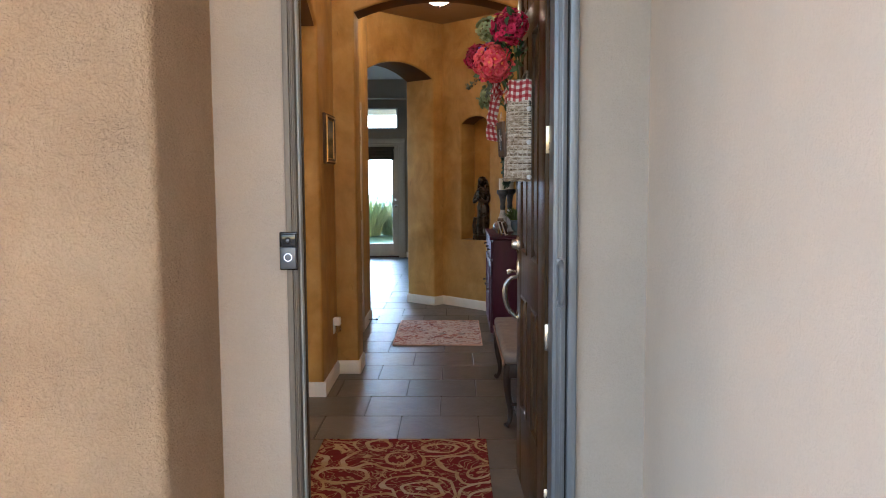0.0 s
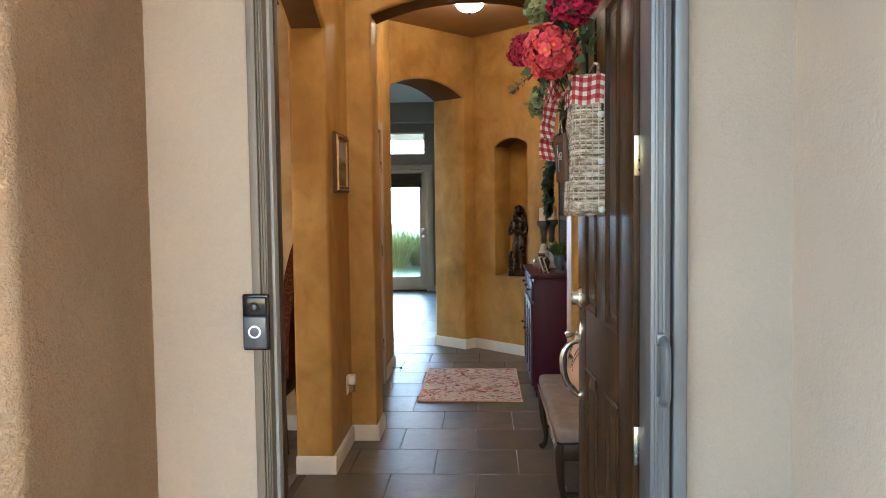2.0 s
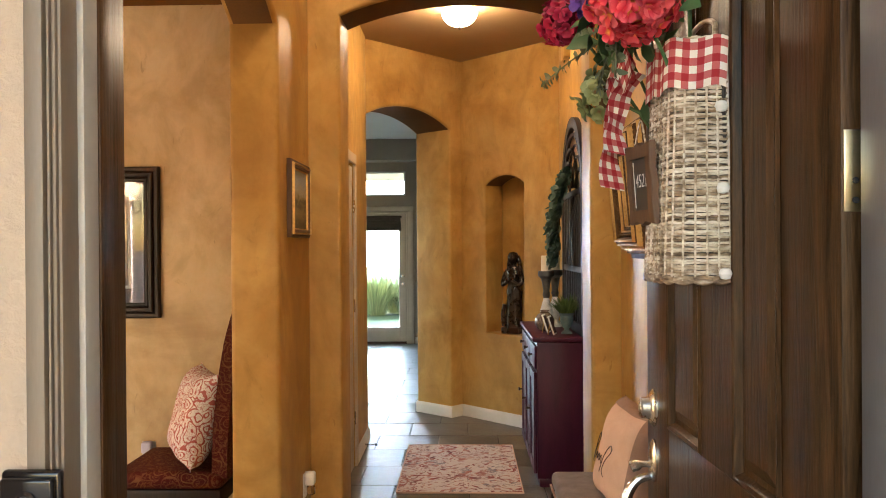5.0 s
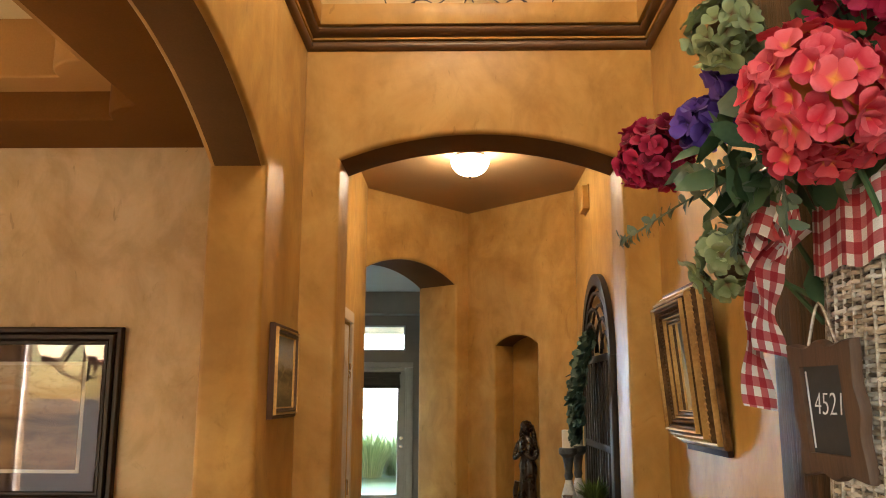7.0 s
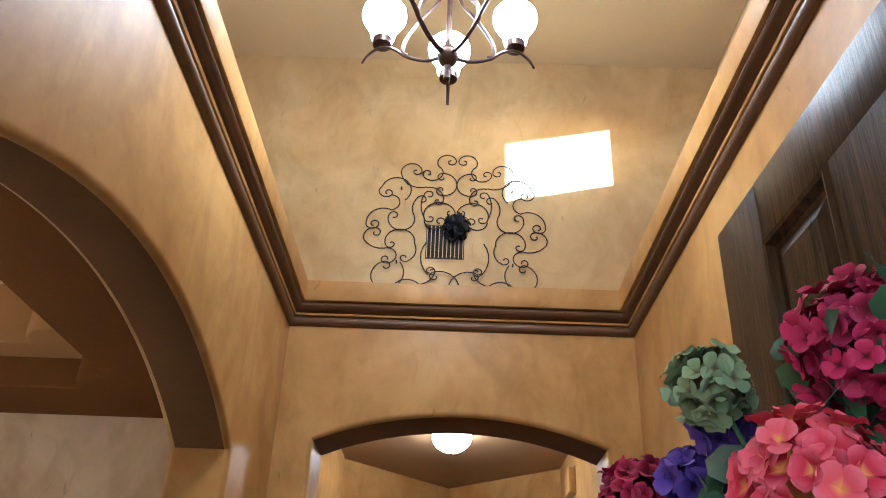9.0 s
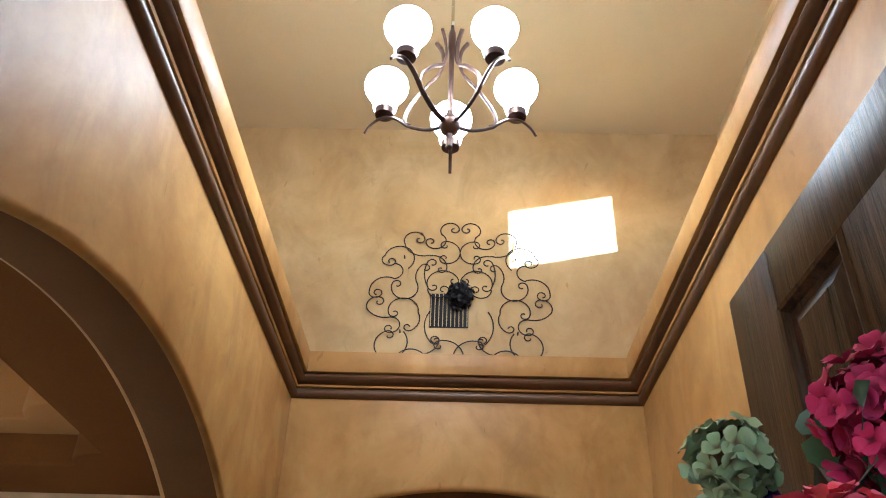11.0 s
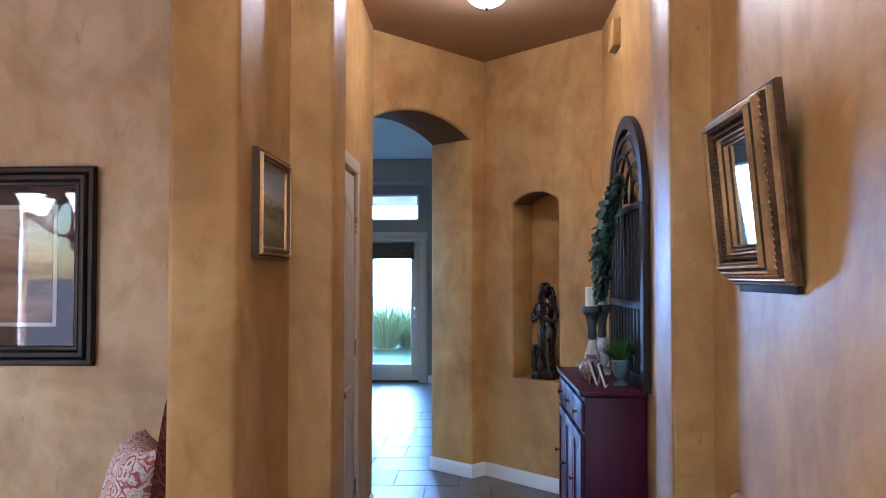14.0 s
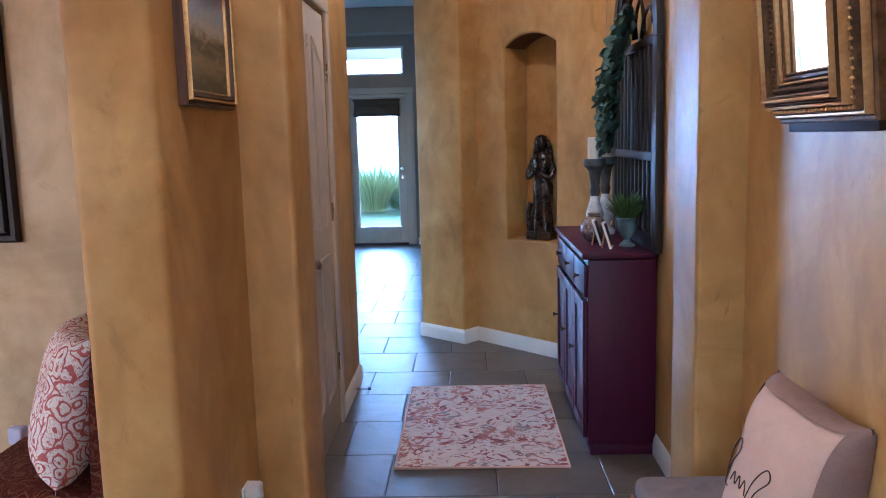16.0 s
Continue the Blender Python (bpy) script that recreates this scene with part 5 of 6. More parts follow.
def scroll_bar(a, m, b, ends):
    """A bar bent round from a through m to b, in a plane; ends says on which sides it goes on into a closing curl."""
    a, m, b = Vector(a), Vector(m), Vector(b)
    p, q = m - a, b - a
    k = 2 * (p.x * q.y - p.y * q.x)
    c = a + Vector((q.y * p.length_squared - p.y * q.length_squared, p.x * q.length_squared - q.x * p.length_squared)) / k
    R = (a - c).length
    sgn = 1 if k > 0 else -1
    a0, a1 = math.atan2(a.y - c.y, a.x - c.x), math.atan2(b.y - c.y, b.x - c.x)
    sweep = (sgn * (a1 - a0)) % (2 * math.pi)
    n = max(6, int(sweep / 0.22))
    line = [c + R * Vector((math.cos(a0 + sgn * sweep * i / n), math.sin(a0 + sgn * sweep * i / n))) for i in range(n + 1)]

    def curl(p, d, turn):
        out, q, ang, step = [], p.copy(), math.atan2(d.y, d.x), 0.0105
        for i in range(12):
            ang += turn * 0.42
            q = q + Vector((math.cos(ang), math.sin(ang))) * step
            out.append(q.copy())
            step *= 0.92
        return out
    if ends in (1, 3):
        line = list(reversed(curl(line[0], line[0] - line[1], -sgn))) + line
    if ends in (2, 3):
        line = line + curl(line[-1], line[-1] - line[-2], sgn)
    return line


def iron_scrollwork():
    s = thing("iron_scrollwork", pose(-0.070, BACK - 0.004, 3.40), "black wrought-iron scrollwork mounted on the wall above the ledge", "wall art")
    # bars of one half, in centimetres: from, by way of, to, ends that curl
    upper = [(0.6, 76.7, 4.9, 80.7, 8.7, 73.2, 1), (8.7, 73.2, 11.2, 64.5, 16.7, 68.5, 2), (17.2, 70.1, 22.1, 74.8, 26.9, 67.8, 1), (26.9, 67.8, 22.4, 61.2, 14.6, 60.4, 0),
             (14.6, 60.4, 8.2, 58.4, 6.3, 52.2, 2), (7.6, 68.9, 0, 63.1, 8.2, 56.4, 3), (24.5, 52.6, 30.3, 65.4, 36.1, 60, 0), (36.1, 60, 34.9, 54.2, 31.5, 54.8, 2),
             (31.5, 55.3, 26.9, 50.6, 30.3, 46.4, 0)]
    middle = [(30.3, 46.4, 39.8, 44.8, 42, 39.2, 0), (42, 39.2, 39.8, 35.5, 36.1, 37.7, 2), (36.1, 35.5, 41.8, 34.2, 42, 28.8, 1), (42, 28.8, 37.6, 25.2, 30.9, 24.9, 0),
             (30.9, 24.9, 26.9, 20.2, 32.1, 16.7, 2), (32.1, 17.4, 37.8, 10, 30.3, 3, 1), (30.3, 3, 24.9, 6.1, 24.9, 17.1, 0), (31.5, 43.9, 26.7, 35.5, 19.7, 43.6, 1),
             (19.7, 43.6, 20.6, 49.8, 18, 54.5, 2)]
    lower = [(32.1, 26.4, 26.7, 35.8, 18.8, 28, 1), (18.8, 28, 18.4, 21.7, 21.6, 17.8, 2), (14.6, 41.2, 9.7, 51.7, 0.5, 46.7, 3), (14.8, 40.8, 10.3, 36.1, 5.1, 40.5, 2),
             (15.2, 56.8, 16.7, 49.8, 14.8, 42.3, 1), (13.3, 28.8, 15.5, 18.6, 12.4, 11.6, 2), (28.5, -0.4, 24.3, 7.4, 15.8, 5.8, 0), (15.8, 5.8, 11.5, 7.7, 8.7, 12.4, 2),
             (9.7, 12.4, 3, 12.4, -0.7, -0.9, 1), (17.6, -0.9, 13.6, 4.3, 9.5, -0.9, 3)]
    for mirror in (-1, 1):
        for x0, z0, xm, zm, x1, z1, ends in upper + middle + lower:
            pts = [(mirror * p.x * 1.05, -0.020 - 0.005 * math.sin(i * 0.2), p.y) for i, p in enumerate(scroll_bar((x0 / 100, z0 / 100), (xm / 100, zm / 100), (x1 / 100, z1 / 100), ends))]
            part("scroll", tube(pts, 0.0031, 6), IRON, s)
        for z in (0.18, 0.60):
            part("standoff", tube([(mirror * 0.28, -0.022, z), (mirror * 0.28, 0.003, z)], 0.004, 6), IRON, s)
    flower_head("rosette", s, (0.004, -0.045, 0.365), 0.056, IRON, 60, 0.020, 5, "dark iron leaf rosette")


iron_scrollwork()


def return_vent():
    v = thing("air_vent", pose(-0.119, BACK, 3.61), "small dark louvred air vent in the wall", "vent")
    # solid plate, its dark colour stands for the shade behind the slats
    part("duct", block(-0.094, 0.094, -0.006, -0.001, 0.0, 0.185), VENT_DARK, v, "near-black plate for the shade in the duct")
    for i in range(10):
        x = -0.088 + 0.0195 * i
        part("slat", block(x - 0.0020, x + 0.0020, -0.012, -0.005, 0.004, 0.181, 0.001), CEIL_WELL, v)


return_vent()


def framed(name, m, w, h, depth, rails, picture, label, mat_w=0.0, mat_mat=None, glazed=True, category="picture", picture_label=""):
    """A framed picture on the wall behind local y = 0, facing -y, its base at z = 0."""
    f = thing(name, m, label, category)
    steps = []
    inset = 0.0
    for width, rise, mat in rails:
        steps.append((inset, inset + width, rise, mat))
        inset += width
    for a, b, rise, mat in steps:
        bm = bmesh.new()
        prof = [(a, 0.0), (a, rise * 0.75), (a + (b - a) * 0.25, rise), (a + (b - a) * 0.75, rise * 0.97), (b, rise * 0.70), (b, 0.0)]
        loops = [[bm.verts.new((x, -d, z)) for x, z in ((-w / 2 + i, i), (w / 2 - i, i), (w / 2 - i, h - i), (-w / 2 + i, h - i))] for i, d in prof]
        for p, q in zip(loops, loops[1:]):
            for k in range(4):
                bm.faces.new((p[k], p[(k + 1) % 4], q[(k + 1) % 4], q[k]))
        part("frame_moulding", bm, mat, f, smooth=30)
    x0 = w / 2 - inset

    def sheet(name, i, d, mat, lab=""):
        bm = block(-x0 + i, x0 - i, -d, -d + 0.003, inset + i, h - inset - i)
        uv = bm.loops.layers.uv.verify()
        for face in bm.faces:
            for lp in face.loops:
                lp[uv].uv = ((lp.vert.co.x + x0) / (2 * x0), (lp.vert.co.z - inset) / (h - 2 * inset))
        return part(name, bm, mat, f, lab)
    d = depth
    i = 0.0
    if mat_mat:
        for ww, mm in mat_mat:
            sheet("mat", i, d, mm)
            i += ww
            d += 0.003
    sheet("picture" if picture is not MIRROR else "mirror", i, d, picture, picture_label)
    if glazed:
        g = sheet("glazing", 0.0, d + 0.006, CLEAR, "clear glass")
        g.visible_shadow = False
    return f


framed("small_landscape_picture", pose(XL + 0.002, 2.80, 1.575, 0, 0, 90), 0.41, 0.345, 0.012,
       [(0.014, 0.022, SIGN_WOOD), (0.008, 0.032, GOLD), (0.014, 0.028, SIGN_WOOD), (0.006, 0.020, GOLD)], ART_SMALL, "small landscape picture in a tarnished gold frame", glazed=False, picture_label="small painted landscape")
framed("gold_mirror", pose(XR - 0.012, 2.52, 1.495, 5, 0, -90), 0.50, 0.545, 0.043,
       [(0.014, 0.024, GOLD_DARK), (0.010, 0.040, GOLD), (0.013, 0.054, GOLD_DARK), (0.011, 0.074, GOLD), (0.006, 0.078, GOLD_DARK), (0.012, 0.090, GOLD), (0.008, 0.078, GOLD_DARK), (0.020, 0.064, GOLD_DARK), (0.009, 0.060, GOLD), (0.014, 0.050, GOLD_DARK), (0.006, 0.047, GOLD)], MIRROR, "deep ornate antique gold framed mirror tilted on the wall", glazed=False, category="mirror", picture_label="mirror glass")
def mirror_beading():
    m = bpy.data.objects["gold_mirror"]
    bm = bmesh.new()
    for i in range(26):
        for x, z in ((-0.219 + 0.438 * i / 25, 0.031), (-0.219 + 0.438 * i / 25, 0.514), (-0.219, 0.031 + 0.483 * i / 25), (0.219, 0.031 + 0.483 * i / 25)):
            bmesh.ops.create_icosphere(bm, subdivisions=1, radius=0.0060, matrix=Matrix.Translation((x, -0.054, z)))
    part("beading", bm, GOLD, m, "beaded gold edge", 60)
    bm = bmesh.new()
    for i in range(30):
        for x, z in ((-0.166 + 0.332 * i / 29, 0.084), (-0.166 + 0.332 * i / 29, 0.461), (-0.166, 0.084 + 0.377 * i / 29), (0.166, 0.084 + 0.377 * i / 29)):
            bmesh.ops.create_icosphere(bm, subdivisions=1, radius=0.0060, matrix=Matrix.Translation((x, -0.064, z)))
    part("beading", bm, GOLD_DARK, m, "carved inner gold edge", 60)
    part("backboard", cuboid(bmesh.new(), -0.225, 0.232, -0.012, 0.008, -0.022, 0.53, 0.004), DARK_WOOD, m, "dark wooden backboard")


mirror_beading()
framed("large_landscape_picture", pose(-2.235, 3.328, 1.165), 1.21, 0.795, 0.012,
       [(0.030, 0.030, DARK_WOOD), (0.030, 0.040, DARK_WOOD), (0.020, 0.026, DARK_WOOD)], ART_DUNES, "large sepia landscape print in a stepped dark wooden frame",
       mat_mat=[(0.075, MAT_DARK), (0.016, MAT_BOARD)], picture_label="sepia landscape print")


def cushion(w, h, d, n=16, pinch=0.10, rim=0):
    """A stuffed pillow lying in the x-z plane, with drawn-in sides and pointed corners."""
    bm = bmesh.new()
    sides = []
    for s in (-1, 1):
        grid = []
        for i in range(n + 1):
            row = []
            for j in range(n + 1):
                u, v = 2 * i / n - 1, 2 * j / n - 1
                x = u * w / 2 * (1 - pinch * (1 - abs(v) ** 2) * abs(u) ** 4)
                z = v * h / 2 * (1 - pinch * (1 - abs(u) ** 2) * abs(v) ** 4)
                t = ((1 - u ** 4) * (1 - v ** 4)) ** 0.55
                wr = 0.05 * math.sin(5 * u + 3 * v + s) * t * d * 0.5
                row.append(bm.verts.new((x, s * d / 2 * t + wr, z + h / 2)))
            grid.append(row)
        sides.append(grid)
        for i in range(n):
            for j in range(n):
                if rim and rim <= i < n - rim and rim <= j < n - rim:
                    continue
                q = (grid[i][j], grid[i + 1][j], grid[i + 1][j + 1], grid[i][j + 1])
                bm.faces.new(q)
    bmesh.ops.remove_doubles(bm, verts=bm.verts[:], dist=0.0008)
    return bm


def bench():
    b = thing("upholstered_bench", pose(0.555, 2.36, 0), "grey-taupe upholstered bench with dark carved legs", "bench")
    L = 0.61
    part("seat", cuboid(bmesh.new(), -0.178, 0.172, -L, L, 0.385, 0.458, 0.028, 4), BENCH_CLOTH, b, "grey-taupe upholstered seat")
    part("welt", tube([(-0.180, -L, 0.388), (-0.180, L, 0.388)], 0.006, 8), TAUPE_CLOTH, b)
    for y in (-L + 0.02, L - 0.02):
        part("end_rail", cuboid(bmesh.new(), -0.150, 0.150, y - 0.014, y + 0.014, 0.305, 0.386, 0.006), DARK_WOOD, b)
    for x in (-0.155, 0.150):
        part("side_rail", cuboid(bmesh.new(), x - 0.013, x + 0.013, -L + 0.05, L - 0.05, 0.315, 0.386, 0.006), DARK_WOOD, b)
    for x, sx in ((-0.150, -1), (0.145, 1)):
        for y, sy in ((-L + 0.035, -1), (L - 0.035, 1)):
            line = smooth_path([(x, y, 0.385), (x + sx * 0.010, y + sy * 0.006, 0.31), (x + sx * 0.004, y, 0.20), (x - sx * 0.012, y - sy * 0.008, 0.10), (x - sx * 0.006, y, 0.04), (x + sx * 0.016, y + sy * 0.012, 0.012)], 5)
            k = len(line)
            part("leg", tube(line, [0.030 - 0.016 * math.sin(math.pi * 0.5 * min(1, i / (k * 0.8))) + (0.006 if i > k - 4 else 0) for i in range(k)], 12), DARK_WOOD, b, "curved dark wooden leg")
    part("stretcher", tube([(-0.004, -L + 0.05, 0.13), (-0.004, L - 0.05, 0.13)], 0.011, 10), DARK_WOOD, b)
    for y in (-L + 0.035, L - 0.035):
        part("cross_stretcher", tube([(-0.150, y, 0.14), (0.145, y, 0.14)], 0.010, 10), DARK_WOOD, b)


bench()


def script_pillow():
    m = pose(0.585, 2.45, 0.452, -14, 4, -80)
    p = thing("cream_pillow", m, "cream pillow with taupe border and script lettering on the bench", "pillow")
    part("cover", cushion(0.36, 0.43, 0.20), CREAM_CLOTH, p, "cream linen cover", 60)
    band = cushion(0.365, 0.435, 0.205, 32, 0.10, 2)
    part("border", band, TAUPE_CLOTH, p, "taupe velvet border", 60)

    def stroke(pts):
        part("lettering", tube([(x, -0.100 * max(0.0, (1 - (2 * x / 0.36) ** 4) * (1 - (2 * z / 0.43 - 1) ** 4)) ** 0.55 - 0.005, z) for x, z in [(px * 0.60 - 0.045, pz * 0.66 + 0.075) for px, pz in pts]], 0.0017, 6), DARK_WOOD, p, "dark script stroke")
    stroke([(v.x, v.y) for v in smooth_path([(-0.11, 0.13), (-0.13, 0.22), (-0.08, 0.30), (-0.06, 0.26), (-0.10, 0.19), (-0.11, 0.12), (-0.08, 0.11)], 6)])
    stroke([(v.x, v.y) for v in smooth_path([(-0.07, 0.14), (-0.05, 0.18), (-0.03, 0.14), (-0.01, 0.18), (0.01, 0.14), (0.03, 0.18), (0.05, 0.13)], 6)])
    stroke([(v.x, v.y) for v in smooth_path([(0.05, 0.08), (0.08, 0.20), (0.14, 0.27), (0.17, 0.24), (0.11, 0.17), (0.09, 0.10), (0.13, 0.07)], 6)])


script_pillow()


def mat_rug(name, x0, x1, y0, y1, material, label, edge):
    r = thing(name, pose((x0 + x1) / 2, (y0 + y1) / 2, 0.001), label, "rug")
    w, l = (x1 - x0) / 2, (y1 - y0) / 2
    bm = bmesh.new()
    nx, ny = 16, 24
    top = [[bm.verts.new((-w + 2 * w * i / nx, -l + 2 * l * j / ny, 0.009 + 0.0012 * math.sin(i * 1.3) * math.cos(j * 0.9))) for j in range(ny + 1)] for i in range(nx + 1)]
    for i in range(nx):
        for j in range(ny):
            bm.faces.new((top[i][j], top[i + 1][j], top[i + 1][j + 1], top[i][j + 1]))
    part("rug_surface", bm, material, r, "", 60)
    b = bmesh.new()
    tube([(-w, -l, 0.006), (w, -l, 0.006), (w, l, 0.006), (-w, l, 0.006)], 0.006, 8, b, closed=True)
    part("binding", b, edge, r, "stitched rug edge")


mat_rug("paisley_rug", -0.46, 0.326, 4.085, 5.268, RUG_PALE, "pale cream rug with red and grey paisley print", CREAM_CLOTH)
mat_rug("red_rug", -0.65, 0.26, 0.42, 1.545, RUG_RED, "dark red rug with cream paisley scrolls inside the door", RUG_RED)


def plug_in(name, m, label, body):
    p = thing(name, m, label, "air freshener")
    part("outlet_plate", block(-0.036, 0.036, -0.007, 0, -0.058, 0.058, 0.003), WHITE_PLASTIC, p, "white outlet plate")
    part("socket", block(-0.017, 0.017, -0.010, -0.006, -0.045, -0.012, 0.003), WHITE_PLASTIC, p)
    part("warmer", block(-0.027, 0.027, -0.052, -0.006, 0.002, 0.062, 0.010, 4), body, p)
    part("bottle", lathe([(0.016, -0.045), (0.020, -0.04), (0.020, -0.008), (0.010, 0.0), (0.010, 0.006)], 18, at=(0, -0.032, 0)), CLEAR, p, "clear refill bottle")


plug_in("plug_in_freshener", pose(XL + 0.001, 2.93, 0.40, 0, 0, 90), "white plug-in air freshener in a wall outlet", WHITE_PLASTIC)
plug_in("plug_in_freshener", pose(-1.700, 3.329, 0.455), "lilac plug-in air freshener in a wall outlet", LILAC_PLASTIC)


# ---------------------------------------------------------------- hall: door, light, cabinet and what stands on it, niche
def panelled_leaf(name, parent, w, h, mat, rows, t=0.038):
    """A white two-column panel door leaf in the x-z plane, facing -y."""
    leaf = part(name, block(-w / 2, w / 2, 0.004, t, 0, h, 0.002), mat, parent)
    for z0, z1, arch in rows:
        for x0, x1 in ((-w / 2 + 0.11, -0.045), (0.045, w / 2 - 0.11)):
            bm = bmesh.new()
            steps = [(0.0, 0.0035), (0.0, -0.004), (0.010, -0.001), (0.016, 0.003), (0.040, -0.003), (0.044, -0.003)]
            top = [(x1, z1), (x0, z1)] if not arch else [(x1 - (x1 - x0) * k / 8, z1 - arch + arch * (0.5 - 0.5 * math.cos(math.pi * (k / 8 if x0 > 0 else 1 - k / 8)))) for k in range(9)]
            base = [(x0, z0), (x1, z0)] + top
            loops = [[bm.verts.new((x, y, z)) for x, z in offset_loop(base, -i)] for i, y in steps]
            for a, b in zip(loops, loops[1:]):
                for k in range(len(a)):
                    bm.faces.new((a[k], a[(k + 1) % len(a)], b[(k + 1) % len(a)], b[k]))
            bm.faces.new(loops[-1])
            part("panel", bm, mat, leaf, smooth=25)
    return leaf


def closet_door():
    d = tagged(new("door_1"), "cream painted panel door, closed, in a cream casing", "door", "", "structure")
    d.matrix_basis = pose(XL, 4.325, 0, 0, 0, 90)
    leaf = panelled_leaf("leaf", d, 0.73, 2.085, CREAM_TRIM, [(0.22, 0.92, 0.0), (1.06, 1.95, 0.09)])
    for z in (0.34, 1.12, 1.81):
        part("hinge", tube([(0.372, -0.006, z - 0.045), (0.372, -0.006, z + 0.045)], 0.0065, 8), NICKEL, d, "nickel hinge")
    k = lathe([(0.028, 0), (0.028, 0.005), (0.011, 0.010), (0.011, 0.035), (0.026, 0.048), (0.027, 0.060), (0.015, 0.068)], 20)
    bmesh.ops.rotate(k, verts=k.verts[:], matrix=Matrix.Rotation(radians(90), 3, 'X'))
    bmesh.ops.translate(k, verts=k.verts[:], vec=(-0.31, 0.004, 0.95))
    part("knob", k, NICKEL, d, "nickel door knob")
    for x0, x1 in ((-0.445, -0.376), (0.378, 0.446)):
        part("casing", cuboid(bmesh.new(), x0, x1, -0.018, 0.002, 0, 2.105, 0.006, 3), CREAM_TRIM, d)
    part("casing_head", cuboid(bmesh.new(), -0.445, 0.446, -0.018, 0.002, 2.106, 2.175, 0.006, 3), CREAM_TRIM, d)


closet_door()


def flush_light():
    f = thing("ceiling_light", pose(-0.05, 4.68, CEIL_Z), "bronze flush-mount ceiling light with a lit alabaster dome", "ceiling light")
    part("pan", lathe([(0.050, -0.002), (0.092, -0.004), (0.098, -0.012), (0.094, -0.024), (0.08, -0.024)], 36), BRONZE, f, "bronze pan")
    part("dome", lathe([(0.088, -0.020), (0.110, -0.030), (0.122, -0.046), (0.122, -0.062), (0.110, -0.090), (0.086, -0.118), (0.052, -0.136), (0.014, -0.143)], 36), DOME, f, "lit alabaster glass dome")
    part("finial", lathe([(0.004, -0.168), (0.009, -0.160), (0.011, -0.152), (0.007, -0.144), (0.015, -0.141)], 14), BRONZE, f)


flush_light()


def cabinet():
    c = thing("maroon_cabinet", pose(0.578, 4.755, 0), "maroon painted cabinet with panelled doors and drawers", "cabinet")
    L, hx = 0.54, 0.152
    part("body", cuboid(bmesh.new(), -hx, hx + 0.004, -L, L, 0.055, 0.918, 0.004), MAROON, c)
    part("top", cuboid(bmesh.new(), -hx - 0.028, hx + 0.006, -L - 0.012, L + 0.012, 0.920, 0.950, 0.007, 3), MAROON, c, "glossy maroon top")
    part("plinth", cuboid(bmesh.new(), -hx + 0.012, hx, -L + 0.012, L - 0.012, 0.0, 0.056, 0.003), MAROON, c)
    n = 3
    w = 2 * L / n
    for i in range(n):
        y0, y1 = -L + w * i + 0.012, -L + w * (i + 1) - 0.012
        dr = part("drawer", cuboid(bmesh.new(), -hx - 0.016, -hx - 0.0005, y0, y1, 0.745, 0.895, 0.005), MAROON, c)
        b = lathe([(0.006, 0), (0.006, 0.012), (0.013, 0.02), (0.011, 0.028)], 14)
        bmesh.ops.rotate(b, verts=b.verts[:], matrix=Matrix.Rotation(radians(-90), 3, 'Y'))
        bmesh.ops.translate(b, verts=b.verts[:], vec=(-hx - 0.016, (y0 + y1) / 2, 0.82))
        part("knob", b, BRONZE, dr, "dark bronze knob")
        door = part("door", cuboid(bmesh.new(), -hx - 0.012, -hx - 0.0005, y0, y1, 0.085, 0.725, 0.004), MAROON, c)
        for a, b2, z0, z1 in ((y0, y0 + 0.055, 0.085, 0.725), (y1 - 0.055, y1, 0.085, 0.725), (y0 + 0.055, y1 - 0.055, 0.085, 0.145), (y0 + 0.055, y1 - 0.055, 0.665, 0.725)):
            part("door_rail", cuboid(bmesh.new(), -hx - 0.021, -hx - 0.0125, a, b2, z0, z1, 0.003), MAROON, door)
        b = lathe([(0.006, 0), (0.006, 0.012), (0.013, 0.02), (0.011, 0.028)], 14)
        bmesh.ops.rotate(b, verts=b.verts[:], matrix=Matrix.Rotation(radians(-90), 3, 'Y'))
        bmesh.ops.translate(b, verts=b.verts[:], vec=(-hx - 0.021, y1 - 0.028, 0.44))
        part("knob", b, BRONZE, door, "dark bronze knob")


cabinet()


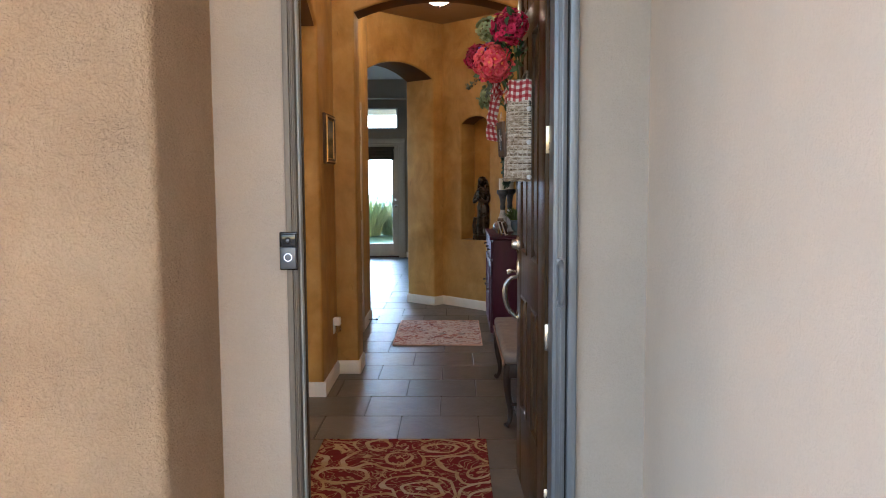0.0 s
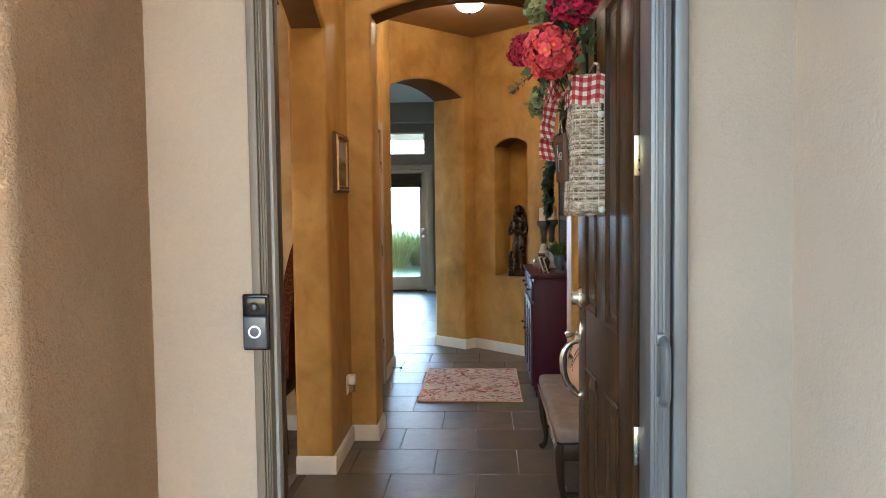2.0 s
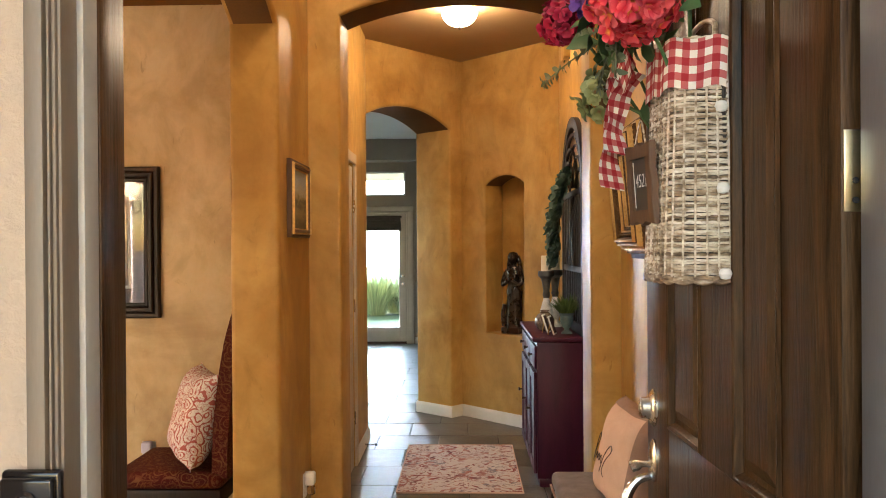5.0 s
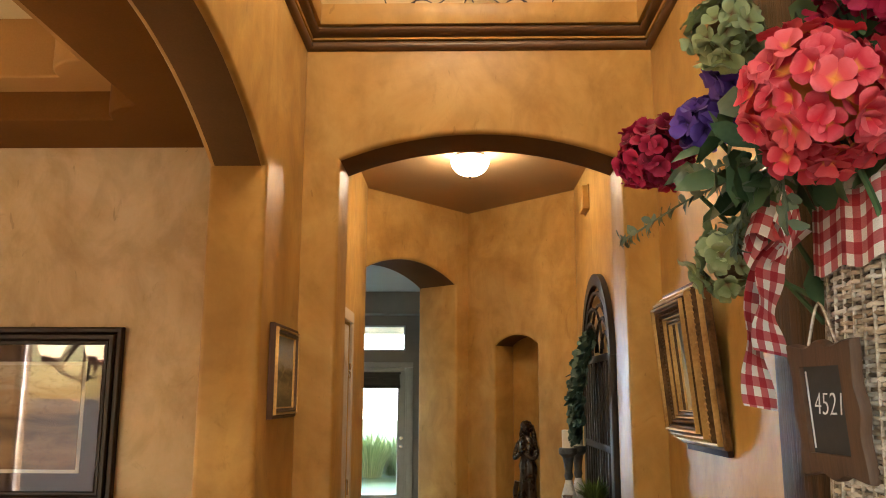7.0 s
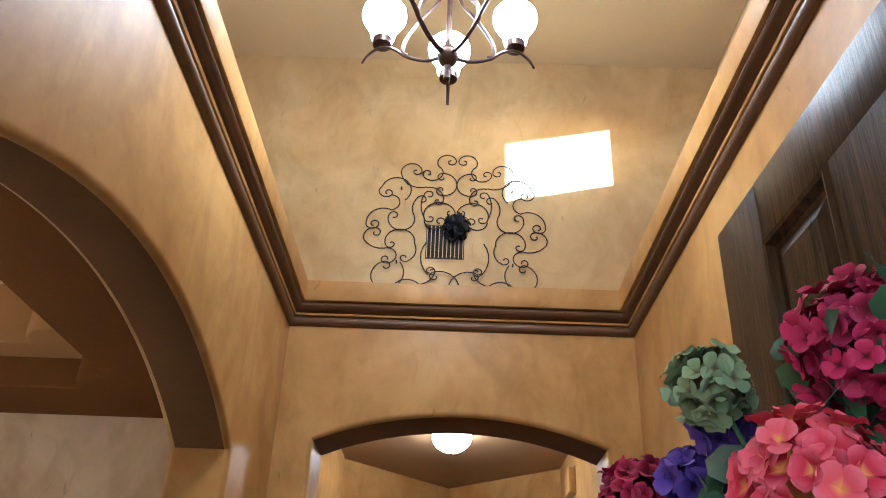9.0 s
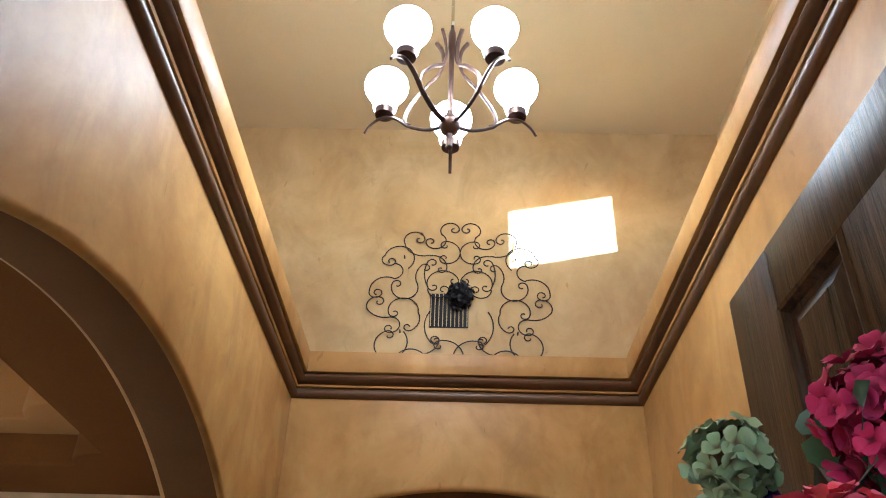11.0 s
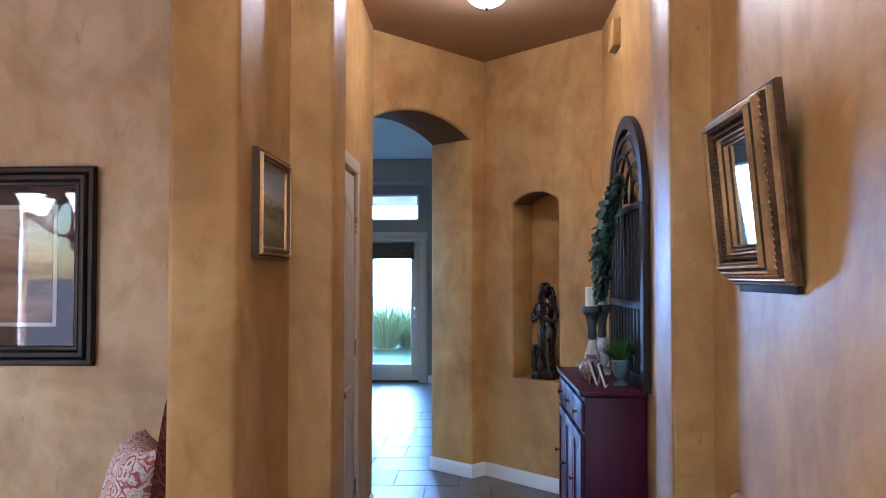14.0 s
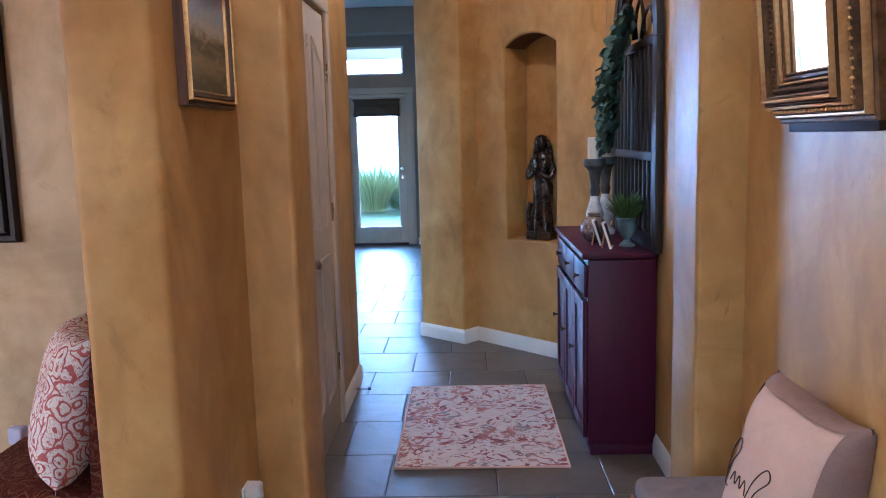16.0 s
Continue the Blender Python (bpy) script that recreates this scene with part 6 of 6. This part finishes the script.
def wood_arch():
    a = thing("wooden_arch_panel", pose(XR - 0.004, 4.65, 0.952, 0, 0, -90), "dark weathered wooden arch panel with tracery standing on the cabinet", "wall decor")
    R, base = 0.50, 0.935

    def bar(pts, w, name, t=0.026):
        part(name, tube(pts, w, 4, flat=0.55), GREY_WOOD, a, smooth=20)
    for x in (-R + 0.02, R - 0.02):
        part("stile", cuboid(bmesh.new(), x - 0.035, x + 0.035, -0.034, 0, 0, base, 0.004), GREY_WOOD, a)
    part("sill", cuboid(bmesh.new(), -R + 0.055, R - 0.055, -0.032, -0.002, 0, 0.07, 0.004), GREY_WOOD, a)
    bm = bmesh.new()
    n = 30
    loops = []
    for k in range(n + 1):
        t = math.pi * k / n
        c, s = math.cos(t), math.sin(t)
        loops.append([bm.verts.new((r * c, y, base + r * s)) for r, y in ((R - 0.055, 0), (R - 0.055, -0.034), (R + 0.015, -0.034), (R + 0.015, 0))])
    for p, q in zip(loops, loops[1:]):
        for k in range(4):
            bm.faces.new((p[k], p[(k + 1) % 4], q[(k + 1) % 4], q[k]))
    part("arch", bm, GREY_WOOD, a)
    for i in range(10):
        x = -0.405 + 0.09 * i
        part("slat", cuboid(bmesh.new(), x - 0.014, x + 0.014, -0.026, -0.006, 0.07, base - 0.01, 0.003), GREY_WOOD, a)
    for z in (0.42, 0.93):
        part("cross_rail", cuboid(bmesh.new(), -R + 0.055, R - 0.055, -0.030, -0.004, z - 0.020, z + 0.020, 0.003), GREY_WOOD, a)
    for s in (-1, 1):
        for r0 in (0.15, 0.24, 0.33, 0.42, 0.52, 0.62, 0.72):
            pts = []
            for k in range(19):
                t = math.pi * 0.95 * k / 18
                px, pz = s * (-0.45 + r0 * (1 - math.cos(t))), base + r0 * 0.95 * math.sin(t)
                if px * px + (pz - base) ** 2 < (R - 0.055) ** 2:
                    pts.append((px, -0.018, pz))
            if len(pts) > 3:
                bar(pts, 0.015, "tracery")


wood_arch()


def garland():
    g = thing("eucalyptus_garland", pose(0.655, 4.55, 1.40), "dusty green eucalyptus garland hung on the wooden arch", "garland")
    rnd = random.Random(11)
    for k, (y0, length) in enumerate(((0.15, 0.60), (0.02, 0.60), (-0.12, 0.50), (0.07, 0.42), (-0.05, 0.45))):
        line = smooth_path([(0.04, y0 * 0.4, 0.62), (-0.03, y0 * 0.9, 0.62 - length * 0.35), (-0.06, y0 * 1.1, 0.62 - length * 0.7), (-0.05, y0 * 0.8 + 0.03, 0.62 - length)], 8)
        part("stem", tube(line, 0.0032, 6), SIGN_WOOD, g)
        bm = bmesh.new()
        for i in range(1, len(line)):
            for q in range(7):
                a = rnd.uniform(0, 6.28)
                way = Vector((-abs(math.cos(a)) * 0.8, math.sin(a), rnd.uniform(-0.7, 0.4)))
                leaf_shape(bm, line[i] + Vector((0, rnd.uniform(-.02, .02), rnd.uniform(-.015, .015))), way, (-1, rnd.uniform(-.5, .5), rnd.uniform(0, .8)), rnd.uniform(0.055, 0.085), rnd.uniform(0.050, 0.070), 0.18, 0.35)
        part("leaves", bm, EUCALYPTUS, g, "round dusty green leaves", 50)


garland()


def candle_holder(x, y, h):
    c = thing("candle_holder", pose(x, y, 0.951), "distressed grey and white turned candle holder with ivory candle", "candle holder", "candle holders on the cabinet")
    k = h / 0.40
    part("stem", lathe([(0.050, 0.0), (0.050, 0.02 * k), (0.030, 0.035 * k), (0.022, 0.05 * k), (0.040, 0.085 * k), (0.046, 0.12 * k), (0.030, 0.17 * k), (0.020, 0.21 * k)], 24), PAINTED_WHITE, c, "distressed white lower stem")
    part("neck", lathe([(0.020, 0.21 * k), (0.027, 0.235 * k), (0.022, 0.26 * k), (0.028, 0.31 * k), (0.036, 0.345 * k)], 24), PAINTED_GREY, c, "grey painted neck")
    part("plate", lathe([(0.036, 0.345 * k), (0.056, 0.365 * k), (0.058, 0.385 * k), (0.054, 0.40 * k), (0.03, 0.40 * k)], 24), PAINTED_GREY, c, "grey painted plate")
    part("candle", lathe([(0.036, 0.40 * k), (0.0365, 0.40 * k + 0.105), (0.030, 0.40 * k + 0.108), (0.010, 0.40 * k + 0.100)], 24), WAX, c, "ivory pillar candle")


candle_holder(0.545, 4.78, 0.400)
candle_holder(0.620, 4.90, 0.405)


def counter_things():
    v = thing("round_vase", pose(0.515, 4.62, 0.951), "round brown and white mosaic glass vase", "vase")
    part("body", lathe([(0.026, 0.0), (0.045, 0.010), (0.066, 0.045), (0.068, 0.070), (0.052, 0.105), (0.028, 0.122), (0.026, 0.130), (0.032, 0.138), (0.024, 0.138), (0.018, 0.12)], 28), MOSAIC, v)
    part("neck_ring", lathe([(0.027, 0.118), (0.031, 0.122), (0.027, 0.126)], 24), GOLD_DARK, v)
    u = thing("potted_grass", pose(0.640, 4.42, 0.951), "green artificial grass in a blue-grey footed urn", "plant")
    part("urn", lathe([(0.036, 0.0), (0.036, 0.008), (0.018, 0.024), (0.016, 0.034), (0.032, 0.05), (0.043, 0.085), (0.042, 0.118), (0.050, 0.130), (0.048, 0.136), (0.036, 0.130), (0.030, 0.11)], 28), URN_BLUE, u, "blue-grey footed urn")
    rnd = random.Random(5)
    bm = bmesh.new()
    for i in range(420):
        a, r = rnd.uniform(0, 6.28), 0.036 * math.sqrt(rnd.random())
        lean = rnd.uniform(0.1, 1.15)
        leaf_shape(bm, (r * math.cos(a), r * math.sin(a), 0.118), (lean * math.cos(a + rnd.uniform(-.5, .5)), lean * math.sin(a), 1.0), (math.cos(a), math.sin(a), -0.3), rnd.uniform(0.085, 0.165), 0.0052, -0.25)
    part("blades", bm, GRASS_FAKE, u, "fine green blades", 60)
    for x, y, t in ((0.530, 4.470, -18), (0.556, 4.350, -18)):
        f = thing("easel_card", pose(x, y, 0.951, t, 0, 74), "small white framed card leaning on the cabinet top", "photo frame", "cards on the cabinet")
        part("card_frame", cuboid(bmesh.new(), -0.045, 0.045, -0.005, 0.005, 0.002, 0.128, 0.002), WHITE_PLASTIC, f, "white frame")
        part("card", block(-0.037, 0.037, -0.0065, -0.0052, 0.012, 0.118), MAT_DARK, f, "dark printed card")
        part("strut", tube([(0, 0.006, 0.085), (0, 0.045, 0.014)], 0.004, 6), GOLD, f, "thin gold strut")


counter_things()


def statue():
    """A standing robed figure of carved bronze, as one plain turned and swept shape."""
    o = Vector(plan(GN, NICHE, NICHE_IN, 0.53, 0.105) + (0.773,))
    bm = bmesh.new()
    cuboid(bm, -0.090, 0.090, -0.070, 0.070, 0.0, 0.055, 0.012, 3)
    rings = [(0.055, 0.085, 0.066, 0, 0), (0.10, 0.082, 0.062, -.004, 0), (0.20, 0.066, 0.054, 0.004, 0), (0.30, 0.064, 0.052, 0.010, -.004), (0.36, 0.070, 0.054, 0.008, -.004), (0.42, 0.052, 0.044, 0.002, 0), (0.48, 0.062, 0.050, -.004, 0), (0.53, 0.074, 0.050, -.004, 0.0), (0.565, 0.060, 0.042, 0, 0), (0.585, 0.028, 0.028, 0, 0), (0.605, 0.030, 0.030, 0, -.004), (0.635, 0.044, 0.044, 0, -.006), (0.668, 0.048, 0.048, 0, -.002), (0.695, 0.034, 0.036, 0, 0), (0.705, 0.006, 0.006, 0, 0)]
    prev = None
    for z, rx, ry, cx, cy in rings:
        ring = []
        for i in range(28):
            a = 2 * math.pi * i / 28
            fold = 1 + (0.09 * math.sin(7 * a + z * 14) if z < 0.40 else 0.03 * math.sin(5 * a + z * 30))
            ring.append(bm.verts.new((cx + rx * fold * math.cos(a), cy + ry * fold * math.sin(a), z)))
        if prev:
            for i in range(28):
                bm.faces.new((prev[i], prev[(i + 1) % 28], ring[(i + 1) % 28], ring[i]))
        prev = ring
    bm.faces.new(prev)
    for s in (-1, 1):
        tube(smooth_path([(s * 0.062, 0, 0.545), (s * 0.092, -0.01, 0.47), (s * 0.080, -0.045, 0.42), (s * 0.020, -0.070, 0.455)], 5), 0.018, 8, bm)
        tube(smooth_path([(s * 0.035, 0.012, 0.665), (s * 0.052, 0.018, 0.60), (s * 0.058, 0.022, 0.52)], 5), 0.020, 8, bm)
    tube(smooth_path([(-0.07, -0.045, 0.06), (-0.078, -0.05, 0.16), (-0.06, -0.052, 0.25)], 5), 0.020, 8, bm)
    ob = mesh_ob("statue", bm, STATUE, None, "", 50)
    ob.matrix_basis = Matrix.Translation(o) @ Matrix.Rotation(math.atan2(NICHE.y, NICHE.x) + radians(12), 4, 'Z')
    tagged(ob, "dark carved bronze standing figure in the wall niche", "statue")


statue()


def door_stop():
    d = thing("door_stop", pose(XL + 0.016, 5.12, 0.05), "slim dark spring door stop on the baseboard", "door stop")
    coil = [(0.004 + 0.075 * i / 60, 0.006 * math.cos(i * 0.9), 0.006 * math.sin(i * 0.9)) for i in range(61)]
    part("spring", tube(coil, 0.0018, 5), BRONZE, d, "coiled metal spring")
    part("tip", tube([(0.078, 0, 0), (0.096, 0, 0)], 0.009, 10), ALU_DARK, d, "black rubber tip")


door_stop()


def chime():
    c = thing("door_chime", pose(XR - 0.001, 4.98, 2.88, 0, 0, -90), "small ochre-painted door chime box high on the wall", "door chime")
    part("cover", cuboid(bmesh.new(), -0.085, 0.085, -0.048, 0, 0, 0.16, 0.008, 3), WALL, c)
    part("base", cuboid(bmesh.new(), -0.092, 0.092, -0.010, -0.0005, -0.008, 0.168, 0.003), WALL, c)


chime()


# ---------------------------------------------------------------- dining room chair
def dining_chair():
    c = thing("dining_chair", pose(-1.40, 3.03, 0), "dark wooden dining chair in oxblood brocade upholstery", "chair")
    part("seat", cuboid(bmesh.new(), -0.27, 0.25, -0.25, 0.25, 0.415, 0.50, 0.035, 4), CHAIR_CLOTH, c, "oxblood brocade seat")
    bm = bmesh.new()
    n = 14
    loops = []
    for k in range(n + 1):
        t = k / n
        z = 0.47 + 0.80 * t
        half = 0.235 * (1 - 0.35 * max(0, t - 0.78) ** 1.2 / 0.22 ** 1.2 * 0.5) * (1.0 if t < 0.95 else 0.94)
        x = 0.235 + 0.10 * t * t
        loops.append([bm.verts.new((x + dx, y * half, z + (0.02 if abs(y) < 0.6 and k == n else 0))) for dx, y in ((-0.035, -1), (-0.05, -0.5), (-0.052, 0.5), (-0.035, 1), (0.035, 1), (0.04, 0.5), (0.04, -0.5), (0.035, -1))])
    for a, b in zip(loops, loops[1:]):
        for k in range(8):
            bm.faces.new((a[k], a[(k + 1) % 8], b[(k + 1) % 8], b[k]))
    bm.faces.new(loops[-1])
    bm.faces.new(loops[0][::-1])
    part("backrest", bm, CHAIR_CLOTH, c, "oxblood brocade back", 60)
    part("seat_frame", cuboid(bmesh.new(), -0.25, 0.24, -0.24, 0.24, 0.34, 0.416, 0.006), DARK_WOOD, c)
    for x in (-0.22, 0.22):
        for y in (-0.21, 0.21):
            part("leg", tube(smooth_path([(x, y, 0.35), (x * 1.05, y * 1.05, 0.18), (x * 1.12, y * 1.1, 0.0)], 4), [0.026 - 0.0012 * i for i in range(9)], 10), DARK_WOOD, c)


dining_chair()
p = thing("damask_pillow", pose(-1.395, 2.96, 0.505, -17, 0, -62), "red and white damask pillow on the dining chair", "pillow")
part("cover", cushion(0.46, 0.46, 0.19), DAMASK, p, "", 60)


# ---------------------------------------------------------------- great room: garden door and transom
def garden_door():
    y = FARY
    d = tagged(new("door_2"), "cream garden door with a full glass pane and brown shade", "door", "", "structure")
    for x0, x1 in ((-1.825, -1.7405), (-0.8995, -0.815)):
        part("casing", cuboid(bmesh.new(), x0, x1, y - 0.022, y - 0.002, 0, 2.075, 0.005), CREAM_TRIM, d)
    part("casing_head", cuboid(bmesh.new(), -1.825, -0.815, y - 0.022, y - 0.002, 2.0755, 2.155, 0.005), CREAM_TRIM, d)
    for x0, x1 in ((-1.7395, -1.706), (-0.934, -0.9005)):
        part("jamb", block(x0, x1, y + 0.001, y + 0.148, 0, 2.07, 0.002), CREAM_TRIM, d)
    part("jamb_head", block(-1.705, -0.935, y + 0.001, y + 0.148, 2.04, 2.07, 0.002), CREAM_TRIM, d)
    part("sill", block(-1.705, -0.935, y + 0.001, y + 0.148, 0.0, 0.028, 0.004), BRONZE, d, "dark metal sill")
    leaf = part("leaf", block(-1.702, -1.614, y + 0.04, y + 0.085, 0.03, 2.037, 0.003), CREAM_TRIM, d)
    part("stile", block(-1.034, -0.938, y + 0.04, y + 0.085, 0.03, 2.037, 0.003), CREAM_TRIM, leaf)
    part("rail", block(-1.6138, -1.0342, y + 0.0405, y + 0.0845, 0.03, 0.255, 0.003), CREAM_TRIM, leaf)
    part("rail", block(-1.6138, -1.0342, y + 0.0405, y + 0.0845, 1.985, 2.037, 0.003), CREAM_TRIM, leaf)
    g = part("pane", block(-1.615, -1.033, y + 0.058, y + 0.066, 0.25, 1.99), CLEAR, leaf, "clear glass pane")
    g.visible_shadow = False
    part("glass_bead", tube([(-1.606, y + 0.044, 0.263), (-1.042, y + 0.044, 0.263), (-1.042, y + 0.044, 1.98), (-1.606, y + 0.044, 1.98)], 0.010, 6, closed=True), CREAM_TRIM, leaf)
    for z, r in ((1.06, 0.026), (0.94, 0.026)):
        b = lathe([(r, 0), (r, 0.006), (0.012, 0.010), (0.012, 0.04), (0.024, 0.052), (0.018, 0.062)], 18)
        bmesh.ops.rotate(b, verts=b.verts[:], matrix=Matrix.Rotation(radians(90), 3, 'X'))
        bmesh.ops.translate(b, verts=b.verts[:], vec=(-0.985, y + 0.04, z))
        part("lock" if z > 1 else "knob", b, NICKEL, leaf, "nickel hardware")
    for z in (0.25, 1.03, 1.80):
        part("hinge", tube([(-1.704, y + 0.036, z - 0.045), (-1.704, y + 0.036, z + 0.045)], 0.007, 8), NICKEL, d)


garden_door()


def roman_shade():
    s = thing("roman_shade", pose(-1.324, FARY + 0.036, 1.772), "brown woven roman shade drawn up on the garden door", "window shade")
    for i in range(4):
        part("fold", cuboid(bmesh.new(), -0.315 + 0.004 * i, 0.315 - 0.004 * i, -0.045 + 0.005 * i, -0.002, 0.052 * i, 0.052 * i + 0.062 - 0.010, 0.008, 3), SHADE_CLOTH, s)
    part("head_rail", cuboid(bmesh.new(), -0.32, 0.32, -0.036, -0.002, 0.204, 0.236, 0.004), SHADE_CLOTH, s)


roman_shade()


def transom():
    y = FARY
    w = tagged(new("window_1"), "white framed transom window over the garden door", "window", "", "structure")
    part("frame_rail", block(-1.746, -0.936, y + 0.03, y + 0.10, 2.323, 2.352, 0.003), WHITE_TRIM, w)
    part("frame_rail", block(-1.746, -0.936, y + 0.03, y + 0.10, 2.676, 2.705, 0.003), WHITE_TRIM, w)
    for x in (-1.746, -0.965):
        part("frame_stile", block(x, x + 0.029, y + 0.031, y + 0.099, 2.352, 2.676, 0.003), WHITE_TRIM, w)
    g = part("pane", block(-1.718, -0.964, y + 0.06, y + 0.066, 2.351, 2.677), CLEAR, w, "clear glass pane")
    g.visible_shadow = False


transom()


def plain_window(name, x0, x1, y0, y1, z0, z1, mullions, label):
    """White framed window in an opening; it runs along y when x0 and x1 are close."""
    w = tagged(new(name), label, "window", "", "structure")
    along_y = abs(x1 - x0) < abs(y1 - y0)
    part("frame_rail", block(x0, x1, y0, y1, z0 + 0.001, z0 + 0.04, 0.003), WHITE_TRIM, w)
    part("frame_rail", block(x0, x1, y0, y1, z1 - 0.04, z1 - 0.001, 0.003), WHITE_TRIM, w)
    n = mullions + 1
    for i in range(n + 1):
        if along_y:
            c = y0 + 0.02 + (y1 - y0 - 0.04) * i / n
            part("frame_stile", block(x0 + 0.001, x1 - 0.001, c - 0.019, c + 0.019, z0 + 0.04, z1 - 0.04, 0.003), WHITE_TRIM, w)
        else:
            c = x0 + 0.02 + (x1 - x0 - 0.04) * i / n
            part("frame_stile", block(c - 0.019, c + 0.019, y0 + 0.001, y1 - 0.001, z0 + 0.04, z1 - 0.04, 0.003), WHITE_TRIM, w)


# the two great room windows are unseen, added to let daylight in
plain_window("window_2", -4.495, -2.405, FARY + 0.04, FARY + 0.10, 0.5, 2.6, 2, "unseen white framed great room window, added for daylight")
plain_window("window_3", -5.10, -5.04, 6.405, 9.795, 0.4, 2.6, 3, "unseen white framed great room window, added for daylight")
plain_window("window_4", -4.70, -4.64, 0.855, 2.145, 0.8, 2.15, 1, "white framed dining room window")
plain_window("window_5", -4.095, -2.555, -0.40, -0.34, 0.35, 2.2, 1, "white framed dining room front window")


def window_blind():
    w = thing("window_blind", pose(-4.592, 1.5, 0.80), "white horizontal slat blind lowered over the dining room window", "blind")
    part("head_rail", block(-0.028, 0.022, -0.655, 0.655, 1.33, 1.375, 0.004), WHITE_TRIM, w)
    for i in range(30):
        b = block(-0.022, 0.022, -0.65, 0.65, -0.001, 0.001)
        bmesh.ops.rotate(b, verts=b.verts[:], matrix=Matrix.Rotation(radians(24), 3, 'Y'))
        bmesh.ops.translate(b, verts=b.verts[:], vec=(0, 0, 0.03 + 0.043 * i))
        part("slat", b, WHITE_TRIM, w, smooth=None)
    for y in (-0.45, 0.45):
        part("cord", tube([(0, y, 0.0), (0, y, 1.33)], 0.0015, 5), WHITE_TRIM, w)


window_blind()


# ---------------------------------------------------------------- garden
def grass_clump(x, y, h, seed):
    rnd = random.Random(seed)
    g = thing("ornamental_grass", pose(x, y, -0.06), "tall green ornamental grass clump on the lawn", "grass clump", "grass clumps in the garden")
    bm = bmesh.new()
    for i in range(650):
        a, r = rnd.uniform(0, 6.28), 0.28 * math.sqrt(rnd.random())
        lean = rnd.uniform(0.05, 0.75)
        leaf_shape(bm, (r * math.cos(a), r * math.sin(a), 0), (lean * math.cos(a), lean * math.sin(a), 1.0), (math.cos(a), math.sin(a), -0.3), h * rnd.uniform(0.6, 1.15), 0.016, -0.28)
    part("blades", bm, GRASS_TALL, g, "arching green blades", 60)


for i, (x, y, h) in enumerate(((-2.05, 17.3, 1.05), (-1.55, 17.8, 1.0), (-2.6, 17.6, 0.95), (-1.15, 17.2, 0.7), (-3.2, 18.0, 1.0))):
    grass_clump(x, y, h, 20 + i)


# ---------------------------------------------------------------- floor: grout bed and slate tiles
structure("floor_bed", block(-5.0, 4.0, 0.03, 11.75, -0.05, -0.007), GROUT, "dark grout under the slate floor", "floor")
PITCH_X, PITCH_Y, JOINT = 0.474, 0.449, 0.006
floor = tagged(new("floor"), "brown-grey slate tile floor laid in running bond", "floor", "", "structure")


def tile_mesh():
    bm = bmesh.new()
    w, l, c = PITCH_X / 2 - JOINT / 2, PITCH_Y / 2 - JOINT / 2, 0.003
    loops = [[bm.verts.new((x, y, z)) for x, y in ((-a, -b), (a, -b), (a, b), (-a, b))] for a, b, z in ((w, l, -0.010), (w, l, -0.003), (w - c, l - c, 0.0))]
    for p, q in zip(loops, loops[1:]):
        for k in range(4):
            bm.faces.new((p[k], p[(k + 1) % 4], q[(k + 1) % 4], q[k]))
    bm.faces.new(loops[-1])
    me = bpy.data.meshes.new("tile")
    bm.to_mesh(me)
    bm.free()
    me.materials.append(SLATE)
    return me


TILE = tile_mesh()
far_tiles = bmesh.new()
rnd = random.Random(1)
for r in range(-7, 20):
    y = 2.915 + PITCH_Y * (r + 0.5)
    if y < 0.15 or y > 11.75:
        continue
    for c in range(-11, 11):
        x = -0.48 + PITCH_X * (c + 0.5) + (PITCH_X / 2 if r % 2 else 0)
        if y < 5.3 and not (-1.05 < x < 0.95):
            continue
        if x < -4.9 or x > 3.9:
            continue
        if -2.6 < x < 1.0 and y < 9.4 or y < 5.3:
            t = new("tile", TILE)
            t.parent = floor
            t.location = (x, y, rnd.uniform(-0.0006, 0.0006))
        else:
            cuboid(far_tiles, x - PITCH_X / 2 + 0.003, x + PITCH_X / 2 - 0.003, y - PITCH_Y / 2 + 0.003, y + PITCH_Y / 2 - 0.003, -0.010, 0)
t = mesh_ob("tiles", far_tiles, SLATE, floor)
t["kind"] = "stuff"
